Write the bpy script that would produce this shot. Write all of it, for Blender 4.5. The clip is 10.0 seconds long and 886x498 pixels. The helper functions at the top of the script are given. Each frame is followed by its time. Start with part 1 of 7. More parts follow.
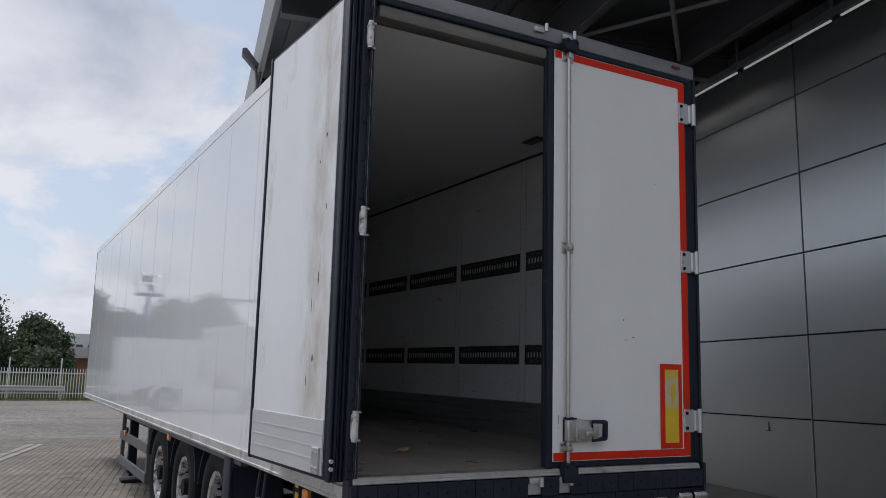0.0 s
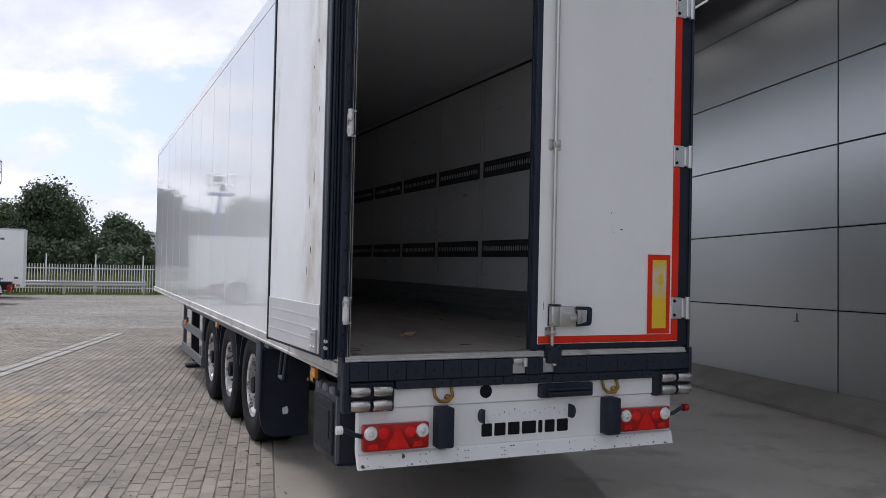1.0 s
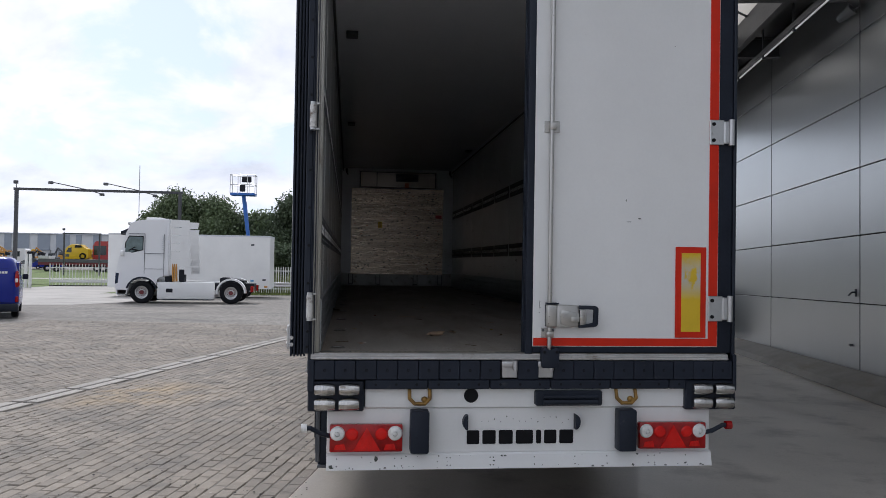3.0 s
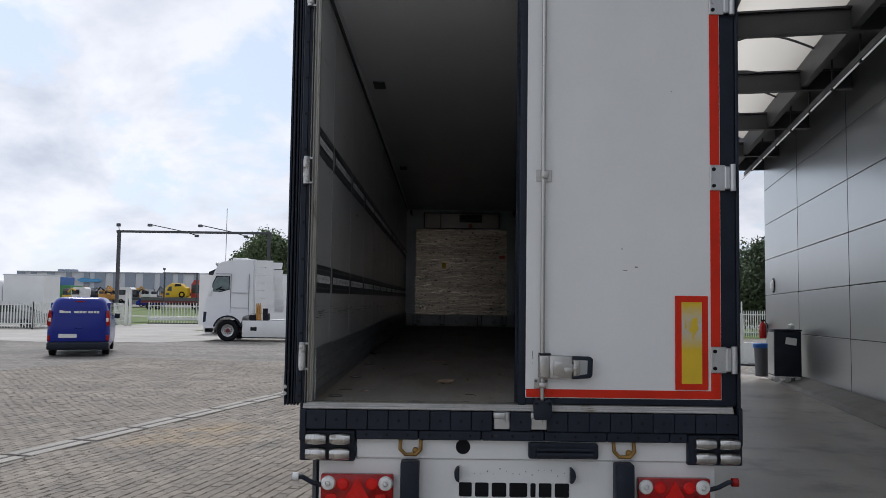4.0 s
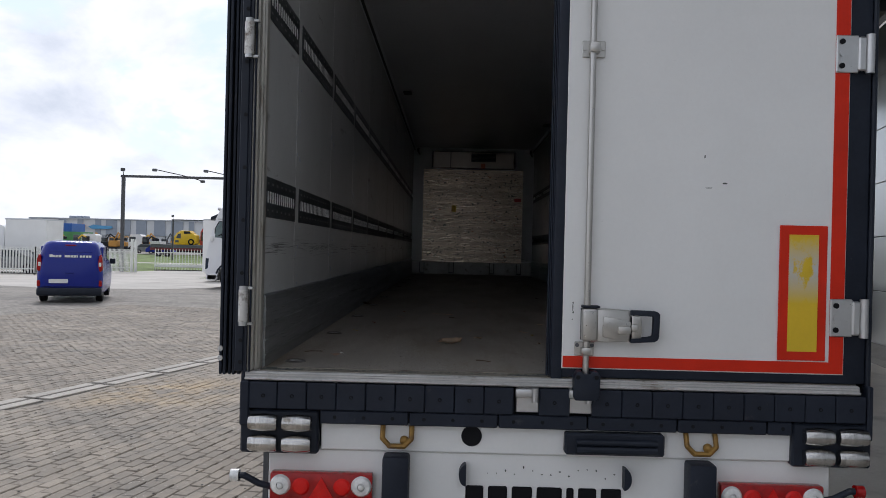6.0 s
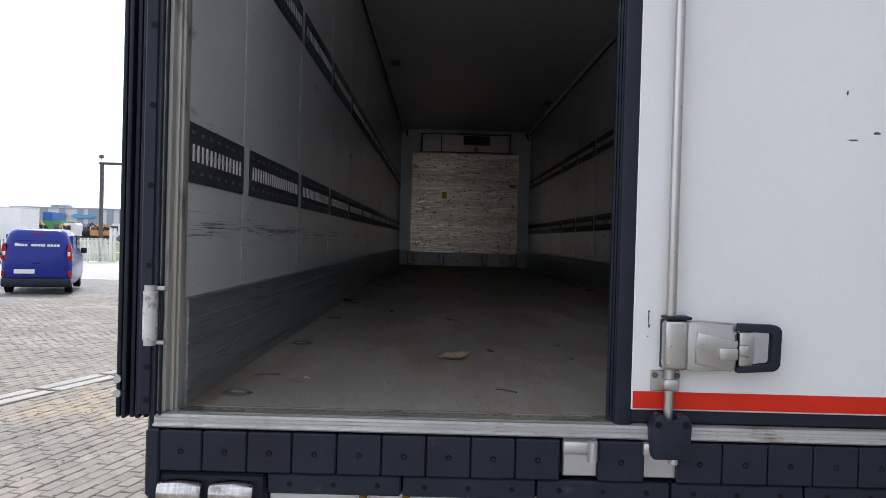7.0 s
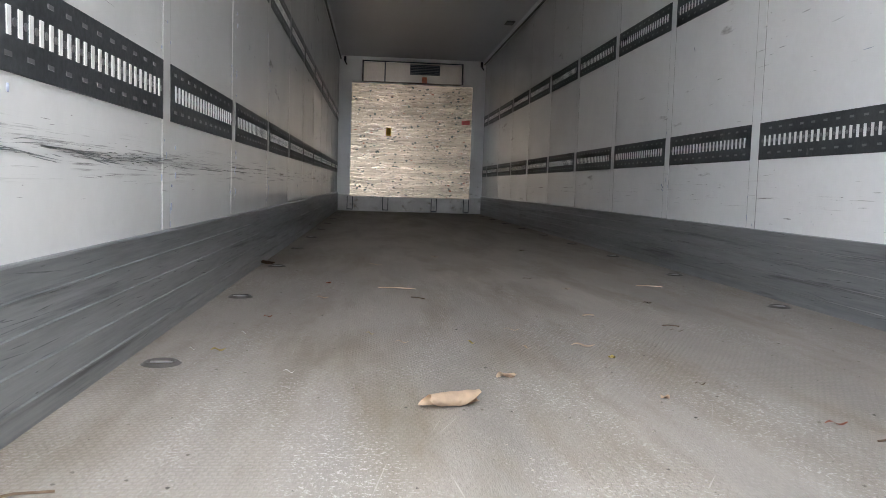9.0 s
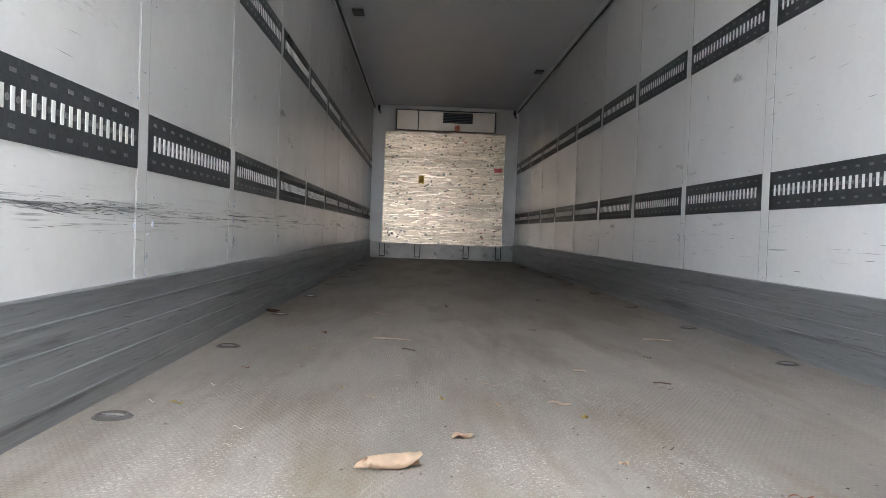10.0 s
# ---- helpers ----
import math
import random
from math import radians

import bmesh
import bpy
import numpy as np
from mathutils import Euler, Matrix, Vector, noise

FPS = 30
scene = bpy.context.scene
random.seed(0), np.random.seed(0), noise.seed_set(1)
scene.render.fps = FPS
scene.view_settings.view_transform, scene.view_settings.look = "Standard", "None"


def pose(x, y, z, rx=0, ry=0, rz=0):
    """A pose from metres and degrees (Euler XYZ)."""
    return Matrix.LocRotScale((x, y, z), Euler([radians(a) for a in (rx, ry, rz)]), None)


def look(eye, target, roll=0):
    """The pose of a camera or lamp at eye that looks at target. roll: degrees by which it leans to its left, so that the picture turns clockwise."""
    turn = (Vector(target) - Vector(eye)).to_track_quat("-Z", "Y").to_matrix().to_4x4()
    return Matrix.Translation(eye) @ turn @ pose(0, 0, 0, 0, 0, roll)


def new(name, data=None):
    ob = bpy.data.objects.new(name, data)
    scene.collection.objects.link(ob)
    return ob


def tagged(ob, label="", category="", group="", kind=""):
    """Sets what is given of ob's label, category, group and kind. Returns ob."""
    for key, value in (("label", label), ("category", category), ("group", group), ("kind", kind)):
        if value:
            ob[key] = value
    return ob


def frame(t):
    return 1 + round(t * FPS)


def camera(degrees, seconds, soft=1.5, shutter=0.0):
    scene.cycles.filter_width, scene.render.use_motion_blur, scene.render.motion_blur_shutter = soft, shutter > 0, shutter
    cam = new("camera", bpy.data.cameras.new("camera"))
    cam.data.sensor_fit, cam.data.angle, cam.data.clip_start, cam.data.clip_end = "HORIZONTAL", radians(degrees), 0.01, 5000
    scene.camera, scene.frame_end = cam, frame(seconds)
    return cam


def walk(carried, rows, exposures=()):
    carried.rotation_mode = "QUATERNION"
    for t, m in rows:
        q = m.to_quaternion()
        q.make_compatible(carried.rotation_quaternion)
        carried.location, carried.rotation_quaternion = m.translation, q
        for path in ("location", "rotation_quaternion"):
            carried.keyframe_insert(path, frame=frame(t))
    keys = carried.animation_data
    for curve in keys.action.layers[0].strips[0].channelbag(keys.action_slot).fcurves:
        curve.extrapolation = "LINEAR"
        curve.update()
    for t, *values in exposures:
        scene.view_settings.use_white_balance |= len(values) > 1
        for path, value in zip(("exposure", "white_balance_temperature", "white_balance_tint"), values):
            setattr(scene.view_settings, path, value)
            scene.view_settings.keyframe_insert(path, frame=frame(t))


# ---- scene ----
cam = camera(57.9, 10.0, soft=0.55)
PATH = [
    (0, (-3.028, -4.07, 1.705), (-2.066, -2.342, 2.003), 1.5),
    (0.5, (-2.913, -4.371, 1.7), (-2.019, -2.587, 1.827), 1.4),
    (1, (-2.725, -4.594, 1.681), (-1.905, -2.771, 1.719), 1.3),
    (1.5, (-2.355, -4.702, 1.659), (-1.631, -2.838, 1.692), 1.2),
    (2, (-1.961, -4.75, 1.665), (-1.38, -2.837, 1.695), 1.2),
    (2.2, (-1.792, -4.791, 1.646), (-1.319, -2.848, 1.683), 1.0),
    (3.3, (-0.855, -4.749, 1.676), (-0.705, -2.755, 1.706), 1.0),
    (3.5, (-0.731, -4.776, 1.688), (-0.653, -2.778, 1.718), 1.0),
    (4, (-0.494, -4.821, 1.75), (-0.486, -2.826, 1.872), 0.8),
    (4.5, (-0.41, -4.74, 1.757), (-0.426, -2.759, 2.030), 0.6),
    (5, (-0.415, -4.41, 1.749), (-0.439, -2.428, 2.015), 0.8),
    (5.5, (-0.423, -3.95, 1.696), (-0.447, -1.953, 1.8), 1.0),
    (5.7, (-0.431, -3.716, 1.678), (-0.451, -1.717, 1.696), 1.2),
    (6.8, (-0.512, -2.46, 1.61), (-0.524, -0.46, 1.593), 1.7),
    (7, (-0.526, -2.239, 1.623), (-0.509, -0.239, 1.6), 1.6),
    (7.2, (-0.532, -2.007, 1.6), (-0.503, -0.007, 1.582), 1.6),
    (7.5, (-0.59, -1.67, 1.603), (-0.498, 0.327, 1.562), 1.7),
    (7.8, (-0.608, -1.359, 1.594), (-0.484, 0.633, 1.47), 1.6),
    (8, (-0.607, -1.179, 1.579), (-0.472, 0.811, 1.431), 1.6),
    (8.5, (-0.622, -0.775, 1.58), (-0.466, 1.212, 1.403), 1.7),
    (9, (-0.61, -0.572, 1.596), (-0.436, 1.415, 1.439), 1.8),
    (9.5, (-0.515, -0.492, 1.604), (-0.336, 1.5, 1.566), 1.9),
    (10, (-0.391, -0.522, 1.616), (-0.331, 1.477, 1.571), 2.1),
]
walk(cam, [(t, look(eye, target, roll)) for t, eye, target, roll in PATH],
     exposures=[(0.0, -0.48, 6050, 14), (0.5, -0.28, 6050, 16), (1.0, -0.08, 6050, 16), (1.5, -0.08, 6050, 15), (3.5, -0.06, 6000, 14), (4.0, -0.26, 6050, 13), (4.5, -0.44, 6050, 12), (5.0, -0.44, 6050, 12), (5.5, -0.24, 6100, 13),
                (7.0, 0.72, 6000, 14), (7.5, 1.74, 5900, 15), (8.0, 2.72, 6050, 13), (8.5, 3.20, 6200, 13), (9.0, 3.68, 6280, 13), (10.0, 3.88, 6280, 13)])

# ---- world and light ----
SUN_AZ, SUN_EL = radians(-20), radians(50)
world = bpy.data.worlds.new("sky")
scene.world = world
world.use_nodes = True
wn, wl = world.node_tree.nodes, world.node_tree.links
sky = wn.new("ShaderNodeTexSky")
sky.sky_type, sky.sun_disc, sky.sun_elevation, sky.sun_rotation = "NISHITA", False, SUN_EL, SUN_AZ
sky.air_density, sky.dust_density = 1.0, 1.2
gen = wn.new("ShaderNodeTexCoord")
sep = wn.new("ShaderNodeSeparateXYZ")
wl.new(gen.outputs["Generated"], sep.inputs[0])


def wmath(op, a, b=None):
    n = wn.new("ShaderNodeMath")
    n.operation = op
    for i, v in enumerate((a, b)):
        if v is None:
            continue
        if isinstance(v, (int, float)):
            n.inputs[i].default_value = v
        else:
            wl.new(v, n.inputs[i])
    return n.outputs[0]


zz = wmath("ADD", wmath("MAXIMUM", sep.outputs[2], 0.0), 0.42)
plan = wn.new("ShaderNodeCombineXYZ")
wl.new(wmath("DIVIDE", sep.outputs[0], zz), plan.inputs[0])
wl.new(wmath("DIVIDE", sep.outputs[1], zz), plan.inputs[1])


def cloud_noise(shift):
    """Cloud density over the sky's plan, or the same field seen a step nearer to the sun."""
    move = wn.new("ShaderNodeVectorMath")
    move.operation = "ADD"
    move.inputs[1].default_value = shift
    wl.new(plan.outputs[0], move.inputs[0])
    t = wn.new("ShaderNodeTexNoise")
    t.inputs["Scale"].default_value, t.inputs["Detail"].default_value, t.inputs["Roughness"].default_value = 2.7, 12.0, 0.57
    t.inputs["Distortion"].default_value = 0.22
    wl.new(move.outputs[0], t.inputs["Vector"])
    return t.outputs["Fac"]


density, sunward = cloud_noise((4.3, 1.1, 0)), cloud_noise((4.3 + 0.10 * math.sin(SUN_AZ), 1.1 + 0.10 * math.cos(SUN_AZ), 0))
cover = wn.new("ShaderNodeValToRGB")
cover.color_ramp.elements[0].position, cover.color_ramp.elements[1].position = 0.425, 0.505
wl.new(density, cover.inputs[0])
shade = wn.new("ShaderNodeValToRGB")
shade.color_ramp.elements[0].position, shade.color_ramp.elements[0].color = 0.0, (0.96, 0.96, 0.96, 1)
shade.color_ramp.elements[1].position, shade.color_ramp.elements[1].color = 1.0, (0.55, 0.595, 0.66, 1)
wl.new(wmath("ADD", wmath("MULTIPLY", wmath("SUBTRACT", sunward, density), 3.4), wmath("MULTIPLY", wmath("SUBTRACT", density, 0.42), 2.3)), shade.inputs[0])
blue = wn.new("ShaderNodeMix")
blue.data_type, blue.blend_type = "RGBA", "MULTIPLY"
blue.inputs[0].default_value = 1.0
wl.new(sky.outputs[0], blue.inputs[6])
blue.inputs[7].default_value = (0.17, 0.17, 0.165, 1)
veil = wn.new("ShaderNodeMix")
veil.data_type = "RGBA"
wl.new(cover.outputs[0], veil.inputs[0])
haze = wn.new("ShaderNodeMix")
haze.data_type = "RGBA"
haze.inputs[0].default_value = 0.8
wl.new(blue.outputs[2], haze.inputs[6])
haze.inputs[7].default_value = (0.68, 0.755, 0.83, 1)
wl.new(haze.outputs[2], veil.inputs[6])
wl.new(shade.outputs[0], veil.inputs[7])
wn["Background"].inputs[1].default_value = 1.0
# the sky is brighter on the sun's side and dimmer across from it
across = wn.new("ShaderNodeVectorMath")
across.operation = "DOT_PRODUCT"
across.inputs[1].default_value = (-0.86, 0.51, 0.0)
wl.new(gen.outputs["Generated"], across.inputs[0])
sun_side = wn.new("ShaderNodeMix")
sun_side.data_type, sun_side.blend_type = "RGBA", "MULTIPLY"
sun_side.inputs[0].default_value = 1.0
wl.new(veil.outputs[2], sun_side.inputs[6])
wl.new(wmath("ADD", wmath("MULTIPLY", across.outputs["Value"], 0.26), 1.0), sun_side.inputs[7])
wl.new(sun_side.outputs[2], wn["Background"].inputs[0])
sun_data = bpy.data.lights.new("sun", "SUN")
sun_data.energy, sun_data.angle, sun_data.color = 2.3, radians(14), (1.0, 0.96, 0.9)
sun = new("sun", sun_data)
TO_SUN = Vector((math.sin(SUN_AZ) * math.cos(SUN_EL), math.cos(SUN_AZ) * math.cos(SUN_EL), math.sin(SUN_EL)))
sun.matrix_world = look(TO_SUN * 60, (0, 0, 0))


# enough bounces for daylight to reach the far end of the long white box
scene.cycles.max_bounces, scene.cycles.diffuse_bounces, scene.cycles.glossy_bounces = 16, 12, 6


# ---- materials ----
def mat(name, col, rough=0.5, metal=0.0, var=0.12, scale=1.2, fine=40.0, bump=0.15, stretch=(1, 1, 1), coat=0.0,
        dirt=None, dirt_amount=0.0, dirt_scale=4.0, dirt_stretch=(1, 1, 1), per_object=0.0, per_island=0.0, depth=0.003, coords="Object", spec=0.5, band=None, emboss=0.0, specks=None, bricks=0.0, stain=None, rvar=0.08):
    """A base colour that varies at two scales, an uneven gloss, fine relief and, where given, patches of dirt."""
    m = bpy.data.materials.new(name)
    m.use_nodes = True
    n, l = m.node_tree.nodes, m.node_tree.links
    p = n["Principled BSDF"]
    p.inputs["Metallic"].default_value = metal
    p.inputs["Coat Weight"].default_value = coat
    p.inputs["Specular IOR Level"].default_value = spec
    p.inputs["Coat Roughness"].default_value = 0.06
    tc = n.new("ShaderNodeTexCoord") if coords == "Object" else n.new("ShaderNodeNewGeometry")

    def noise_tex(sc, st, detail=6.0, rgh=0.6):
        mp = n.new("ShaderNodeMapping")
        mp.inputs["Scale"].default_value = st
        l.new(tc.outputs[coords], mp.inputs[0])
        t = n.new("ShaderNodeTexNoise")
        t.inputs["Scale"].default_value, t.inputs["Detail"].default_value, t.inputs["Roughness"].default_value = sc, detail, rgh
        l.new(mp.outputs[0], t.inputs["Vector"])
        return t.outputs["Fac"]

    def mix(fac, a, b, kind="RGBA", blend="MIX"):
        x = n.new("ShaderNodeMix")
        x.data_type, x.blend_type = "RGBA", blend
        for i, v in ((0, fac), (6, a), (7, b)):
            if isinstance(v, (int, float)):
                x.inputs[i].default_value = v
            elif isinstance(v, tuple):
                x.inputs[i].default_value = (*v, 1)
            else:
                l.new(v, x.inputs[i])
        return x.outputs[2]

    def ramp(v, a, b, lo=0.0, hi=1.0):
        r = n.new("ShaderNodeMapRange")
        r.inputs[1].default_value, r.inputs[2].default_value, r.inputs[3].default_value, r.inputs[4].default_value = a, b, lo, hi
        l.new(v, r.inputs[0])
        return r.outputs[0]

    big, small = noise_tex(scale, stretch), noise_tex(fine, stretch, 4.0)
    lo, hi = tuple(max(0, c * (1 - var)) for c in col), tuple(min(1, c * (1 + var)) for c in col)
    c = mix(ramp(big, 0.3, 0.7), lo, hi)
    c = mix(ramp(small, 0.3, 0.7, 0.0, 0.5), c, mix(1.0, c, (1 - var, 1 - var, 1 - var), blend="MULTIPLY"))
    if per_object:
        info = n.new("ShaderNodeObjectInfo")
        c = mix(ramp(info.outputs["Random"], 0, 1), mix(1.0, c, (1 - per_object,) * 3, blend="MULTIPLY"), c)
    if per_island:
        isl = n.new("ShaderNodeNewGeometry")
        c = mix(ramp(isl.outputs["Random Per Island"], 0, 1), mix(1.0, c, (1 - per_island,) * 3, blend="MULTIPLY"), c)
    if dirt:
        d = noise_tex(dirt_scale, dirt_stretch, 8.0, 0.65)
        c = mix(ramp(d, 0.66 - dirt_amount, 0.74 - dirt_amount * 0.5), c, dirt)
    def times(a, b):
        x = n.new("ShaderNodeMath")
        x.operation = "MULTIPLY"
        l.new(a, x.inputs[0])
        l.new(b, x.inputs[1])
        return x.outputs[0]

    if band:
        # streaks rubbed into the surface along one line
        axis, centre, half, colour, st, sc, lo_, hi_ = band
        sp = n.new("ShaderNodeSeparateXYZ")
        l.new(tc.outputs[coords], sp.inputs[0])
        near_ = times(ramp(sp.outputs[axis], centre - half, centre), ramp(sp.outputs[axis], centre, centre + half, 1.0, 0.0))
        c = mix(times(near_, ramp(noise_tex(sc, st, 9.0, 0.7), lo_, hi_)), c, colour)
    if specks:
        sc, lo_, colour = specks
        c = mix(times(ramp(noise_tex(sc, (1, 1, 1), 3.0, 0.7), lo_, lo_ + 0.08), ramp(noise_tex(1.6, (2.2, 0.7, 1), 5.0), 0.42, 0.62)), c, colour)
    if stain:
        # loose sand swept into one shallow patch
        px, py, size, colour = stain
        mp = n.new("ShaderNodeMapping")
        mp.inputs["Location"].default_value, mp.inputs["Scale"].default_value = (-px / size, -py / size, 0), (1 / size, 1 / size, 0)
        l.new(tc.outputs[coords], mp.inputs[0])
        ln = n.new("ShaderNodeVectorMath")
        ln.operation = "LENGTH"
        l.new(mp.outputs[0], ln.inputs[0])
        c = mix(times(ramp(ln.outputs["Value"], 0.3, 1.0, 1.0, 0.0), ramp(noise_tex(1.3, (1, 1, 1), 8.0, 0.75), 0.42, 0.62)), c, colour)
    if bricks:
        mp = n.new("ShaderNodeMapping")
        mp.inputs["Rotation"].default_value = (0, 0, radians(-78))
        l.new(tc.outputs[coords], mp.inputs[0])
        bt = n.new("ShaderNodeTexBrick")
        bt.inputs["Color1"].default_value, bt.inputs["Color2"].default_value, bt.inputs["Mortar"].default_value = (1, 1, 1, 1), (0.66, 0.65, 0.64, 1), (bricks, bricks, bricks, 1)
        bt.inputs["Scale"].default_value, bt.inputs["Brick Width"].default_value, bt.inputs["Row Height"].default_value = 1.0, 0.21, 0.105
        bt.inputs["Mortar Size"].default_value, bt.inputs["Mortar Smooth"].default_value = 0.007, 0.3
        l.new(mp.outputs[0], bt.inputs["Vector"])
        c = mix(1.0, c, bt.outputs["Color"], blend="MULTIPLY")
    if emboss:
        dash = n.new("ShaderNodeTexBrick")
        dash.inputs["Color1"].default_value, dash.inputs["Color2"].default_value, dash.inputs["Mortar"].default_value = (1, 1, 1, 1), (0.8, 0.8, 0.8, 1), (0, 0, 0, 1)
        dash.inputs["Scale"].default_value, dash.inputs["Brick Width"].default_value, dash.inputs["Row Height"].default_value = 1.0, emboss * 1.1, emboss
        dash.inputs["Mortar Size"].default_value, dash.inputs["Mortar Smooth"].default_value = emboss * 0.3, 0.6
        warp = n.new("ShaderNodeVectorMath")
        warp.operation = "MULTIPLY_ADD"
        fuzz = n.new("ShaderNodeTexNoise")
        fuzz.inputs["Scale"].default_value = 45.0
        l.new(tc.outputs[coords], fuzz.inputs["Vector"])
        l.new(fuzz.outputs["Color"], warp.inputs[0])
        warp.inputs[1].default_value = (0.010, 0.006, 0)
        l.new(tc.outputs[coords], warp.inputs[2])
        l.new(warp.outputs[0], dash.inputs["Vector"])
        worn = ramp(noise_tex(1.1, (1.6, 0.7, 1)), 0.36, 0.62, 0.1, 1.0)
        dash_height = times(dash.outputs["Color"], worn)
        # paler dash tops: wear, with the highlight they catch put into the colour
        c = mix(ramp(dash_height, 0.0, 1.0, 0.0, 0.16), c, tuple(min(1.0, v * 1.75) for v in col))
    l.new(c, p.inputs["Base Color"])
    l.new(ramp(small, 0.25, 0.75, max(0.02, rough - rvar), min(1, rough + rvar)), p.inputs["Roughness"])
    if bump:
        b = n.new("ShaderNodeBump")
        b.inputs["Strength"].default_value, b.inputs["Distance"].default_value = bump, depth
        l.new(small, b.inputs["Height"])
        if emboss:
            # rows of short raised dashes, worn away in patches
            b2 = n.new("ShaderNodeBump")
            b2.inputs["Distance"].default_value, b2.inputs["Strength"].default_value = 0.0016, 0.7
            l.new(dash_height, b2.inputs["Height"])
            l.new(b2.outputs[0], b.inputs["Normal"])
        l.new(b.outputs[0], p.inputs["Normal"])
    return m


M = {}
PAVER = dict(rough=0.85, var=0.22, scale=0.5, fine=60, bump=0.7, dirt=(0.165, 0.148, 0.125), dirt_amount=0.2, dirt_scale=1.7, specks=(26, 0.62, (0.44, 0.41, 0.365)), coords="Position", stain=(-3.7, 5.7, 1.3, (0.36, 0.27, 0.16)))
M["paver"] = mat("paver", (0.285, 0.247, 0.2), per_object=0.27, **PAVER)
M["paver_field"] = mat("paver_field", (0.285, 0.247, 0.2), per_island=0.27, **PAVER)
M["joint"] = mat("joint", (0.175, 0.16, 0.14), 0.95, var=0.3, scale=2.0, fine=120, bump=0.6)
M["asphalt"] = mat("asphalt", (0.295, 0.272, 0.238), 0.9, var=0.2, scale=0.25, fine=12, bump=0.5, dirt=(0.19, 0.18, 0.165), dirt_amount=0.14, dirt_scale=0.45, dirt_stretch=(0.5, 2, 1), bricks=0.35, coords="Position")
M["concrete"] = mat("concrete", (0.62, 0.57, 0.50), 0.38, var=0.14, scale=0.5, fine=60, bump=0.2, dirt=(0.37, 0.33, 0.285), dirt_amount=0.14, dirt_scale=1.1, specks=(22, 0.68, (0.25, 0.23, 0.2)))
M["drain"] = mat("drain", (0.325, 0.30, 0.265), 0.8, var=0.15, scale=2, fine=80, bump=0.3)
M["iron"] = mat("iron", (0.09, 0.085, 0.08), 0.6, 0.6, var=0.3, scale=6, fine=80, bump=0.4)
M["panel"] = mat("panel", (0.47, 0.485, 0.49), 0.30, 0.85, var=0.03, scale=0.5, fine=30, bump=0.02, rvar=0.02, per_object=0.06)
M["panel_gap"] = mat("panel_gap", (0.03, 0.03, 0.03), 0.8)
M["plinth"] = mat("plinth", (0.14, 0.135, 0.125), 0.85, var=0.2, scale=1.5, fine=60, bump=0.3)
M["steel_dark"] = mat("steel_dark", (0.06, 0.062, 0.068), 0.5, var=0.15, scale=1.5, fine=40, bump=0.08)
M["soffit"] = mat("soffit", (0.045, 0.048, 0.052), 0.5, var=0.1, scale=1, fine=30, bump=0.05)
M["fascia"] = mat("fascia", (0.2, 0.205, 0.21), 0.5, var=0.08)
M["white_gloss"] = mat("white_gloss", (0.80, 0.805, 0.81), 0.03, var=0.02, scale=0.8, fine=4, bump=0.006, coat=0.1, depth=0.01, spec=0.3, rvar=0.012)
M["white_paint"] = mat("white_paint", (0.82, 0.82, 0.805), 0.34, var=0.04, scale=1.2, fine=60, bump=0.05, dirt=(0.55, 0.53, 0.50), dirt_amount=-0.04, dirt_scale=7)
M["door_inner"] = mat("door_inner", (0.83, 0.835, 0.84), 0.35, var=0.05, scale=1.0, fine=40, bump=0.05, dirt=(0.62, 0.595, 0.555), dirt_amount=0.06, dirt_scale=1.8, dirt_stretch=(1, 2.2, 0.9), band=(1, 0.24, 0.34, (0.44, 0.375, 0.295), (1, 3.0, 1.1), 1.7, 0.34, 0.66))
M["kick_pale"] = mat("kick_pale", (0.60, 0.60, 0.595), 0.4, 0.25, var=0.05, scale=2, fine=40, bump=0.05, dirt=(0.45, 0.42, 0.38), dirt_amount=0.02, dirt_scale=3, dirt_stretch=(1, 0.5, 2))
M["lining"] = mat("lining", (0.89, 0.895, 0.895), 0.18, var=0.055, scale=1.3, fine=25, bump=0.012, rvar=0.015, dirt=(0.42, 0.41, 0.40), dirt_amount=0.015, dirt_scale=3.5, dirt_stretch=(1, 0.4, 2.5), band=(2, 1.60, 0.10, (0.22, 0.20, 0.19), (1, 0.8, 40), 2.2, 0.60, 0.68), specks=(7, 0.70, (0.22, 0.26, 0.34)))
# left wall: heavier scuffs, and a greyer base that dims its lighting
M["lining_rubbed_dim"] = mat("lining_rubbed_dim", (0.82, 0.825, 0.815), 0.2, var=0.07, scale=1.3, fine=25, bump=0.012, rvar=0.015, dirt=(0.42, 0.41, 0.40), dirt_amount=0.015, dirt_scale=3.5, dirt_stretch=(1, 0.4, 2.5), band=(2, 1.64, 0.07, (0.12, 0.12, 0.12), (1, 0.7, 40), 2.4, 0.545, 0.625), specks=(7, 0.69, (0.16, 0.2, 0.3)))
M["ceiling"] = mat("ceiling", (0.86, 0.875, 0.90), 0.25, var=0.03, scale=0.8, fine=30, bump=0.01, rvar=0.02)
M["alu"] = mat("alu", (0.56, 0.55, 0.53), 0.5, 0.55, var=0.24, scale=2.5, fine=50, bump=0.12, dirt=(0.27, 0.235, 0.19), dirt_amount=0.11, dirt_scale=6)
# top rail: the canopy's shade is put into this darker grey
M["header_shaded"] = mat("header_shaded", (0.27, 0.27, 0.275), 0.45, 0.4, var=0.1, scale=3, fine=50, bump=0.05, dirt=(0.2, 0.19, 0.17), dirt_amount=0.05, dirt_scale=5)
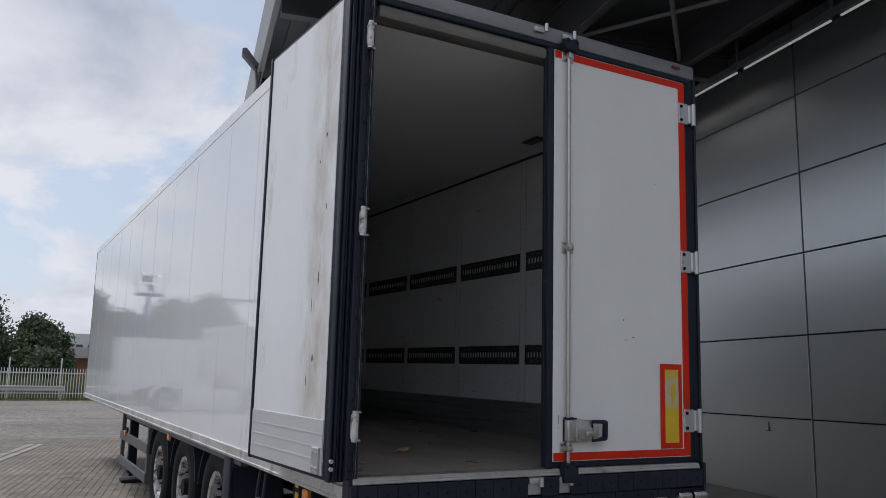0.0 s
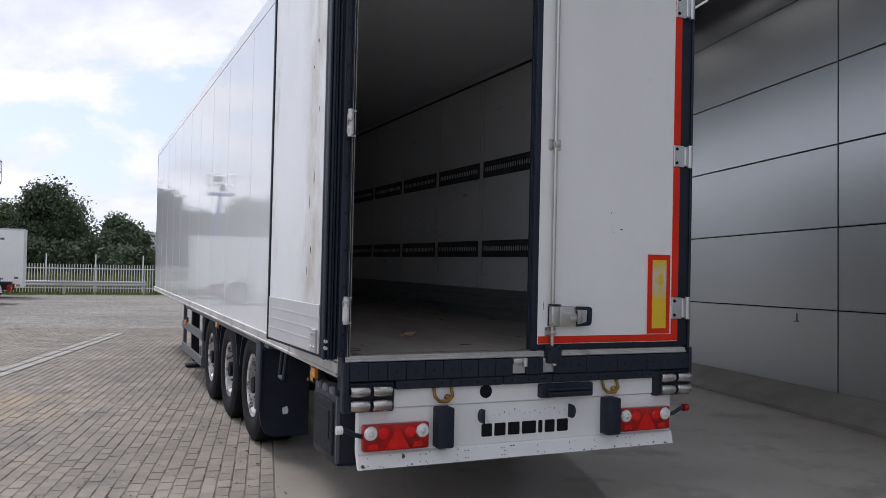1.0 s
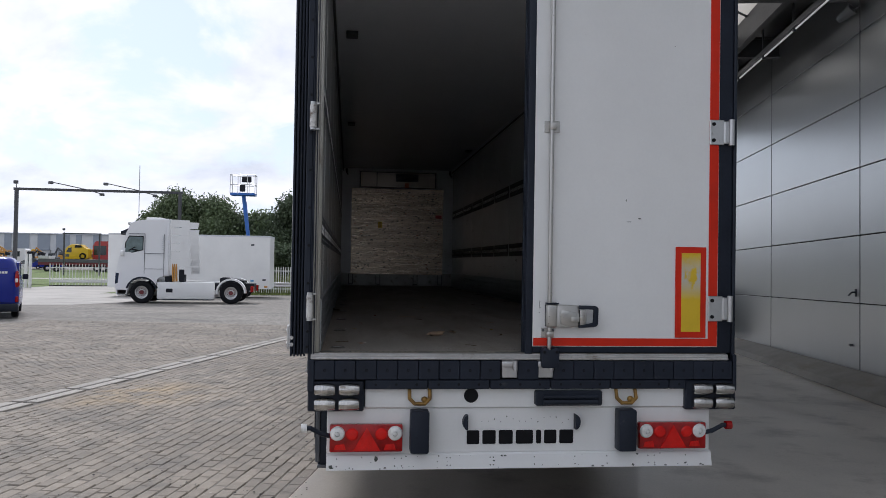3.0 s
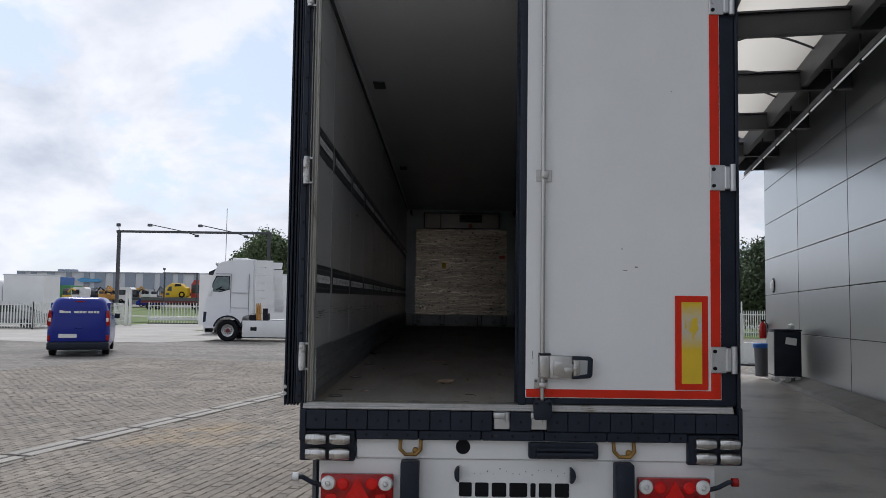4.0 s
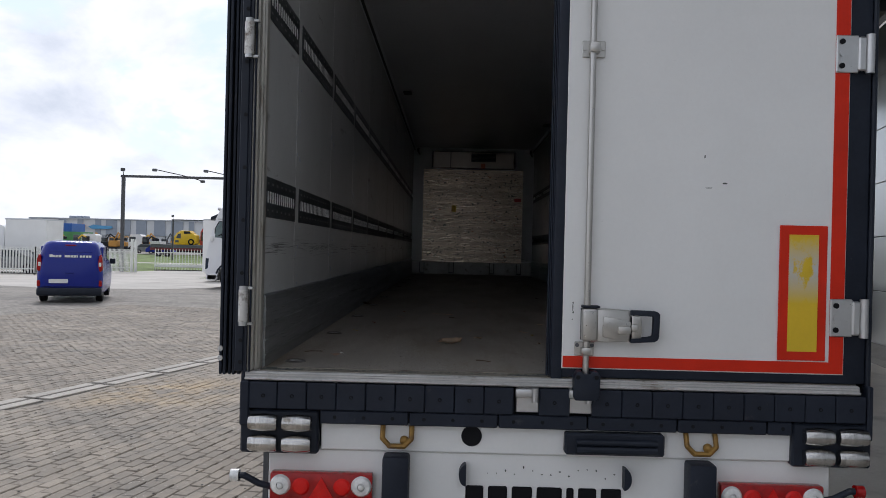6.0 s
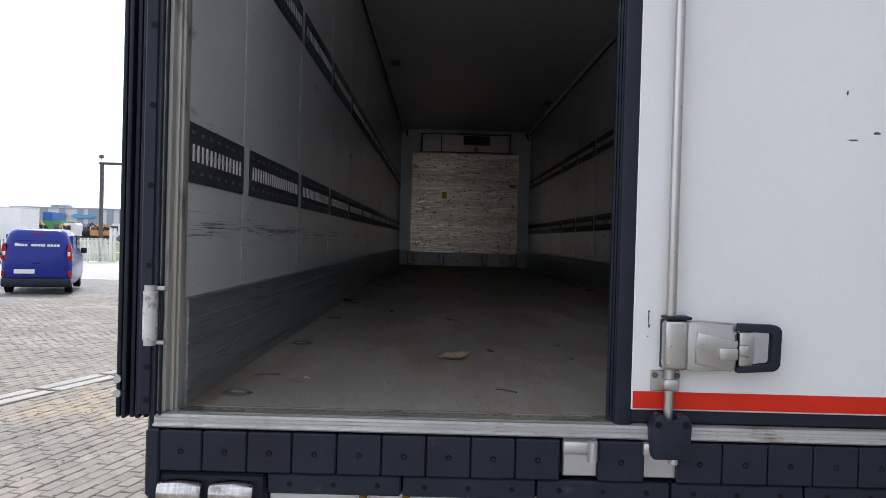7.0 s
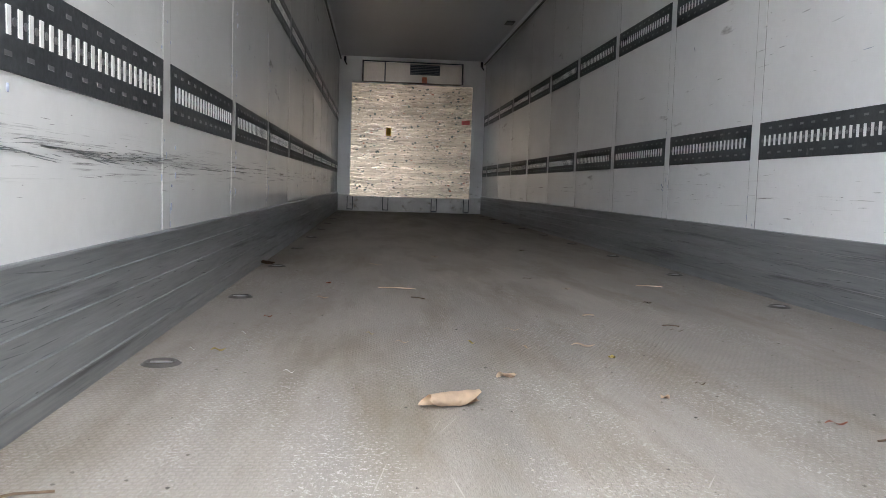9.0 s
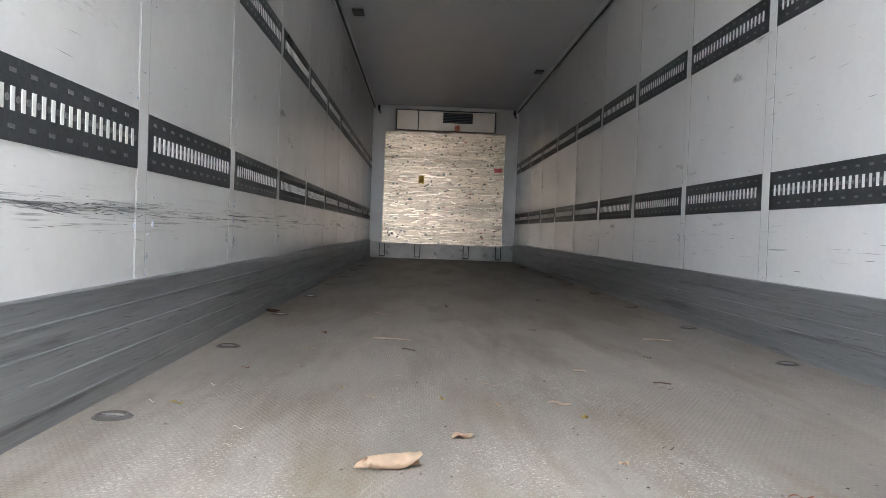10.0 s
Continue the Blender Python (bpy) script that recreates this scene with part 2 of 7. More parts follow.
M["lip_dirty"] = mat("lip_dirty", (0.17, 0.16, 0.145), 0.5, 0.2, var=0.3, scale=2, fine=40, bump=0.2, stretch=(0.6, 2, 2), dirt=(0.33, 0.27, 0.19), dirt_amount=0.1, dirt_scale=2.2, dirt_stretch=(0.7, 3, 3))
M["jamb"] = mat("jamb", (0.50, 0.485, 0.44), 0.45, 0.25, var=0.2, scale=3, fine=50, bump=0.15, stretch=(3, 3, 0.3), dirt=(0.14, 0.11, 0.08), dirt_amount=0.1, dirt_scale=7, dirt_stretch=(1.5, 1.5, 0.4))
M["ring"] = mat("ring", (0.17, 0.16, 0.15), 0.45, 0.4, var=0.3, scale=20, fine=80, bump=0.3)
M["kick"] = mat("kick", (0.40, 0.422, 0.43), 0.4, 0.6, var=0.25, scale=1.6, fine=20, bump=0.25, stretch=(1, 0.25, 6), dirt=(0.15, 0.155, 0.16), dirt_amount=0.1, dirt_scale=2.4, dirt_stretch=(1, 0.25, 7))
M["cargo_floor"] = mat("cargo_floor", (0.325, 0.294, 0.256), 0.5, var=0.24, scale=0.9, fine=150, bump=0.4, stretch=(2.4, 0.5, 1), dirt=(0.21, 0.175, 0.13), dirt_amount=0.21, dirt_scale=1.6, dirt_stretch=(2.6, 0.5, 1), emboss=0.015, specks=(150, 0.56, (0.58, 0.56, 0.53)))
M["black_rubber"] = mat("black_rubber", (0.018, 0.023, 0.036), 0.5, var=0.2, scale=5, fine=60, bump=0.08, dirt=(0.06, 0.06, 0.065), dirt_amount=0.01, dirt_scale=8, spec=0.25)
M["black_plastic"] = mat("black_plastic", (0.017, 0.022, 0.034), 0.45, var=0.2, scale=5, fine=80, bump=0.1, spec=0.25)
M["galv"] = mat("galv", (0.56, 0.56, 0.555), 0.34, 0.8, var=0.07, scale=6, fine=60, bump=0.03)
M["satin_steel"] = mat("satin_steel", (0.52, 0.505, 0.475), 0.33, 0.92, var=0.05, scale=5, fine=80, bump=0.02, dirt=(0.34, 0.31, 0.27), dirt_amount=-0.01, dirt_scale=14)
M["chrome"] = mat("chrome", (0.56, 0.545, 0.52), 0.22, 1.0, var=0.2, scale=8, fine=40, bump=0.15, stretch=(8, 1, 1), dirt=(0.2, 0.17, 0.13), dirt_amount=0.08, dirt_scale=9)
M["rail_dark"] = mat("rail_dark", (0.08, 0.088, 0.093), 0.5, 0.4, var=0.25, scale=4, fine=60, bump=0.15, dirt=(0.2, 0.2, 0.2), dirt_amount=0.04, dirt_scale=10)
M["slot"] = mat("slot", (0.88, 0.88, 0.865), 0.45, 0.05, var=0.1)
M["red_tape"] = mat("red_tape", (0.66, 0.028, 0.008), 0.35, var=0.1, scale=5, fine=120, bump=0.06, spec=0.25)
M["yellow"] = mat("yellow", (0.74, 0.50, 0.02), 0.35, var=0.06, scale=6, fine=80, bump=0.05, band=(2, 1.60, 0.14, (0.55, 0.55, 0.54), (6, 1, 4), 1.6, 0.44, 0.50))
M["red_lens"] = mat("red_lens", (0.36, 0.006, 0.006), 0.1, var=0.4, scale=15, fine=150, bump=0.25, coat=0.25, spec=0.3)
M["red_bright"] = mat("red_bright", (0.72, 0.014, 0.010), 0.25, var=0.2, scale=20, fine=200, bump=0.3, spec=0.3)
M["clear_lens"] = mat("clear_lens", (0.84, 0.83, 0.81), 0.1, 0.1, var=0.2, scale=30, fine=200, bump=0.5, coat=0.6)
M["amber"] = mat("amber", (0.75, 0.22, 0.02), 0.25, var=0.15, scale=20, fine=150, bump=0.2, coat=0.5)
M["hook"] = mat("hook", (0.31, 0.175, 0.04), 0.5, 0.4, var=0.35, scale=14, fine=80, bump=0.3, dirt=(0.12, 0.06, 0.03), dirt_amount=0.1, dirt_scale=20)
M["tyre"] = mat("tyre", (0.010, 0.0105, 0.013), 0.7, var=0.25, scale=6, fine=70, bump=0.3, dirt=(0.035, 0.033, 0.03), dirt_amount=0.01, dirt_scale=5, spec=0.15)
M["rim"] = mat("rim", (0.62, 0.61, 0.60), 0.35, 0.45, var=0.35, scale=9, fine=60, bump=0.2, dirt=(0.03, 0.027, 0.025), dirt_amount=0.2, dirt_scale=16)
M["chassis"] = mat("chassis", (0.018, 0.02, 0.026), 0.6, var=0.3, scale=3, fine=40, bump=0.15, spec=0.2)
M["guard_grey"] = mat("guard_grey", (0.12, 0.125, 0.135), 0.45, 0.2, var=0.15, scale=3, fine=50, bump=0.1, spec=0.3)
M["dented"] = mat("dented", (0.70, 0.585, 0.46), 0.3, 0.88, var=0.28, scale=3, fine=20, bump=0.07, stretch=(0.3, 1, 3), dirt=(0.26, 0.20, 0.15), dirt_amount=0.07, dirt_scale=6, dirt_stretch=(0.25, 1, 4.0), depth=0.006, per_object=0.2)
M["leaf_dry"] = mat("leaf_dry", (0.62, 0.47, 0.33), 0.7, var=0.25, scale=30, fine=120, bump=0.3)
M["leaf_red"] = mat("leaf_red", (0.32, 0.10, 0.05), 0.7, var=0.3, scale=30, fine=120, bump=0.3)
M["leaf_yellow"] = mat("leaf_yellow", (0.55, 0.42, 0.12), 0.7, var=0.3, scale=30, fine=120, bump=0.3)
M["leaf_brown"] = mat("leaf_brown", (0.13, 0.085, 0.05), 0.7, var=0.3, scale=30, fine=120, bump=0.3)
M["crumb"] = mat("crumb", (0.44, 0.40, 0.34), 0.8, var=0.3, scale=40, per_island=0.8, bump=0.0)
M["van_blue"] = mat("van_blue", (0.006, 0.018, 0.23), 0.25, var=0.05, scale=2, fine=60, bump=0.02, coat=0.2, spec=0.3)
M["glass_dark"] = mat("glass_dark", (0.03, 0.04, 0.045), 0.06, var=0.1, bump=0.0, coat=0.5)
M["cab_glass"] = mat("cab_glass", (0.13, 0.18, 0.18), 0.08, var=0.3, scale=4, bump=0.0, coat=0.2)
M["fence_white"] = mat("fence_white", (0.74, 0.75, 0.72), 0.5, var=0.06, scale=3, fine=40, bump=0.05)
M["grass"] = mat("grass", (0.12, 0.17, 0.04), 0.9, var=0.35, scale=0.8, fine=9, bump=0.6, depth=0.05)
M["bark"] = mat("bark", (0.09, 0.07, 0.05), 0.9, var=0.3, scale=3, fine=20, bump=0.6, depth=0.02)
M["foliage"] = mat("foliage", (0.12, 0.165, 0.085), 0.7, var=0.4, scale=0.35, fine=2.5, bump=0.0, per_object=0.2, per_island=0.35)
M["foliage_light"] = mat("foliage_light", (0.16, 0.215, 0.10), 0.7, var=0.35, scale=0.4, fine=3, bump=0.0, per_island=0.35)
M["ware_light"] = mat("ware_light", (0.62, 0.64, 0.66), 0.6, var=0.05)
M["ware_mid"] = mat("ware_mid", (0.40, 0.43, 0.47), 0.6, var=0.05)
M["ware_dark"] = mat("ware_dark", (0.30, 0.34, 0.40), 0.6, var=0.05)
M["blue_paint"] = mat("blue_paint", (0.03, 0.13, 0.45), 0.4, var=0.1)
M["yellow_paint"] = mat("yellow_paint", (0.75, 0.47, 0.02), 0.35, var=0.08)
M["red_paint"] = mat("red_paint", (0.42, 0.05, 0.05), 0.35, var=0.08)
M["green_paint"] = mat("green_paint", (0.08, 0.28, 0.10), 0.45, var=0.12)
M["orange_paint"] = mat("orange_paint", (0.55, 0.27, 0.05), 0.5, var=0.15)
M["brick_red"] = mat("brick_red", (0.22, 0.09, 0.06), 0.85, var=0.2, scale=1, fine=10)
M["ink"] = mat("ink", (0.012, 0.012, 0.014), 0.5, var=0.1, spec=0.1)
M["kerb"] = mat("kerb", (0.235, 0.22, 0.20), 0.8, var=0.2, scale=1.5, fine=60, bump=0.3, dirt=(0.2, 0.18, 0.155), dirt_amount=0.12, dirt_scale=2, dirt_stretch=(1, 0.4, 1))
M["blue_mark"] = mat("blue_mark", (0.36, 0.41, 0.52), 0.5, var=0.3, scale=20, bump=0.0)
M["car_grey"] = mat("car_grey", (0.16, 0.17, 0.18), 0.25, 0.3, var=0.05, bump=0.0, coat=0.4)
M["scuff"] = mat("scuff", (0.34, 0.335, 0.33), 0.5, var=0.3, scale=20, bump=0.0)
M["road"] = mat("road", (0.42, 0.395, 0.36), 0.85, var=0.15, scale=0.3, fine=8, bump=0.3, dirt=(0.3, 0.28, 0.25), dirt_amount=0.12, dirt_scale=0.4)
M["hub_red"] = mat("hub_red", (0.16, 0.025, 0.03), 0.4, var=0.3, scale=20, bump=0.1)
M["rail_mid"] = mat("rail_mid", (0.24, 0.245, 0.245), 0.4, 0.5, var=0.2, scale=10, bump=0.1)
M["recess_dust"] = mat("recess_dust", (0.30, 0.275, 0.24), 0.6, var=0.2, scale=3, fine=60, bump=0.2, dirt=(0.18, 0.16, 0.14), dirt_amount=0.1, dirt_scale=3)
M["grime"] = mat("grime", (0.25, 0.225, 0.185), 0.6, 0.3, var=0.3, scale=4, fine=60, bump=0.3, dirt=(0.10, 0.08, 0.06), dirt_amount=0.1, dirt_scale=6)
M["sign_blue"] = mat("sign_blue", (0.10, 0.34, 0.60), 0.5, var=0.1)
M["sign_orange"] = mat("sign_orange", (0.62, 0.30, 0.22), 0.5, var=0.1)
M["hinge_worn"] = mat("hinge_worn", (0.70, 0.69, 0.66), 0.45, 0.15, var=0.12, scale=9, fine=60, bump=0.2, dirt=(0.14, 0.10, 0.075), dirt_amount=0.17, dirt_scale=26)
M["leaf_pink"] = mat("leaf_pink", (0.40, 0.275, 0.205), 0.7, var=0.2, scale=30, fine=120, bump=0.3)
M["kick_scratch"] = mat("kick_scratch", (0.25, 0.265, 0.27), 0.5, 0.4, var=0.4, scale=30, bump=0.2)
M["sealant"] = mat("sealant", (0.42, 0.42, 0.41), 0.55, var=0.2, scale=6, fine=60, bump=0.2, dirt=(0.25, 0.24, 0.23), dirt_amount=0.1, dirt_scale=9)
M["floor_rub"] = mat("floor_rub", (0.40, 0.37, 0.33), 0.6, var=0.3, scale=12, fine=90, bump=0.3)
M["rust_spot"] = mat("rust_spot", (0.34, 0.13, 0.08), 0.7, var=0.4, scale=20, bump=0.1)
M["chip"] = mat("chip", (0.10, 0.11, 0.10), 0.7, var=0.4, scale=30, bump=0.2)
M["liner_blue"] = mat("liner_blue", (0.03, 0.16, 0.55), 0.4, var=0.2, scale=12, bump=0.2)
M["roof_dark"] = mat("roof_dark", (0.07, 0.06, 0.055), 0.8, var=0.2)
M["unit_metal"] = mat("unit_metal", (0.36, 0.325, 0.29), 0.36, 0.9, var=0.14, scale=1.8, fine=60, bump=0.03, stretch=(1, 1, 0.4))
M["tall_grass"] = mat("tall_grass", (0.26, 0.30, 0.085), 0.8, var=0.35, scale=1.2, fine=9, bump=0.0, per_island=0.5)
M["grit_dark"] = mat("grit_dark", (0.06, 0.055, 0.05), 0.9, var=0.3, scale=20, bump=0.0, per_island=0.5)
M["plank_mark"] = mat("plank_mark", (0.22, 0.155, 0.115), 0.6, var=0.3, scale=9, bump=0.0, per_island=0.6)
M["plank_grey"] = mat("plank_grey", (0.24, 0.235, 0.25), 0.6, var=0.3, scale=9, bump=0.0, per_island=0.6)
M["paper"] = mat("paper", (0.8, 0.8, 0.78), 0.6, var=0.05)


def lit(name, col, strength):
    m = bpy.data.materials.new(name)
    m.use_nodes = True
    p = m.node_tree.nodes["Principled BSDF"]
    p.inputs["Base Color"].default_value = (*col, 1)
    p.inputs["Emission Color"].default_value = (*col, 1)
    p.inputs["Emission Strength"].default_value = strength
    return m


M["tube"] = lit("tube", (1.0, 0.98, 0.95), 0.22)
sky_sheet = bpy.data.materials.new("skylight_sheet")
sky_sheet.use_nodes = True
sn, sl = sky_sheet.node_tree.nodes, sky_sheet.node_tree.links
tr = sn.new("ShaderNodeBsdfTranslucent")
tr.inputs[0].default_value = (0.56, 0.525, 0.46, 1)
sl.new(tr.outputs[0], sn["Material Output"].inputs[0])
M["skylight"] = sky_sheet


# ---- building blocks ----
def world_of(ob):
    m = ob.matrix_basis
    return world_of(ob.parent) @ ob.matrix_parent_inverse @ m if ob.parent else m


def under(ob, parent):
    if parent is not None:
        ob.parent = parent
        ob.matrix_parent_inverse = world_of(parent).inverted()
    return ob


def thing(name, at, label, category, group="", kind=""):
    ob = new(name)
    ob.empty_display_size = 0.2
    ob.matrix_basis = at if isinstance(at, Matrix) else Matrix.Translation(at)
    return tagged(ob, label, category, group, kind)


def finish(name, bm, material, smooth=True, angle=35):
    me = bpy.data.meshes.new(name)
    bmesh.ops.recalc_face_normals(bm, faces=bm.faces)
    bm.to_mesh(me)
    bm.free()
    me.materials.append(material)
    if smooth:
        me.shade_smooth()
        me.set_sharp_from_angle(angle=radians(angle))
    return me


def part(name, bm, material, parent=None, label="", at=None, smooth=True, angle=35):
    """One mesh object. Its mesh stands in world places, or, with at, in places of its own laid at that pose."""
    ob = new(name, finish(name, bm, material, smooth, angle))
    if at is not None:
        ob.matrix_basis = at
    under(ob, parent)
    return tagged(ob, label)


def B():
    return bmesh.new()


def box(bm, a, b, bevel=0.0, seg=1, m=None):
    lo, hi = Vector([min(p, q) for p, q in zip(a, b)]), Vector([max(p, q) for p, q in zip(a, b)])
    t = Matrix.Translation((lo + hi) / 2) @ Matrix.Diagonal((*(hi - lo), 1))
    vs = bmesh.ops.create_cube(bm, size=1, matrix=(m @ t) if m else t)["verts"]
    if bevel:
        es = list({e for v in vs for e in v.link_edges})
        bmesh.ops.bevel(bm, geom=es, offset=bevel, segments=seg, affect="EDGES", profile=0.5)
    return bm


def cyl(bm, p, q, r, seg=16, r2=None, caps=True):
    p, q = Vector(p), Vector(q)
    d = q - p
    m = Matrix.Translation((p + q) / 2) @ d.to_track_quat("Z", "Y").to_matrix().to_4x4()
    bmesh.ops.create_cone(bm, cap_ends=caps, segments=seg, radius1=r, radius2=r if r2 is None else r2, depth=d.length, matrix=m)
    return bm


def tube(bm, pts, r, seg=10):
    for p, q in zip(pts[:-1], pts[1:]):
        cyl(bm, p, q, r, seg)
    for p in pts[1:-1]:
        bmesh.ops.create_uvsphere(bm, u_segments=seg, v_segments=6, radius=r, matrix=Matrix.Translation(p))
    return bm


def lathe(bm, profile, m, seg=40):
    """Turns (radius, height) pairs about the local z axis."""
    rings = []
    for r, h in profile:
        rings.append([bm.verts.new(m @ Vector((r * math.cos(a), r * math.sin(a), h))) for a in [2 * math.pi * i / seg for i in range(seg)]])
    for u, v in zip(rings[:-1], rings[1:]):
        for i in range(seg):
            bm.faces.new((u[i], u[(i + 1) % seg], v[(i + 1) % seg], v[i]))
    return bm


def prism(bm, outline, a, b, axis=0):
    """A flat outline of (p, q) pairs drawn out along an axis from a to b."""
    def place(v, w):
        c = list(v)
        c.insert(axis, w)
        return bm.verts.new(c)
    lo, hi = [place(v, a) for v in outline], [place(v, b) for v in outline]
    n = len(outline)
    bm.faces.new(lo)
    bm.faces.new(hi[::-1])
    for i in range(n):
        bm.faces.new((lo[i], hi[i], hi[(i + 1) % n], lo[(i + 1) % n]))
    return bm


def soften(bm, offset=0.003, seg=2):
    bmesh.ops.bevel(bm, geom=list(bm.edges), offset=offset, segments=seg, affect="EDGES", profile=0.5)
    return bm


def blot(bm, rnd, x, z, rx, rz, y0, y1):
    """A small uneven patch lying on a face that looks along y."""
    k = rnd.randint(6, 9)
    pts = [(x + rx * math.cos(6.283 * i / k) * rnd.uniform(0.45, 1.0), z + rz * math.sin(6.283 * i / k) * rnd.uniform(0.45, 1.0)) for i in range(k)]
    return prism(bm, pts, y0, y1, axis=1)


def gz(y):
    """The yard falls gently away towards the gate."""
    return -0.015 - 0.0122 * (y - 3)


# ---- yard: ground, slab, drain ----
BM = pose(0, 0, 0, 0, 0, -11.8) @ pose(0, 0, 0, -1.0)      # the building's own axes: x out of the yard, y along the wall
bm = B()
vs = [bm.verts.new((x, y, gz(y) - 0.012)) for x, y in ((-600, -300), (600, -300), (600, 900), (-600, 900))]
bm.faces.new(vs)
ground = tagged(part("ground", bm, M["asphalt"], smooth=False), "grey weathered block-paved yard, faded and dusty", "ground", kind="structure")

SLAB_S = -1.62
bm = B()
for x, y in ((SLAB_S, -16), (5.0, -16), (5.0, 30), (SLAB_S, 30)):
    p = pose(0, 0, 0, 0, 0, -11.8) @ Vector((x, y, 0))
    bm.verts.new((p.x, p.y, gz(p.y) + 0.004))
bm.faces.new(bm.verts)
bmesh.ops.solidify(bm, geom=list(bm.faces), thickness=0.2)
slab = part("pavement", bm, M["concrete"], smooth=False)
tagged(slab, "smooth grey concrete slab under the canopy", "pavement", kind="structure")

# ---- building and canopy ----
WALL_S = 5.0
bm = B()
box(bm, (WALL_S + 0.05, -16, -0.4), (WALL_S + 0.25, 19.72, 7.2))
wall = tagged(part("wall_east", bm, M["panel_gap"], at=BM), "hall wall clad with plain grey metal panels", "wall", kind="structure")
bm = B()
box(bm, (WALL_S - 0.02, -16, -0.3), (WALL_S + 0.05, 19.72, 0.13), 0.01)
part("plinth", bm, M["plinth"], wall, at=BM)
bm = B()
prism(bm, [(WALL_S - 0.55, -0.3), (WALL_S - 0.53, 0.1), (WALL_S - 0.46, 0.19), (WALL_S - 0.021, 0.31), (WALL_S - 0.021, -0.3)], -16, 19.72, axis=1)
part("kerb_strip", bm, M["kerb"], wall, at=BM)
JOINTS = [0.14, 1.285, 2.295, 3.305, 4.32, 5.33, 6.34]
SEAMS = [3.32 + 4.10 * i for i in range(-4, 5)]
for i, (u0, u1) in enumerate(zip(SEAMS[:-1], SEAMS[1:])):
    for z0, z1 in zip(JOINTS[:-1], JOINTS[1:]):
        bm = B()
        box(bm, (WALL_S, u0 + 0.014, z0 + 0.0075), (WALL_S + 0.06, u1 - 0.014, z1 - 0.0075), 0.004)
        part("panel", bm, M["panel"], wall, at=BM)
    bm = B()
    box(bm, (WALL_S - 0.004, u0 - 0.007, JOINTS[0]), (WALL_S + 0.05, u0 + 0.007, JOINTS[-1]), 0.002)
    part("cover_strip", bm, M["guard_grey"], wall, at=BM)
o = thing("door_lever", BM @ Matrix.Translation((WALL_S, 7.55, 1.42)), "black lever handle set into the panelled wall", "door handle")
bm = B()
box(bm, (WALL_S - 0.012, 7.525, 1.385), (WALL_S - 0.0005, 7.575, 1.50), 0.004)
part("back_plate", bm, M["black_plastic"], o, at=BM)
bm = B()
tube(bm, [(WALL_S - 0.01, 7.55, 1.45), (WALL_S - 0.06, 7.55, 1.45), (WALL_S - 0.06, 7.67, 1.40)], 0.012, 8)
part("lever", bm, M["black_plastic"], o, at=BM)
o = thing("pipe_stub", BM @ Matrix.Translation((WALL_S, 7.69, 0.66)), "short grey pipe stub low on the wall", "pipe")
bm = B()
cyl(bm, (WALL_S + 0.0, 7.66, 0.655), (WALL_S - 0.05, 7.66, 0.655), 0.02, 10)
cyl(bm, (WALL_S + 0.0, 7.73, 0.655), (WALL_S - 0.03, 7.73, 0.655), 0.014, 10)
part("stub", bm, M["guard_grey"], o, at=BM)
o = thing("wall_hook", BM @ Matrix.Translation((WALL_S, 4.08, 1.16)), "small grey bracket on the panelled wall", "bracket")
bm = B()
box(bm, (WALL_S - 0.008, 4.07, 1.12), (WALL_S - 0.0005, 4.085, 1.22))
box(bm, (WALL_S - 0.05, 4.04, 1.115), (WALL_S - 0.0005, 4.085, 1.125))
part("bracket", bm, M["guard_grey"], o, at=BM)

CAN_U = -1.5
CAN_L, CAN_Z, SKY_L, SKY_R = -1.35, 6.25, 2.25, 4.15
canopy = thing("canopy", BM @ Matrix.Translation((2, 2, CAN_Z)), "dark steel canopy with ribbed soffit and barrel skylights", "canopy", kind="structure")
bm = B()
box(bm, (CAN_L - 0.08, CAN_U, CAN_Z - 0.12), (CAN_L, 19.72, CAN_Z + 0.75), 0.01)
part("fascia", bm, M["fascia"], canopy, at=BM)
bm = B()
x = CAN_L
while x < SKY_L:
    box(bm, (x, CAN_U, CAN_Z + 0.25), (x + 0.16, 19.72, CAN_Z + 0.3))
    box(bm, (x + 0.16, CAN_U, CAN_Z + 0.29), (x + 0.25, 19.72, CAN_Z + 0.34))
    x += 0.25
part("soffit", bm, M["soffit"], canopy, at=BM, smooth=False)
bm = B()
box(bm, (SKY_R, CAN_U, CAN_Z + 0.25), (WALL_S + 0.05, 19.72, CAN_Z + 0.3))
part("soffit", bm, M["soffit"], canopy, at=BM, smooth=False)
bm = B()
box(bm, (CAN_L, CAN_U, CAN_Z + 0.5), (SKY_L, 19.72, CAN_Z + 0.55))
box(bm, (SKY_R, CAN_U, CAN_Z + 0.5), (WALL_S + 0.3, 19.72, CAN_Z + 0.55))
part("roof_deck", bm, M["fascia"], canopy, at=BM, smooth=False)
for s0 in (SKY_L, SKY_R):
    bm = B()
    box(bm, (s0 - 0.06, CAN_U, CAN_Z - 0.25), (s0 + 0.06, 19.72, CAN_Z + 0.3), 0.008)
    part("long_beam", bm, M["steel_dark"], canopy, at=BM)
BEAMS = [1.9] + [4.6 + 3.24 * i for i in range(5)]
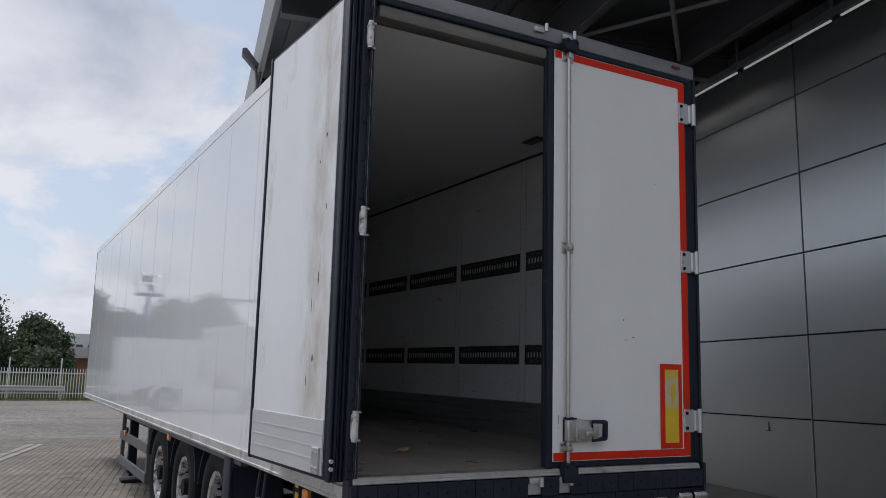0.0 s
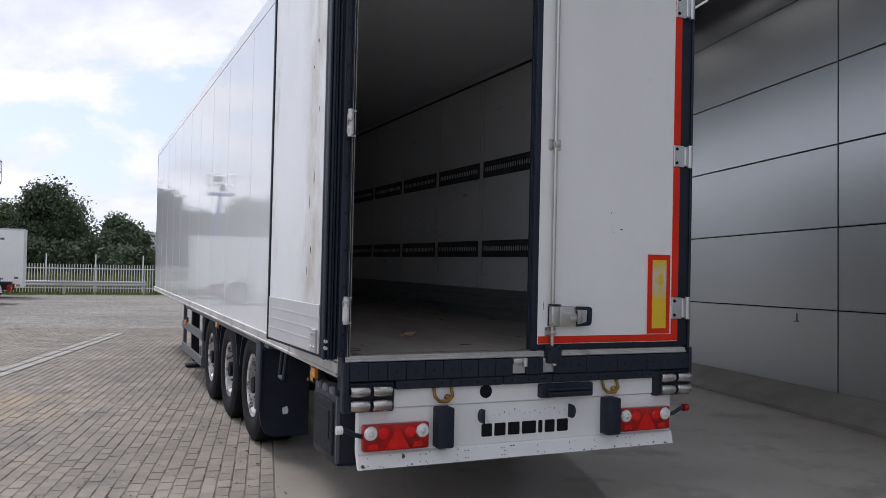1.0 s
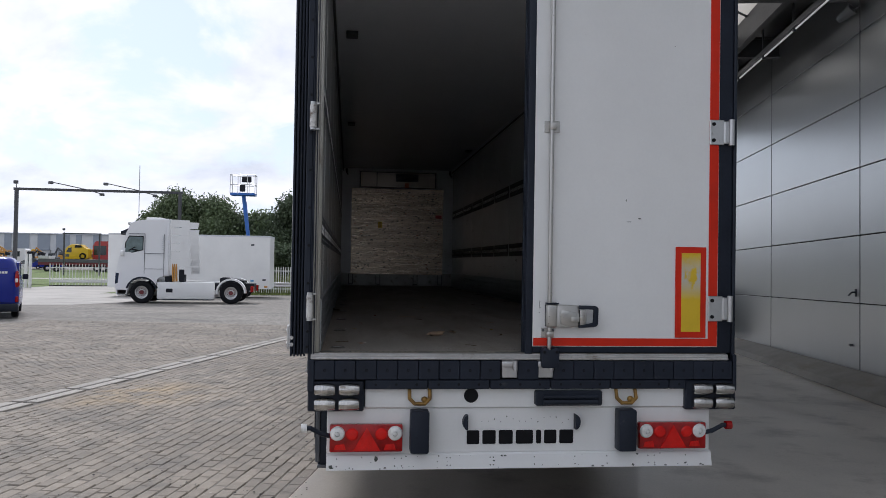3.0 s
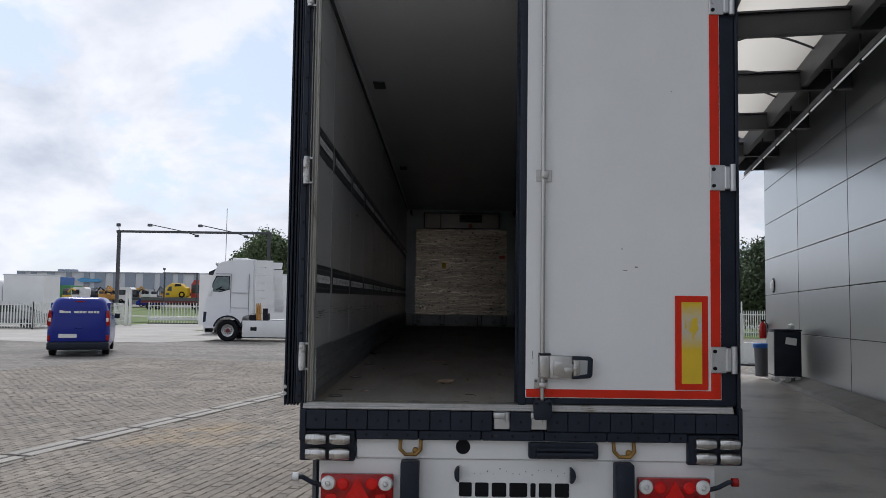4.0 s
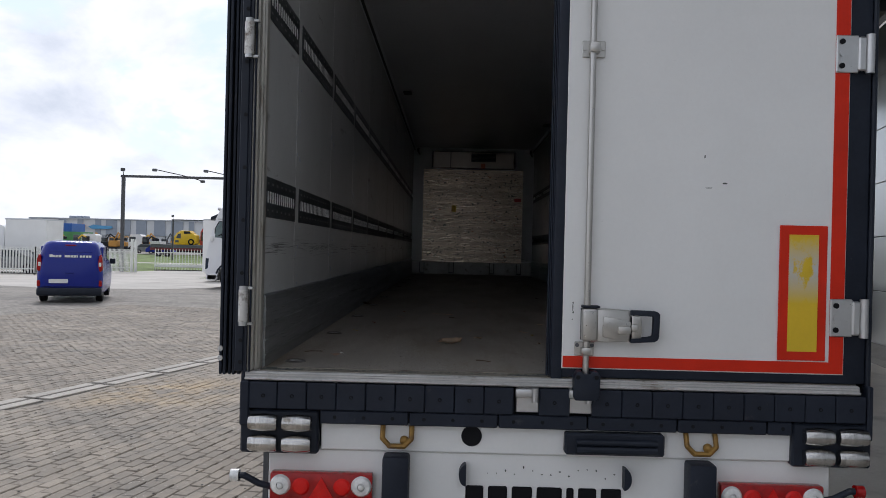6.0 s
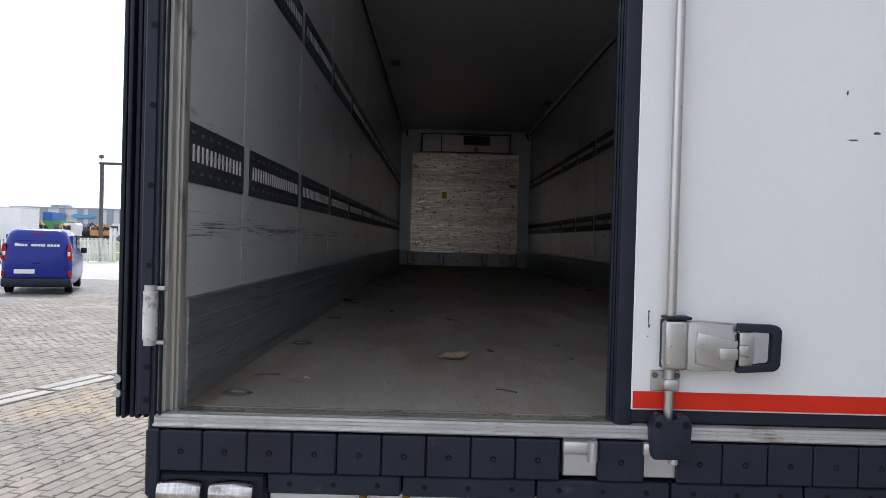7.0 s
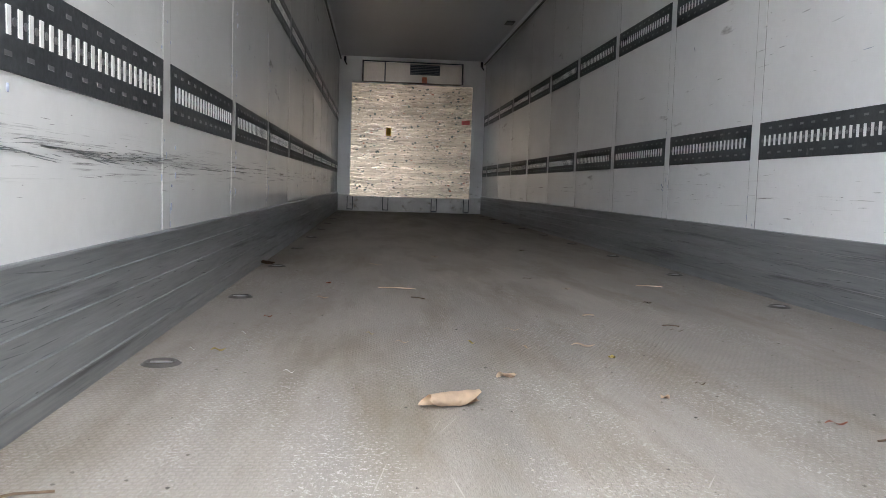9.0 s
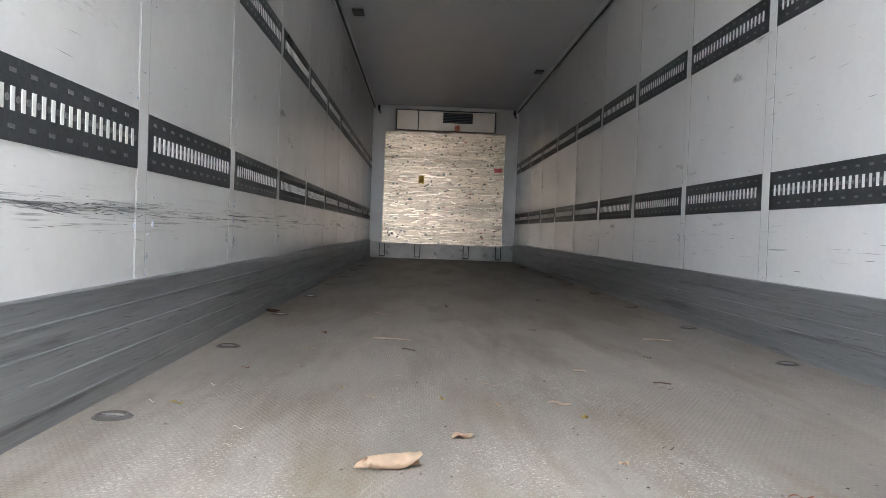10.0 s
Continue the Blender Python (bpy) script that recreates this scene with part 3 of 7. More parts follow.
for u in BEAMS:
    bm = B()
    box(bm, (CAN_L, u - 0.07, CAN_Z - 0.3), (WALL_S, u + 0.07, CAN_Z - 0.27))
    box(bm, (CAN_L, u - 0.012, CAN_Z - 0.27), (WALL_S, u + 0.012, CAN_Z + 0.06))
    box(bm, (CAN_L, u - 0.07, CAN_Z + 0.06), (WALL_S, u + 0.07, CAN_Z + 0.09))
    part("cross_beam", bm, M["steel_dark"], canopy, at=BM)
RISE = 0.28
bm = B()
box(bm, (SKY_L, BEAMS[1] - 0.03, CAN_Z + 0.05), (SKY_R, BEAMS[1] + 0.01, CAN_Z + 0.6))
part("gable_plate", bm, M["soffit"], canopy, at=BM)
bm = B()
box(bm, (SKY_L - 0.05, CAN_U, CAN_Z + 0.245), (SKY_R - 0.06, BEAMS[1] - 0.028, CAN_Z + 0.3))
part("soffit", bm, M["soffit"], canopy, at=BM, smooth=False)
for u0, u1 in zip(BEAMS[1:-1], BEAMS[2:]):
    n = 12
    bm = B()
    rows = []
    for u in (u0, u1):
        rows.append([bm.verts.new((SKY_L + 0.06 + (SKY_R - SKY_L - 0.12) * i / n, u, CAN_Z + 0.2 + RISE * math.sin(math.pi * i / n))) for i in range(n + 1)])
    for i in range(n):
        bm.faces.new((rows[0][i], rows[0][i + 1], rows[1][i + 1], rows[1][i]))
    part("skylight", bm, M["skylight"], canopy, at=BM)
    for k in (1, 2):
        u = u0 + (u1 - u0) * k / 3
        bm = B()
        tube(bm, [(SKY_L + 0.06 + (SKY_R - SKY_L - 0.12) * i / n, u, CAN_Z + 0.17 + RISE * math.sin(math.pi * i / n)) for i in range(n + 1)], 0.022, 6)
        part("hoop", bm, M["steel_dark"], canopy, at=BM)
bm = B()
box(bm, (CAN_L, 19.66, CAN_Z - 0.3), (WALL_S, 19.72, CAN_Z + 0.75))
part("fascia", bm, M["steel_dark"], canopy, at=BM)

for x0, u0, x1, u1 in ((SKY_R, -1.4, SKY_L, 1.83), (SKY_L, -1.4, SKY_R, 1.83), (SKY_L, 1.97, SKY_R, 4.53), (SKY_R, 1.97, SKY_L, 4.53)):
    bm = B()
    cyl(bm, (x0, u0, CAN_Z - 0.12), (x1, u1, CAN_Z - 0.12), 0.03, 8)
    part("brace", bm, M["fascia"], canopy, at=BM)

STRIP_S, STRIP_Z = 4.36, 5.65
strip = thing("light_strip", BM @ Matrix.Translation((STRIP_S, 2, STRIP_Z)), "lit fluorescent tubes on a dark steel rail under the canopy", "ceiling light")
bm = B()
box(bm, (STRIP_S - 0.03, CAN_U, STRIP_Z + 0.03), (STRIP_S + 0.05, 19.0, STRIP_Z + 0.12))
part("rail", bm, M["steel_dark"], strip, at=BM)
for i in range(13):
    u = -1.2 + 1.6 * i
    if u > 18.6:
        break
    bm = B()
    cyl(bm, (STRIP_S, u, STRIP_Z), (STRIP_S, u + 1.45, STRIP_Z), 0.014, 10)
    part("tube", bm, M["tube"], strip, at=BM)
    bm = B()
    box(bm, (STRIP_S - 0.02, u - 0.1, STRIP_Z - 0.025), (STRIP_S + 0.02, u - 0.04, STRIP_Z + 0.03), 0.004)
    part("end_cap", bm, M["black_plastic"], strip, at=BM)
    bm = B()
    box(bm, (STRIP_S, u - 0.02, STRIP_Z + 0.1), (STRIP_S + 0.03, u + 0.02, CAN_Z + 0.26))
    part("bracket", bm, M["steel_dark"], strip, at=BM)

flood = thing("floodlight", BM @ Matrix.Translation((CAN_L - 0.1, 7.0, CAN_Z)), "small grey floodlight on an arm at the canopy edge", "floodlight")
bm = B()
tube(bm, [(CAN_L - 0.05, 7.0, CAN_Z - 0.08), (CAN_L - 0.08, 7.0, CAN_Z - 0.36), (CAN_L - 0.12, 7.0, CAN_Z - 0.05)], 0.022, 8)
part("arm", bm, M["guard_grey"], flood, at=BM)
bm = B()
prism(bm, [(CAN_L - 0.08, CAN_Z - 0.03), (CAN_L - 0.14, CAN_Z - 0.08), (CAN_L - 0.33, CAN_Z + 0.12), (CAN_L - 0.33, CAN_Z + 0.19), (CAN_L - 0.27, CAN_Z + 0.2)], 6.9, 7.1, axis=1)
soften(bm, 0.012)
part("head", bm, M["guard_grey"], flood, at=BM)
spot = thing("wall_spotlight", BM @ Matrix.Translation((WALL_S - 0.1, 7.45, 5.6)), "small white spotlight under the canopy by the wall", "spotlight")
bm = B()
lathe(bm, [(0.0, -0.12), (0.05, -0.12), (0.06, -0.08), (0.085, 0.1), (0.09, 0.13), (0.0, 0.12)], BM @ pose(WALL_S - 0.2, 7.45, 5.6, 60, 0, 40), 18)
part("head", bm, M["fascia"], spot)
bm = B()
cyl(bm, (WALL_S - 0.16, 7.45, 5.63), (WALL_S + 0.01, 7.45, 5.73), 0.018, 8)
part("bracket", bm, M["fascia"], spot, at=BM)

# ---- semi-trailer ----
ROOF, SILL, LEN = 3.97, 1.123, 13.56
trailer = thing("semi_trailer", (0, 6, gz(6)), "white refrigerated semi-trailer standing with one rear door open", "trailer")


def tp(name, bm, m, label="", parent=None, **k):
    return part(name, bm, M[m], parent or trailer, label, **k)


for sx in (-1, 1):
    bm = B()
    box(bm, (sx * 1.268, 0.06, 1.02), (sx * 1.3, LEN, ROOF - 0.02), 0.012)
    side = tp("side_wall", bm, "white_gloss", "glossy white side wall")
    bm = B()
    box(bm, (sx * 1.295, 0.06, 0.985), (sx * 1.316, LEN, 1.075), 0.006)
    box(bm, (sx * 1.295, 0.06, 1.0), (sx * 1.325, LEN, 1.012), 0.003)
    tp("bottom_rail", bm, "alu", "aluminium edge rail")
    bm = B()
    box(bm, (sx * 1.26, 0.06, ROOF - 0.11), (sx * 1.304, LEN, ROOF - 0.001), 0.003)
    tp("top_rail", bm, "white_gloss")
    for y in (1.98, 2.12, 3.03, 4.36, 5.52, 6.66, 7.72, 8.9, 10.0, 11.1, 12.2):
        bm = B()
        box(bm, (sx * 1.299, y, 1.08), (sx * 1.3012, y + 0.045, ROOF - 0.13), 0.0006)
        tp("cover_strip", bm, "white_gloss", parent=side)
bm = B()
box(bm, (-1.299, 0.05, 3.80), (1.299, LEN, ROOF - 0.004))
tp("roof", bm, "white_gloss")
bm = B()
box(bm, (-1.3, LEN - 0.08, 1.0), (1.3, LEN, ROOF - 0.005))
tp("front_wall", bm, "white_gloss")
bm = B()
box(bm, (-1.265, 0.06, 1.0), (1.265, LEN - 0.08, SILL))
cargo = tp("cargo_floor", bm, "cargo_floor", "grey anti-slip floor, dusty")
bm = B()
box(bm, (-1.262, 0.05, 3.755), (1.262, LEN - 0.08, 3.81))
tp("ceiling_lining", bm, "ceiling")
bm = B()
box(bm, (-0.002, -0.00825, -0.025), (0.002, 0.00825, 0.025))
slot_mesh = finish("slot", bm, M["slot"], smooth=False)
LSEAM = [0.80 + 1.178 * i for i in range(0, 11)]
RSEAM = [0.88 + 1.19 * i for i in range(0, 11)]
for sx, seams in ((-1, LSEAM), (1, RSEAM)):
    bm = B()
    box(bm, (sx * 1.2545, 0.05, SILL), (sx * 1.2795, 13.4, 3.76))
    skin_mat = "lining_rubbed_dim" if sx < 0 else "lining"
    lining = tp("inner_lining", bm, skin_mat, "white inner wall with scuffs")
    bm = B()
    face = [(1.2555, SILL), (1.2355, SILL)]
    for z in (1.17, 1.235, 1.30, 1.365):
        face += [(1.2355, z), (1.231, z + 0.002), (1.231, z + 0.006), (1.2355, z + 0.008)]
    face += [(1.2355, 1.43), (1.2395, 1.434), (1.2555, 1.434)]
    prism(bm, [(sx * p, q) for p, q in face], 0.08, 13.34, axis=1)
    tp("kick_plate", bm, "kick", "scratched aluminium kick plate")
    bm = B()
    prism(bm, [(sx * 1.2555, 3.755), (sx * 1.2555, 3.69), (sx * 1.2095, 3.755)], 0.06, 13.35, axis=1)
    tp("cove", bm, "ceiling")
    bm = B()
    box(bm, (sx * 1.2195, 0.1, 3.69), (sx * 1.2415, 13.34, 3.71), 0.004)
    tp("ceiling_rail", bm, "rail_dark")
    for y in seams:
        bm = B()
        box(bm, (sx * 1.2523, y - 0.042, 1.434), (sx * 1.2555, y + 0.042, 3.69), 0.001)
        tp("cover_strip", bm, skin_mat, parent=lining)
        for q in (-0.0445, 0.0445):
            bm = B()
            box(bm, (sx * 1.2529, y + q - 0.0022, 1.434), (sx * 1.2555, y + q + 0.0022, 3.69), 0.0007)
            tp("sealant_bead", bm, "sealant", parent=lining)
    edges = [0.07] + [s for s in seams] + [13.35]
    for a, b in zip(edges[:-1], edges[1:]):
        a, b = a + (0.046 if a > 0.1 else 0), b - 0.046
        if b - a < 0.05:
            continue
        for z0 in (1.771, 2.632):
            bm = B()
            box(bm, (sx * 1.25, a, z0), (sx * 1.2565, b, z0 + 0.177), 0.001)
            rail = tp("lashing_rail", bm, "rail_dark", "dark grey slotted lashing rail")
            n = int((b - a - 0.06) / 0.0465)
            off = (b - a - n * 0.0465) / 2
            if a < 2.2 and z0 < 2:
                for i in range(n):
                    k = new("slot", slot_mesh)
                    k.matrix_basis = Matrix.Translation((sx * 1.2497, a + off + (i + 0.35) * 0.0465 + 0.00825, z0 + 0.089))
                    under(k, rail)
            else:
                bm = B()
                for i in range(n):
                    y = a + off + (i + 0.35) * 0.0465
                    box(bm, (sx * 1.248, y, z0 + 0.064), (sx * 1.252, y + 0.0165, z0 + 0.114))
                tagged(tp("slot_strip", bm, "slot", "row of bright slots", parent=rail, smooth=False), kind="stuff")
            bm = B()
            for i in range(n):
                y = a + off + (i + 0.5) * 0.0465
                cyl(bm, (sx * 1.248, y + 0.0255, z0 + 0.089), (sx * 1.252, y + 0.0255, z0 + 0.089), 0.008, 8)
                if i % 2 == 0:
                    for z in (0.027, 0.144):
                        box(bm, (sx * 1.2485, y - 0.014, z0 + z), (sx * 1.252, y + 0.014, z0 + z + 0.009))
            tagged(tp("pressing", bm, "rail_mid", parent=rail, smooth=False), kind="stuff")

for x, y in ((-1.085, 2.64), (-1.075, 7.48), (1.03, 1.6), (1.1, 10.0)):
    bm = B()
    box(bm, (x - 0.055, y - 0.11, 3.738), (x + 0.055, y + 0.11, 3.756), 0.006, 2)
    fitting = tp("ceiling_lamp", bm, "rail_dark", "small flat ceiling lamp, switched off")
    bm = B()
    box(bm, (x - 0.042, y - 0.09, 3.7345), (x + 0.042, y + 0.09, 3.7385), 0.001)
    tp("lamp_cover", bm, "guard_grey", parent=fitting)

# scratches rubbed into the walls by cargo
def scratches(sx, zc, spread, count, seed, y_peak, y_spread, colour, size, depth=0.0):
    rnd = random.Random(seed)
    verts, faces = [], []
    for i in range(count):
        y = abs(rnd.gauss(y_peak, y_spread)) + 0.1 if rnd.random() < 0.8 or colour == "chip" and not depth else rnd.uniform(0.1, 9)
        z, ln, h = rnd.gauss(zc, spread), rnd.choice((0.02, 0.04, 0.07, 0.12, 0.2)) * rnd.uniform(0.6, 1.3) * size, rnd.uniform(0.0005, 0.0017)
        dz = rnd.gauss(0, 0.02 if colour in ("scuff", "chip") and spread < 0.1 else 0.05) * ln
        x = sx * (depth or 1.2535)
        z = min(z, 1.42) if depth else z
        if not depth and any(abs(y + q * ln - s) < 0.05 for s in (LSEAM if sx < 0 else RSEAM) for q in (0, 0.5, 1)):
            x = sx * 1.2515
        b0 = len(verts)
        verts += [(x, y, z), (x, y + ln * 0.5, z + dz * 0.6 - h), (x, y + ln, z + dz), (x, y + ln * 0.45, z + dz * 0.5 + h)]
        faces.append((b0, b0 + 1, b0 + 2, b0 + 3))
    me = bpy.data.meshes.new("scuffing")
    me.from_pydata(verts, [], faces)
    me.materials.append(M[colour])
    ob = under(new("scuffing", me), trailer)
    tagged(ob, "dark cargo scratches in the wall lining", kind="stuff")


scratches(-1, 1.642, 0.009, 44, 5, 1.6, 0.3, "chip", 0.8)
scratches(-1, 1.643, 0.007, 90, 35, 1.3, 0.55, "kick_scratch", 1.5)
scratches(-1, 1.645, 0.02, 60, 15, 1.9, 0.5, "scuff", 0.9)
scratches(-1, 1.63, 0.05, 60, 6, 1.2, 0.7, "scuff", 0.7)
scratches(-1, 1.643, 0.005, 26, 25, 1.3, 0.8, "scuff", 3.2)
scratches(-1, 1.655, 0.012, 9, 26, 0.7, 0.4, "scuff", 1.6)
scratches(1, 1.9, 0.6, 30, 27, 2.6, 0.8, "chip", 0.35)
scratches(-1, 2.2, 0.45, 30, 7, 1.5, 1.2, "scuff", 0.6)
scratches(1, 1.58, 0.07, 50, 8, 2.0, 1.4, "scuff", 0.6)
scratches(1, 2.2, 0.5, 40, 9, 2.0, 1.4, "scuff", 0.6)
scratches(1, 2.25, 0.5, 90, 28, 1.6, 1.0, "scuff", 0.45)
scratches(1, 2.3, 0.35, 36, 29, 1.0, 0.6, "blue_mark", 0.8)
scratches(-1, 2.3, 0.5, 60, 30, 1.4, 1.2, "scuff", 0.35)
scratches(-1, 1.29, 0.08, 190, 16, 1.6, 1.4, "kick_scratch", 1.2, 1.2347)
scratches(1, 1.29, 0.08, 190, 17, 1.8, 1.4, "kick_scratch", 1.2, 1.2347)
scratches(-1, 1.28, 0.08, 26, 18, 1.0, 1.0, "scuff", 0.5, 1.2345)
rnd = random.Random(12)
bm = B()
for i in range(130):
    sx = -1 if i < 100 else 1
    s = rnd.choice((LSEAM if sx < 0 else RSEAM)[:4])
    y, z = s + rnd.choice((-0.045, 0.045, 0.07, 0.02)) + rnd.gauss(0, 0.02), max(1.45, rnd.choice((1.5, 1.56, 1.60, 1.72, 2.02, 2.1, 2.3, 2.45)) + rnd.gauss(0, 0.05))
    w, h = rnd.uniform(0.002, 0.007), rnd.uniform(0.003, 0.016)
    prism(bm, [(y + w * math.cos(1.047 * k) * rnd.uniform(0.3, 1), z + h * math.sin(1.047 * k) * rnd.uniform(0.3, 1)) for k in range(6)], sx * 1.2508, sx * 1.2555, axis=0)
tagged(tp("blue_marking", bm, "blue_mark", "small blue paint marks by the joints", smooth=False), kind="stuff")

# front bulkhead
FB = 13.35
bm = B()
box(bm, (-1.262, FB, SILL), (1.262, FB + 0.08, 3.76))
tp("bulkhead", bm, "lining", "white front bulkhead")
bm = B()
box(bm, (-1.25, FB - 0.03, SILL), (1.25, FB + 0.01, 1.40), 0.004)
tp("kick_plate", bm, "alu")
for x in (-1.03, -0.42, 0.42, 0.98):
    bm = B()
    for q in (-0.045, 0.045):
        box(bm, (x + q - 0.006, FB - 0.042, SILL + 0.03), (x + q + 0.006, FB - 0.028, 1.37))
    box(bm, (x - 0.05, FB - 0.042, SILL + 0.02), (x + 0.05, FB - 0.028, SILL + 0.035))
    tp("floor_bracket", bm, "black_rubber")
bm = B()
box(bm, (-1.035, FB - 0.055, 1.378), (1.03, FB - 0.03, 3.30), 0.004)
boarding = tp("bulkhead_panel", bm, "dented", "dented bare aluminium planks, scratched")
rnd = random.Random(3)
for i in range(13):
    z0 = 1.378 + i * (3.30 - 1.378) / 13
    bm = B()
    box(bm, (-1.035, FB - 0.075 - rnd.uniform(0, 0.006), z0 + 0.001), (1.03, FB - 0.054, z0 + 0.1465), 0.0035)
    tp("plank", bm, "dented", parent=boarding)
for x0, x1, z0, z1, m in ((-0.44, -0.35, 2.42, 2.553, "yellow_paint"), (0.856, 0.996, 2.652, 2.724, "red_paint")):
    bm = B()
    box(bm, (x0, FB - 0.09, z0), (x1, FB - 0.07, z1), 0.003)
    tp("sticker", bm, m, parent=boarding)
rnd = random.Random(8)
bm = B()
for i in range(700):
    x, z, w = rnd.uniform(-1.0, 1.0), rnd.uniform(1.39, 3.27), rnd.choice((0.005, 0.007, 0.010, 0.014, 0.018, 0.03))
    blot(bm, rnd, x, z, w, w * rnd.uniform(0.3, 0.8), FB - 0.086, FB - 0.07)
tagged(tp("denting", bm, "chip", "many small dark dents and scratches", parent=boarding, smooth=False), kind="stuff")
bm = B()
for i in range(45):
    x, z, w = rnd.uniform(-1.0, 1.0), rnd.uniform(1.38, 3.25), rnd.choice((0.012, 0.02, 0.03))
    blot(bm, rnd, x, z, w, w * rnd.uniform(0.3, 0.7), FB - 0.0865, FB - 0.07)
tagged(tp("rust_spotting", bm, "rust_spot", "small reddish rust spots", parent=boarding, smooth=False), kind="stuff")
bm = B()
for i in range(90):
    x, z, w = rnd.uniform(-1.0, 1.0), rnd.uniform(1.38, 3.25), rnd.choice((0.006, 0.01, 0.014))
    blot(bm, rnd, x, z, w, w * rnd.uniform(0.4, 1.0), FB - 0.0855, FB - 0.07)
tagged(tp("bright_scuffing", bm, "slot", "small bright scrapes", parent=boarding, smooth=False), kind="stuff")
for seed, count, colour, label in ((51, 900, "plank_mark", "fine brown scratches along the planks"), (52, 420, "plank_grey", "fine grey scratches along the planks"), (53, 60, "slot", "fine bright scratches along the planks")):
    rnd = random.Random(seed)
    pv, pf = [], []
    for i in range(count):
        x, z = rnd.uniform(-1.02, 1.0), 1.385 + rnd.random() * 1.9
        if colour == "plank_mark":
            x = -1.02 + 2.0 * rnd.random() ** 1.5
        ln, h = rnd.choice((0.012, 0.02, 0.04, 0.08, 0.13)) * rnd.uniform(0.7, 1.3), rnd.uniform(0.001, 0.0038)
        ln, dz, b0 = min(ln, 1.02 - x), rnd.gauss(0, 0.05) * ln, len(pv)
        y = FB - 0.0832
        pv += [(x, y, z), (x + ln * 0.5, y, z - h), (x + ln, y, z + dz), (x + ln * 0.4, y, z + h)]
        pf.append((b0, b0 + 1, b0 + 2, b0 + 3))
    me = bpy.data.meshes.new("scratching")
    me.from_pydata(pv, [], pf)
    me.materials.append(M[colour])
    tagged(under(new("scratching", me), boarding), label, kind="stuff")
bm = B()
box(bm, (0.15, FB - 0.115, 3.33), (0.235, FB - 0.098, 3.43), 0.003)
tp("sticker", bm, "leaf_red", parent=boarding)
bm = B()
box(bm, (-0.85, FB - 0.1, 3.325), (0.84, FB, 3.66), 0.008)
unit = tp("cooling_unit", bm, "unit_metal", "bare metal cooling unit cover")
for x0, x1 in ((-0.866, -0.84), (0.83, 0.855), (-0.49, -0.47)):
    bm = B()
    box(bm, (x0, FB - 0.106, 3.325), (x1, FB - 0.096, 3.67))
    tp("edge_strip", bm, "black_rubber", parent=unit)
bm = B()
box(bm, (-0.866, FB - 0.11, 3.66), (0.855, FB - 0.096, 3.678))
tp("edge_strip", bm, "black_rubber", parent=unit)
bm = B()
box(bm, (-0.055, FB - 0.11, 3.465), (0.45, FB - 0.095, 3.635))
grille = tp("grille", bm, "black_rubber", parent=unit)
for i in range(6):
    bm = B()
    box(bm, (-0.045, FB - 0.116, 3.477 + i * 0.027), (0.44, FB - 0.108, 3.485 + i * 0.027))
    tp("slat", bm, "guard_grey", parent=unit)
for x in (-1.16, 1.18):
    bm = B()
    box(bm, (x - 0.02, FB - 0.05, 3.66), (x + 0.02, FB, 3.74), 0.006)
    cyl(bm, (x, FB - 0.03, 3.66), (x + 0.03, FB - 0.06, 3.6), 0.012, 8)
    tp("marker_bracket", bm, "black_rubber")

# rear frame
for sx in (-1, 1):
    bm = B()
    box(bm, (sx * 1.262, -0.022 if sx < 0 else 0.03, SILL), (sx * 1.291, 0.078, 3.85), 0.008, 2)
    jamb = tp("jamb", bm, "jamb", "worn grey metal door jamb")
    bm = B()
    box(bm, (sx * 1.243, 0.022, SILL), (sx * 1.2625, 0.075, 3.80), 0.006, 2)
    tp("inner_post", bm, "jamb", parent=jamb)
    if sx < 0:
        bm = B()
        box(bm, (sx * 1.25, 0.004, SILL), (sx * 1.2625, 0.012, 3.80), 0.003, 2)
        tp("jamb_lip", bm, "jamb", parent=jamb)
    bm = B()
    box(bm, (sx * 1.288, -0.03, 1.0), (sx * 1.308, 0.06, 3.9), 0.006)
    tp("corner_post", bm, "black_plastic", "black corner post")
bm = B()
box(bm, (-1.3, -0.03, 3.852), (1.3, 0.07, ROOF - 0.01), 0.02, 2)
header = tp("header", bm, "header_shaded", "metal top rail, canopy shade put into its dark grey")
bm = B()
box(bm, (-1.24, -0.028, 3.818), (1.24, 0.05, 3.853), 0.006)
tp("header_seal", bm, "black_rubber")
bm = B()
box(bm, (-1.235, -0.01, 3.735), (1.235, 0.12, 3.82), 0.02, 2)
tp("header_lip", bm, "lip_dirty", "dirty grey header lip")
for x in (-1.12, 1.11):
    bm = B()
    box(bm, (x - 0.04, -0.045, 3.9), (x + 0.04, -0.025, 3.925), 0.01, 2)
    tp("marker_lamp", bm, "hub_red", parent=header)
bm = B()
box(bm, (-1.29, -0.04, 1.085), (1.26, 0.055, SILL), 0.006)
box(bm, (-1.29, -0.048, 1.088), (1.26, -0.03, 1.1), 0.004)
sill = tp("sill", bm, "alu", "worn aluminium sill")
for z in (1.1035, 1.1135):
    bm = B()
    box(bm, (-1.286, -0.0412, z), (1.256, -0.036, z + 0.0035))
    tp("groove", bm, "sealant", parent=sill)
bm = B()
box(bm, (-1.3, 0.0, 0.91), (1.3, 0.08, 1.09))
tp("rear_beam", bm, "chassis")
KEEP = (-0.115, 0.105)
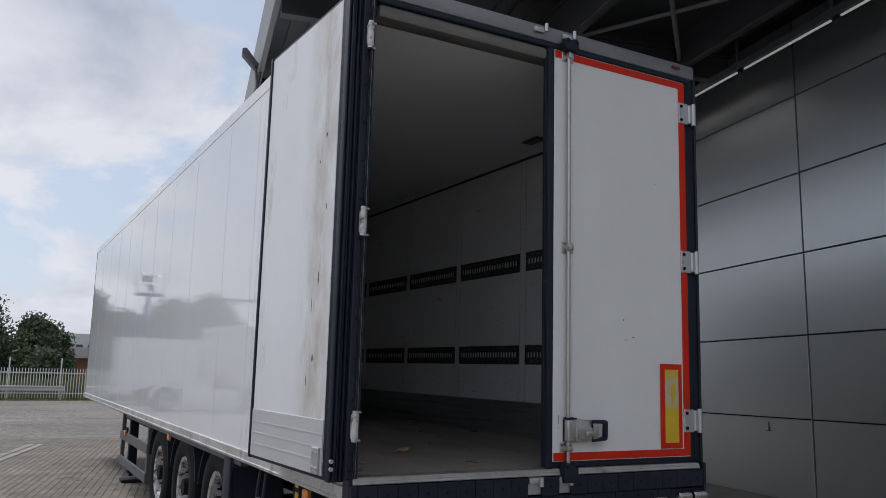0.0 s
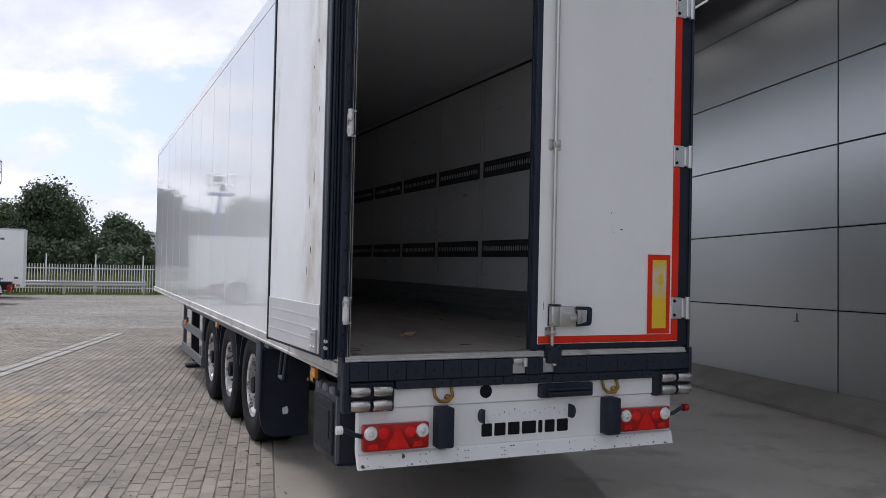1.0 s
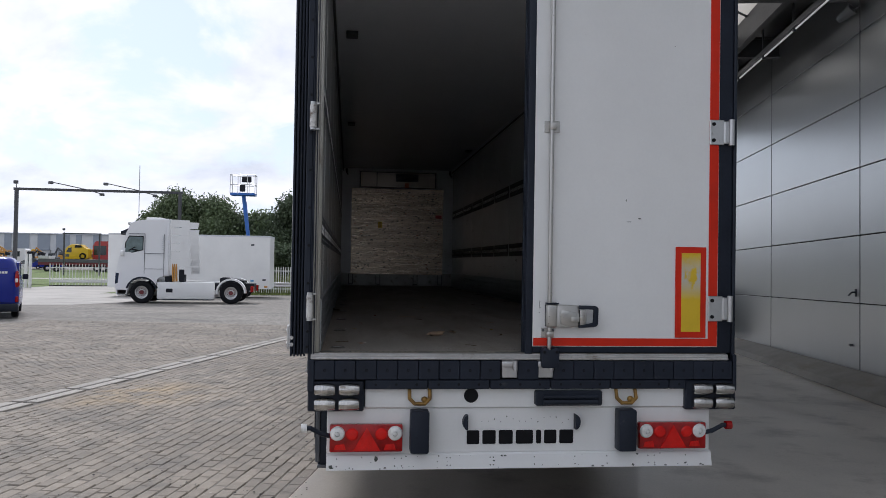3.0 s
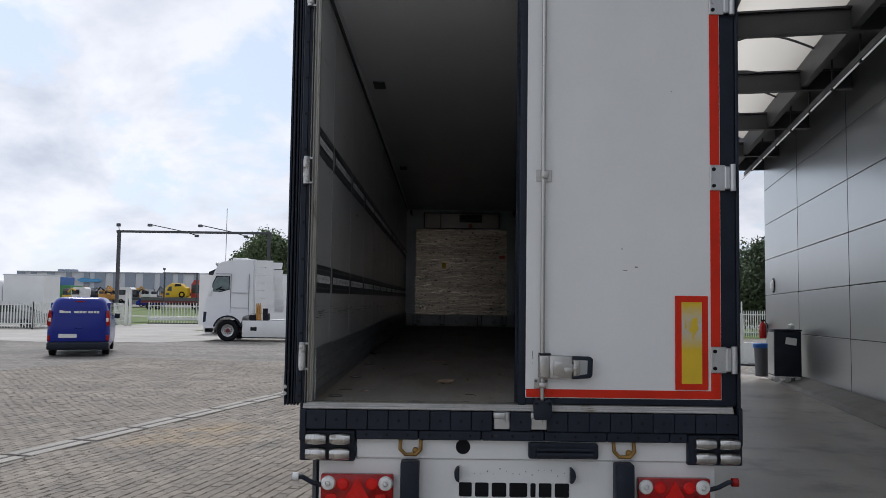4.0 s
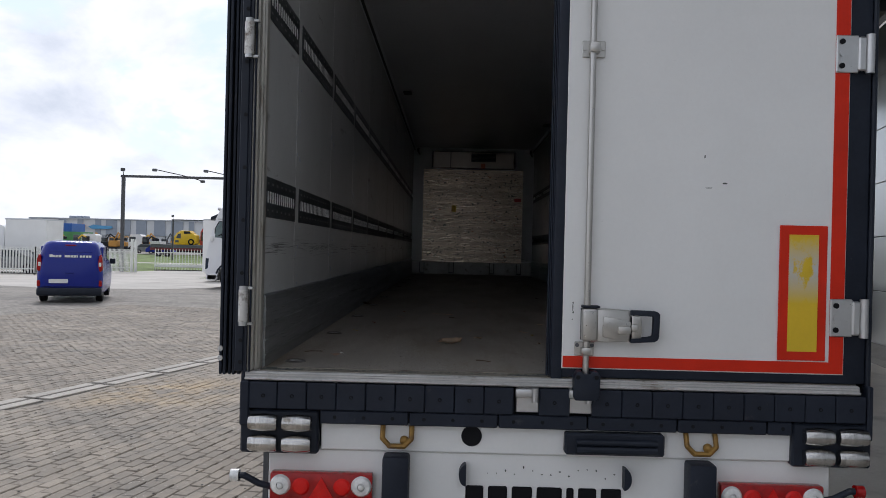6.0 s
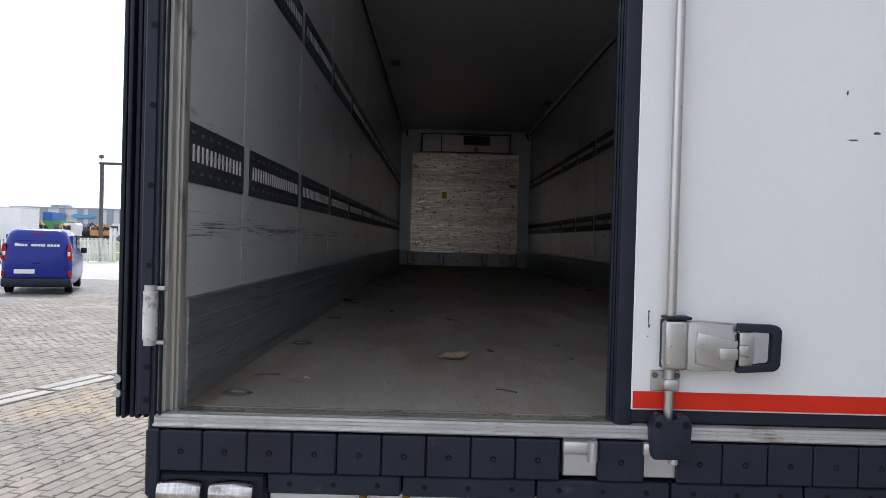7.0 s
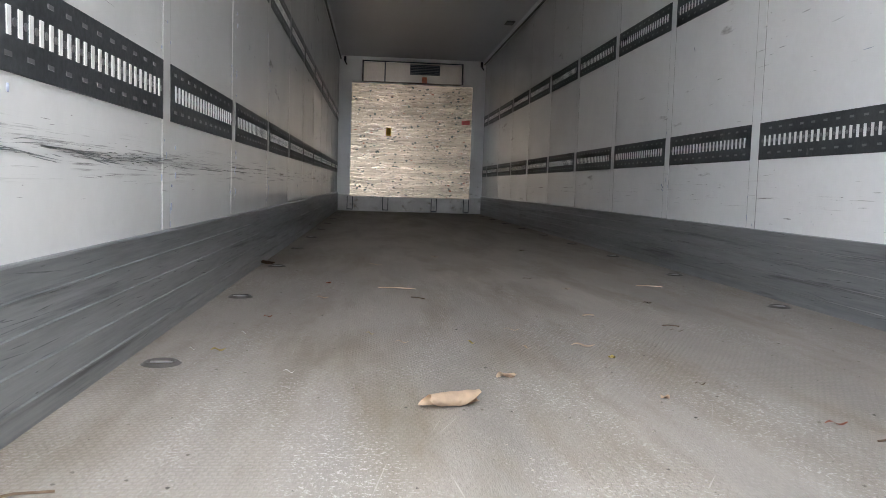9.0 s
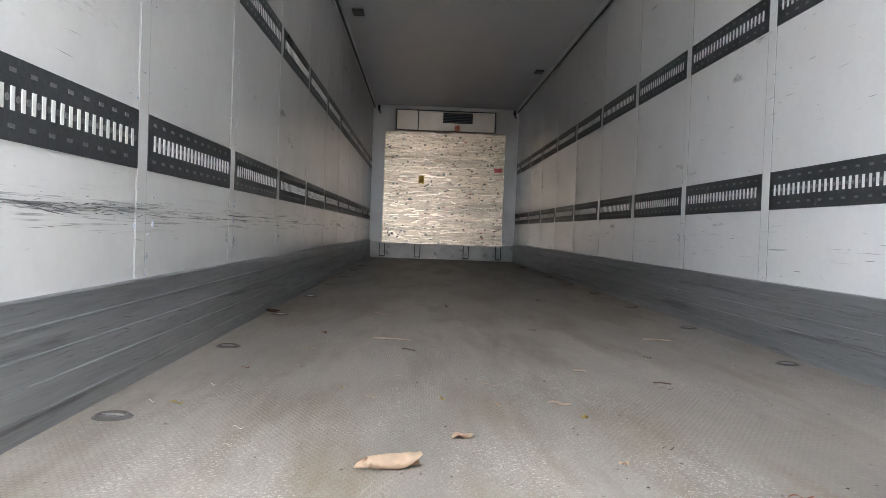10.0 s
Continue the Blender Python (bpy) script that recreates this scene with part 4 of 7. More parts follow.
BLOCKS = [(-1.264, -1.152)] + [(-1.148 + 0.1225 * i, -1.148 + 0.1225 * i + 0.118) for i in range(8)] + [(-0.064, 0.06)] + [(0.153 + 0.1255 * i, 0.153 + 0.1255 * i + 0.121) for i in range(9)]
for xa, xb in BLOCKS:
    bm = B()
    box(bm, (xa - 0.001, -0.055, 0.972), (xb + 0.001, 0.01, 1.082), 0.004)
    blk = tp("rubber_block", bm, "black_rubber")
    bm = B()
    lathe(bm, [(0.0035, 0.0), (0.004, 0.0015), (0.0075, 0.0025), (0.009, 0.0)], pose((xa + xb) / 2, -0.0545, 1.026, 90), 14)
    tp("bolt", bm, "ink", parent=blk)
bm = B()
box(bm, (-1.305, -0.055, 0.9), (-1.266, 0.0, 1.085), 0.006)
tp("corner_cap", bm, "black_rubber")
bm = B()
box(bm, (1.285, -0.055, 0.9), (1.308, 0.0, 1.125), 0.006)
tp("corner_cap", bm, "black_rubber")
for x in KEEP:
    bm = B()
    box(bm, (x - 0.045, -0.035, 0.98), (x + 0.05, 0.0, 1.085), 0.003)
    box(bm, (x - 0.05, -0.062, 1.045), (x + 0.04, -0.03, 1.082), 0.008, 2)
    cyl(bm, (x + 0.03, -0.07, 1.03), (x + 0.03, -0.07, 1.085), 0.014, 10)
    tp("bar_keeper", bm, "galv", "galvanised lock keeper")
x = -0.97
while x < 0.95:
    bm = B()
    box(bm, (x, -0.05, 0.915), (min(x + 0.365, 0.98), 0.0, 0.97), 0.005)
    lower = tp("rubber_strip", bm, "black_rubber")
    for q in (0.06, 0.18, 0.3):
        if x + q < 0.95:
            bm = B()
            cyl(bm, (x + q, -0.0515, 0.943), (x + q, -0.045, 0.943), 0.008, 10)
            tp("bolt", bm, "ink", parent=lower)
    x += 0.37
bm = B()
box(bm, (-0.97, -0.012, 0.80), (1.0, 0.06, 0.915), 0.004)
tp("white_beam", bm, "white_paint")
bm = B()
box(bm, (-1.19, 0.0, 0.53), (1.16, 0.06, 0.797), 0.005)
tail = tp("tail_panel", bm, "white_paint", "white painted rear panel, chipped")
bm = B()
prism(bm, [(-0.03, 0.44), (0.0, 0.437), (0.05, 0.53), (0.0, 0.53), (-0.012, 0.52)], -1.19, 1.165, axis=0)
bar = tp("underrun_bar", bm, "white_paint", "white chipped underrun bar")
for x in (-1.13, -0.79, -0.75, -0.48, -0.46, -0.22, -0.2, 0.05, 0.3, 0.5, 0.76, 0.8, 1.0):
    for f in (0.25, 0.8):
        bm = B()
        yy = -0.03 + 0.018 * f
        cyl(bm, (x, yy - 0.003, 0.443 + 0.076 * f), (x, yy + 0.004, 0.443 + 0.076 * f), 0.0035, 8)
        tp("rivet", bm, "ink", parent=bar)
bm = B()
rnd = random.Random(6)
for i in range(46):
    x, f = rnd.uniform(-1.17, 1.14), rnd.choice((0.03, 0.08, 0.15, 0.5, 0.9)) + rnd.uniform(0, 0.06)
    w = rnd.choice((0.002, 0.003, 0.005, 0.011))
    yy = -0.03 + 0.018 * f
    blot(bm, rnd, x, 0.443 + 0.076 * f, w, min(w, 0.006), yy - 0.0025, yy + 0.01)
blot(bm, rnd, -0.9, 0.5, 0.018, 0.026, -0.021, -0.005)
blot(bm, rnd, -1.165, 0.46, 0.02, 0.015, -0.03, -0.012)
tagged(tp("chipping", bm, "chip", "dark chips in the white paint", parent=bar, smooth=False), kind="stuff")
bm = B()
for i, w in enumerate((0.075, 0.08, 0.085, 0.105, 0.03, 0.075, 0.085)):
    x = -0.36 + sum((0.075, 0.08, 0.085, 0.105, 0.03, 0.075, 0.085)[:i]) + 0.0195 * i
    box(bm, (x, -0.004, 0.58), (x + w, 0.002, 0.662), 0.006)
tp("lettering", bm, "ink", "row of plain black bars", parent=tail)
rnd = random.Random(4)
bm = B()
for i in range(15):
    blot(bm, rnd, -0.27 + 0.038 * i, 0.725 + rnd.uniform(-0.02, 0.02), rnd.uniform(0.002, 0.005), rnd.uniform(0.002, 0.007), -0.0045, 0.002)
tagged(tp("chipping", bm, "chip", "dark chips in the white paint", parent=tail, smooth=False), kind="stuff")
bm = B()
cyl(bm, (-0.34, -0.016, 0.872), (-0.34, 0.0, 0.872), 0.043, 28)
tp("round_hole", bm, "ink")
for x in (-0.37, 0.305):
    bm = B()
    s = -1 if x < 0 else 1
    prism(bm, [(x - s * 0.01 + s * 0.03 * math.sin(math.pi * i / 10), 0.715 + 0.045 * math.cos(math.pi * i / 10)) for i in range(11)], -0.05, 0.0, axis=1)
    tp("rubber_nub", bm, "black_rubber", parent=tail)
for x0 in (-0.705, 0.55):
    bm = B()
    box(bm, (x0, -0.10, 0.545), (x0 + 0.11, 0.0, 0.795), 0.012, 2)
    tp("dock_buffer", bm, "black_rubber", "black rubber dock buffer")
for x in (-0.65, 0.61):
    bm = B()
    tube(bm, [(x - 0.06, -0.02, 0.915), (x - 0.06, -0.045, 0.86), (x - 0.03, -0.05, 0.83), (x + 0.03, -0.05, 0.83), (x + 0.06, -0.045, 0.86), (x + 0.06, -0.02, 0.915)], 0.011, 8)
    bmesh.ops.create_uvsphere(bm, u_segments=10, v_segments=8, radius=0.02, matrix=Matrix.Translation((x + 0.03, -0.03, 0.85)))
    tp("ferry_hook", bm, "hook", "rusty yellow lashing hook")
bm = B()
box(bm, (0.045, -0.06, 0.815), (0.455, 0.0, 0.905), 0.008)
cyl(bm, (0.09, -0.07, 0.84), (0.42, -0.07, 0.84), 0.016, 10)
cyl(bm, (0.09, -0.07, 0.87), (0.42, -0.07, 0.87), 0.012, 10)
tp("step_handle", bm, "black_plastic", "black folding step")
for x0 in (-1.303, 0.985):
    bm = B()
    box(bm, (x0, -0.04, 0.785), (x0 + 0.325, 0.02, 0.965), 0.008)
    carrier = tp("roller_carrier", bm, "black_plastic", "black bracket with chrome rollers")
    for i in range(2):
        for j in range(2):
            bm = B()
            xa, z = x0 + 0.04 + 0.14 * i, 0.83 + 0.085 * j
            prof = [(0.0, 0), (0.03, 0), (0.034, 0.01), (0.038, 0.06), (0.034, 0.108), (0.03, 0.118), (0.0, 0.118)]
            lathe(bm, prof, pose(xa, -0.055, z, 0, 90, 0), 20)
            tp("roller", bm, "chrome", parent=carrier)
for x0 in (-1.172, 0.69):
    bm = B()
    box(bm, (x0, -0.055, 0.55), (x0 + 0.425, 0.0, 0.71), 0.01, 2)
    lamp = tp("tail_lamp", bm, "red_lens", "red tail lamp cluster with triangle")
    for q in (0.045, 0.38):
        bm = B()
        lathe(bm, [(0.0, 0.004), (0.014, 0.006), (0.016, 0.016), (0.036, 0.012), (0.043, 0.0)], pose(x0 + q, -0.055, 0.66, 90, 0, 0), 20)
        lens = tp("clear_lens", bm, "clear_lens", parent=lamp)
        bm = B()
        for k in range(14):
            a = 2 * math.pi * k / 14
            c, d = Vector((x0 + q, -0.0665, 0.66)), Vector((math.cos(a), 0, math.sin(a)))
            cyl(bm, c + d * 0.017, c + d * 0.038 + Vector((0, 0.008, 0)), 0.0022, 6)
        tp("lens_rib", bm, "chrome", parent=lens)
        bm = B()
        lathe(bm, [(0.0, 0.011), (0.009, 0.0095), (0.013, 0.004)], pose(x0 + q, -0.066, 0.66, 90, 0, 0), 14)
        tp("bulb_cap", bm, "clear_lens", parent=lens)
    for q in (0.13, 0.3):
        bm = B()
        lathe(bm, [(0.0, 0.012), (0.028, 0.009), (0.036, 0.0)], pose(x0 + q, -0.055, 0.655, 90, 0, 0), 20)
        tp("red_lens", bm, "red_bright", parent=lamp)
    for q in (0.055, 0.345):
        bm = B()
        prism(bm, [(x0 + q - 0.03, 0.565), (x0 + q + 0.04, 0.565), (x0 + q + 0.03, 0.6), (x0 + q - 0.02, 0.595)], -0.0585, -0.054, axis=1)
        tp("lower_lens", bm, "red_bright", parent=lamp)
    bm = B()
    prism(bm, [(x0 + 0.215, 0.695), (x0 + 0.135, 0.56), (x0 + 0.295, 0.56)], -0.062, -0.054, axis=1)
    tp("triangle_reflector", bm, "red_bright", parent=lamp)
    s = -1 if x0 < 0 else 1
    xe = x0 if s < 0 else x0 + 0.425
    bm = B()
    tube(bm, [(xe, -0.02, 0.64), (xe + s * 0.05, -0.03, 0.655), (xe + s * 0.11, -0.04, 0.69), (xe + s * 0.15, -0.04, 0.69)], 0.014, 8)
    arm = tp("side_marker_arm", bm, "black_rubber")
    bm = B()
    cyl(bm, (xe + s * 0.13, -0.04, 0.69), (xe + s * 0.165, -0.04, 0.69), 0.026, 14)
    tp("side_marker_lens", bm, "clear_lens" if s < 0 else "red_lens", parent=arm)

# right door, closed
D0, D1, DZ0, DZ1 = 0.014, 1.288, 1.128, 3.848
bm = B()
box(bm, (D0, -0.02, DZ0), (D1, 0.075, DZ1), 0.012, 2)
door_r = tp("door", bm, "black_rubber", "closed white rear door with red reflective border")
bm = B()
box(bm, (-0.017, -0.024, DZ0 - 0.006), (0.03, 0.004, DZ1 + 0.004), 0.006, 3)
seal = tp("door_seal", bm, "black_rubber", "smooth dark rubber edge seal", parent=door_r)
for x, y in ((-0.022, -0.012), (-0.029, -0.008), (-0.036, -0.004)):
    bm = B()
    box(bm, (x, y - 0.006, DZ0 + 0.004), (x + 0.0055, y + 0.016, DZ1 - 0.004), 0.0024, 2)
    tp("seal_lip", bm, "black_rubber", parent=door_r)
bm = B()
box(bm, (0.026, -0.028, 1.167), (1.1925, -0.01, 3.811), 0.002)
tp("skin", bm, "white_paint", "white door skin", parent=door_r)
bm = B()
box(bm, (0.03, -0.0315, 1.172), (1.188, -0.027, 1.219))
box(bm, (0.03, -0.0315, 3.758), (1.188, -0.027, 3.806))
box(bm, (1.13, -0.0315, 1.219), (1.188, -0.027, 3.758))
tp("reflective_tape", bm, "red_tape", parent=door_r, smooth=False)
bm = B()
box(bm, (0.915, -0.037, 1.225), (1.112, -0.031, 1.783), 0.002)
plate = tp("marker_plate", bm, "red_tape", "red and yellow long-vehicle marker plate", parent=door_r)
bm = B()
box(bm, (0.953, -0.0405, 1.262), (1.074, -0.0365, 1.745))
tp("plate_field", bm, "yellow", parent=door_r, smooth=False)
bm = B()
cyl(bm, (0.122, -0.055, 1.1), (0.122, -0.055, 3.88), 0.0135, 14)
tp("lock_bar", bm, "satin_steel", "galvanised lock bar", parent=door_r)
for z in (2.494, 3.775):
    bm = B()
    box(bm, (0.08, -0.036, z - 0.035), (0.176, -0.028, z + 0.035), 0.003)
    box(bm, (0.105, -0.078, z - 0.022), (0.151, -0.03, z + 0.022), 0.01, 2)
    for q in (0.09, 0.166):
        cyl(bm, (q, -0.042, z), (q, -0.034, z), 0.007, 8)
    tp("bar_bracket", bm, "satin_steel", parent=door_r)
for z0, z1, up in ((1.045, 1.165, 1), (3.805, 3.885, -1)):
    bm = B()
    prism(bm, [(0.076, z0), (0.168, z0), (0.176, z0 + 0.02), (0.178, z1 - 0.022), (0.166, z1), (0.142, z1), (0.136, z1 - 0.016), (0.108, z1 - 0.016), (0.102, z1), (0.084, z1), (0.072, z1 - 0.022), (0.07, z0 + 0.02)], -0.092, -0.03, axis=1)
    soften(bm, 0.005)
    cam_box = tp("bar_cam", bm, "black_plastic", "black plastic cam housing", parent=door_r)
    for q in (0.086, 0.161):
        bm = B()
        cyl(bm, (q, -0.0945, z1 - 0.024), (q, -0.086, z1 - 0.024), 0.0095, 12)
        tp("bolt", bm, "ink", parent=door_r)
for x in (-0.115, 0.115):
    bm = B()
    box(bm, (x - 0.04, -0.055, 3.89), (x + 0.04, -0.028, 3.925), 0.008, 2)
    cyl(bm, (x + 0.05, -0.06, 3.9), (x + 0.05, -0.06, 3.955), 0.012, 8)
    tp("top_keeper", bm, "galv", parent=header)
bm = B()
box(bm, (0.1, -0.082, 1.285), (0.166, -0.03, 1.4235), 0.013, 3)
tp("latch_sleeve", bm, "satin_steel", "pressed steel latch sleeve", parent=door_r)
bm = B()
box(bm, (0.1, -0.084, 1.4235), (0.172, -0.03, 1.433), 0.004, 2)
box(bm, (0.1, -0.05, 1.29), (0.104, -0.03, 1.42))
tp("latch_seal", bm, "black_rubber", parent=door_r)
bm = B()
prism(bm, [(0.128, 1.288), (0.128, 1.418), (0.20, 1.421), (0.30, 1.4165), (0.30, 1.289), (0.20, 1.285)], -0.072, -0.03, axis=1)
soften(bm, 0.006)
tp("latch_base", bm, "satin_steel", "pressed steel latch base", parent=door_r)
bm = B()
prism(bm, [(0.188, 1.392), (0.184, 1.35), (0.185, 1.306), (0.284, 1.287), (0.292, 1.30), (0.299, 1.371)], -0.081, -0.068, axis=1)
soften(bm, 0.003)
flap = tp("latch_flap", bm, "satin_steel", "worn silver flap", parent=door_r)
bm = B()
prism(bm, [(0.302, 1.302), (0.302, 1.395), (0.338, 1.395), (0.343, 1.372), (0.3435, 1.33), (0.339, 1.302)], -0.081, -0.05, axis=1)
soften(bm, 0.003)
tp("latch_slider", bm, "satin_steel", parent=door_r)
bm = B()
box(bm, (0.246, -0.0875, 1.318), (0.299, -0.074, 1.352), 0.006, 2)
box(bm, (0.299, -0.0885, 1.33), (0.328, -0.078, 1.361), 0.006, 2)
tp("latch_knob", bm, "satin_steel", parent=door_r)
bm = B()
cyl(bm, (0.295, -0.07, 1.385), (0.295, -0.056, 1.385), 0.008, 10)
cyl(bm, (0.293, -0.07, 1.3), (0.293, -0.056, 1.3), 0.008, 10)
box(bm, (0.2985, -0.079, 1.3), (0.3015, -0.06, 1.39))
tp("latch_pin", bm, "ink", parent=door_r)
bm = B()
prism(bm, [(0.297, 1.397), (0.297, 1.419), (0.395, 1.4175), (0.41, 1.412), (0.4165, 1.402), (0.414, 1.308), (0.407, 1.296), (0.396, 1.2905), (0.297, 1.284), (0.297, 1.3005), (0.384, 1.309), (0.391, 1.315), (0.3935, 1.392), (0.386, 1.3985)], -0.086, -0.062, axis=1)
soften(bm, 0.004)
tp("handle", bm, "black_plastic", "black-coated pull handle", parent=door_r)
bm = B()
box(bm, (0.076, -0.036, 1.222), (0.157, -0.0285, 1.28), 0.003)
box(bm, (0.1, -0.079, 1.228), (0.144, -0.03, 1.262), 0.01, 2)
foot = tp("bar_bracket", bm, "satin_steel", parent=door_r)
for x in (0.087, 0.148):
    bm = B()
    cyl(bm, (x, -0.041, 1.266), (x, -0.034, 1.266), 0.0085, 12)
    tp("bolt", bm, "guard_grey", parent=door_r)
rnd = random.Random(14)
bm = B()
for x, z, w, h in ((0.067, 1.425, 0.003, 0.022), (0.068, 1.44, 0.004, 0.006), (0.069, 1.40, 0.004, 0.007), (0.066, 1.372, 0.003, 0.003), (0.685, 1.95, 0.014, 0.006), (0.60, 2.06, 0.004, 0.012), (0.9, 3.02, 0.006, 0.003), (0.62, 1.93, 0.02, 0.003)):
    blot(bm, rnd, x, z, w, h, -0.0292, -0.027)
tagged(tp("scuffing", bm, "chip", "few dark scratches in the paint", parent=door_r, smooth=False), kind="stuff")
for z in (1.405, 2.497, 3.578):
    bm = B()
    box(bm, (1.128, -0.04, z - 0.078), (1.22, -0.03, z + 0.078), 0.004)
    box(bm, (1.215, -0.052, z - 0.07), (1.248, -0.03, z + 0.07), 0.006)
    cyl(bm, (1.264, -0.045, z - 0.08), (1.264, -0.045, z + 0.08), 0.018, 14)
    hg = tp("hinge", bm, "galv", "galvanised door hinge", parent=door_r)
    for q in (-0.05, 0, 0.05):
        bm = B()
        cyl(bm, (1.15, -0.046, z + q), (1.15, -0.036, z + q), 0.0115, 12)
        part("bolt", bm, M["ink" if q else "galv"], door_r)

# left door, folded back along the side
LD = pose(-1.335, 0.02, 0, 0, 0, 2.6)
bm = B()
box(bm, (-0.078, 0.03, 1.105), (0.0, 1.27, 3.85), 0.006, 2)
door_l = tp("door", bm, "black_rubber", "white rear door folded open against the side", at=LD)
bm = B()
box(bm, (-0.081, 0.075, 1.125), (-0.07, 1.232, 3.832), 0.003)
tp("skin", bm, "door_inner", "dirty white inner door skin", parent=door_l, at=LD)
bm = B()
box(bm, (-0.086, 0.075, 1.125), (-0.08, 1.232, 1.42), 0.002)
tp("kick_plate", bm, "kick_pale", parent=door_l, at=LD)
for z in (1.2, 1.27, 1.34):
    bm = B()
    box(bm, (-0.0885, 0.08, z), (-0.0855, 1.228, z + 0.005))
    tp("ridge", bm, "kick_pale", parent=door_l, at=LD)
bm = B()
box(bm, (-0.09, 1.238, 1.105), (-0.02, 1.272, 3.85), 0.008, 2)
tp("edge_seal", bm, "black_rubber", parent=door_l, at=LD)
rnd = random.Random(9)
bm = B()
for y, z, w, h in ((0.22, 3.05, 0.012, 0.02), (0.3, 2.9, 0.006, 0.01), (0.25, 2.2, 0.008, 0.05), (0.33, 2.05, 0.004, 0.05), (0.18, 2.62, 0.006, 0.03), (0.28, 1.75, 0.01, 0.03), (0.36, 1.62, 0.005, 0.04)):
    k = 7
    prism(bm, [(y + w * math.cos(6.283 * i / k) * rnd.uniform(0.4, 1), z + h * math.sin(6.283 * i / k) * rnd.uniform(0.4, 1)) for i in range(k)], -0.0825, -0.08, axis=0)
tagged(tp("scuffing", bm, "chip", "dark scrape marks", parent=door_l, at=LD, smooth=False), kind="stuff")
for i in range(5):
    bm = B()
    xx = -0.078 + i * 0.019
    box(bm, (xx, -0.01 - 0.012 * (i % 2), 1.1), (xx + 0.013, 0.045, 3.865), 0.005, 2)
    tp("seal_lip", bm, "black_rubber", parent=door_l, at=LD)
for z in (1.17, 1.21):
    bm = B()
    cyl(bm, (-0.07, -0.025, z), (-0.07, -0.01, z), 0.011, 12)
    tp("bolt", bm, "galv", parent=door_l, at=LD)
bm = B()
box(bm, (-0.1, 0.1, 1.13), (-0.085, 0.19, 1.27), 0.004)
for q in (0.12, 0.17):
    for z in (1.16, 1.24):
        cyl(bm, (-0.104, q, z), (-0.096, q, z), 0.009, 8)
tp("corner_hinge", bm, "galv", parent=door_l, at=LD)
bm = B()
box(bm, (-1.336, -0.035, 1.12), (-1.3, -0.005, 3.86), 0.004)
col = tp("hinge_column", bm, "black_plastic")
for z in (1.16, 1.25, 1.53, 1.75, 1.97, 2.19, 2.41, 2.63, 2.85, 3.07, 3.29, 3.47, 3.72):
    bm = B()
    cyl(bm, (-1.312, -0.0375, z), (-1.312, -0.034, z), 0.0085, 12)
    tp("hole", bm, "ink", parent=col)
for x in (-1.29, -1.276):
    bm = B()
    box(bm, (x, -0.045, 1.12), (x + 0.006, -0.03, 3.86), 0.002)
    tp("seal_lip", bm, "black_rubber", parent=col)
for z in (1.395, 2.505, 3.59):
    bm = B()
    cyl(bm, (-1.3, -0.052, z - 0.066), (-1.3, -0.052, z + 0.066), 0.02, 16)
    box(bm, (-1.318, -0.06, z - 0.06), (-1.284, -0.03, z + 0.06), 0.006, 2)
    hinge = tp("hinge", bm, "hinge_worn", "worn white hinge with chipped paint", parent=col)
    for q in (-1, 1):
        bm = B()
        cyl(bm, (-1.3, -0.052, z + q * 0.066), (-1.3, -0.052, z + q * 0.082), 0.017, 14)
        box(bm, (-1.302, -0.05, z + q * 0.068), (-1.262, -0.03, z + q * 0.08), 0.002)
        tp("hinge_pin", bm, "galv", parent=col)

# chassis and running gear
for x in (-0.55, 0.55):
    bm = B()
    box(bm, (x - 0.06, 0.1, 0.62), (x + 0.06, 12.6, 0.98))
    tp("chassis_beam", bm, "chassis")
for i in range(26):
    bm = B()
    box(bm, (-1.12, 0.3 + i * 0.5, 0.9), (1.12, 0.36 + i * 0.5, 1.0))
    tp("cross_member", bm, "chassis")
AXLES = (3.05, 4.36, 5.67)


def tyre_profile(r, w):
    return [(r * 0.56, -w * 0.42), (r * 0.66, -w * 0.5), (r * 0.88, -w * 0.5), (r * 0.97, -w * 0.44), (r, -w * 0.36), (r * 0.985, -w * 0.17),
            (r, -w * 0.15), (r, w * 0.15), (r * 0.985, w * 0.17), (r, w * 0.36), (r * 0.97, w * 0.44), (r * 0.88, w * 0.5), (r * 0.66, w * 0.5), (r * 0.56, w * 0.42)]


def rim_profile(r, w):
    return [(0.0, -w * 0.30), (r * 0.16, -w * 0.30), (r * 0.19, -w * 0.18), (r * 0.30, -w * 0.16), (r * 0.34, -w * 0.1), (r * 0.46, -w * 0.14), (r * 0.5, -w * 0.42), (r * 0.57, -w * 0.45), (r * 0.57, -w * 0.38)]


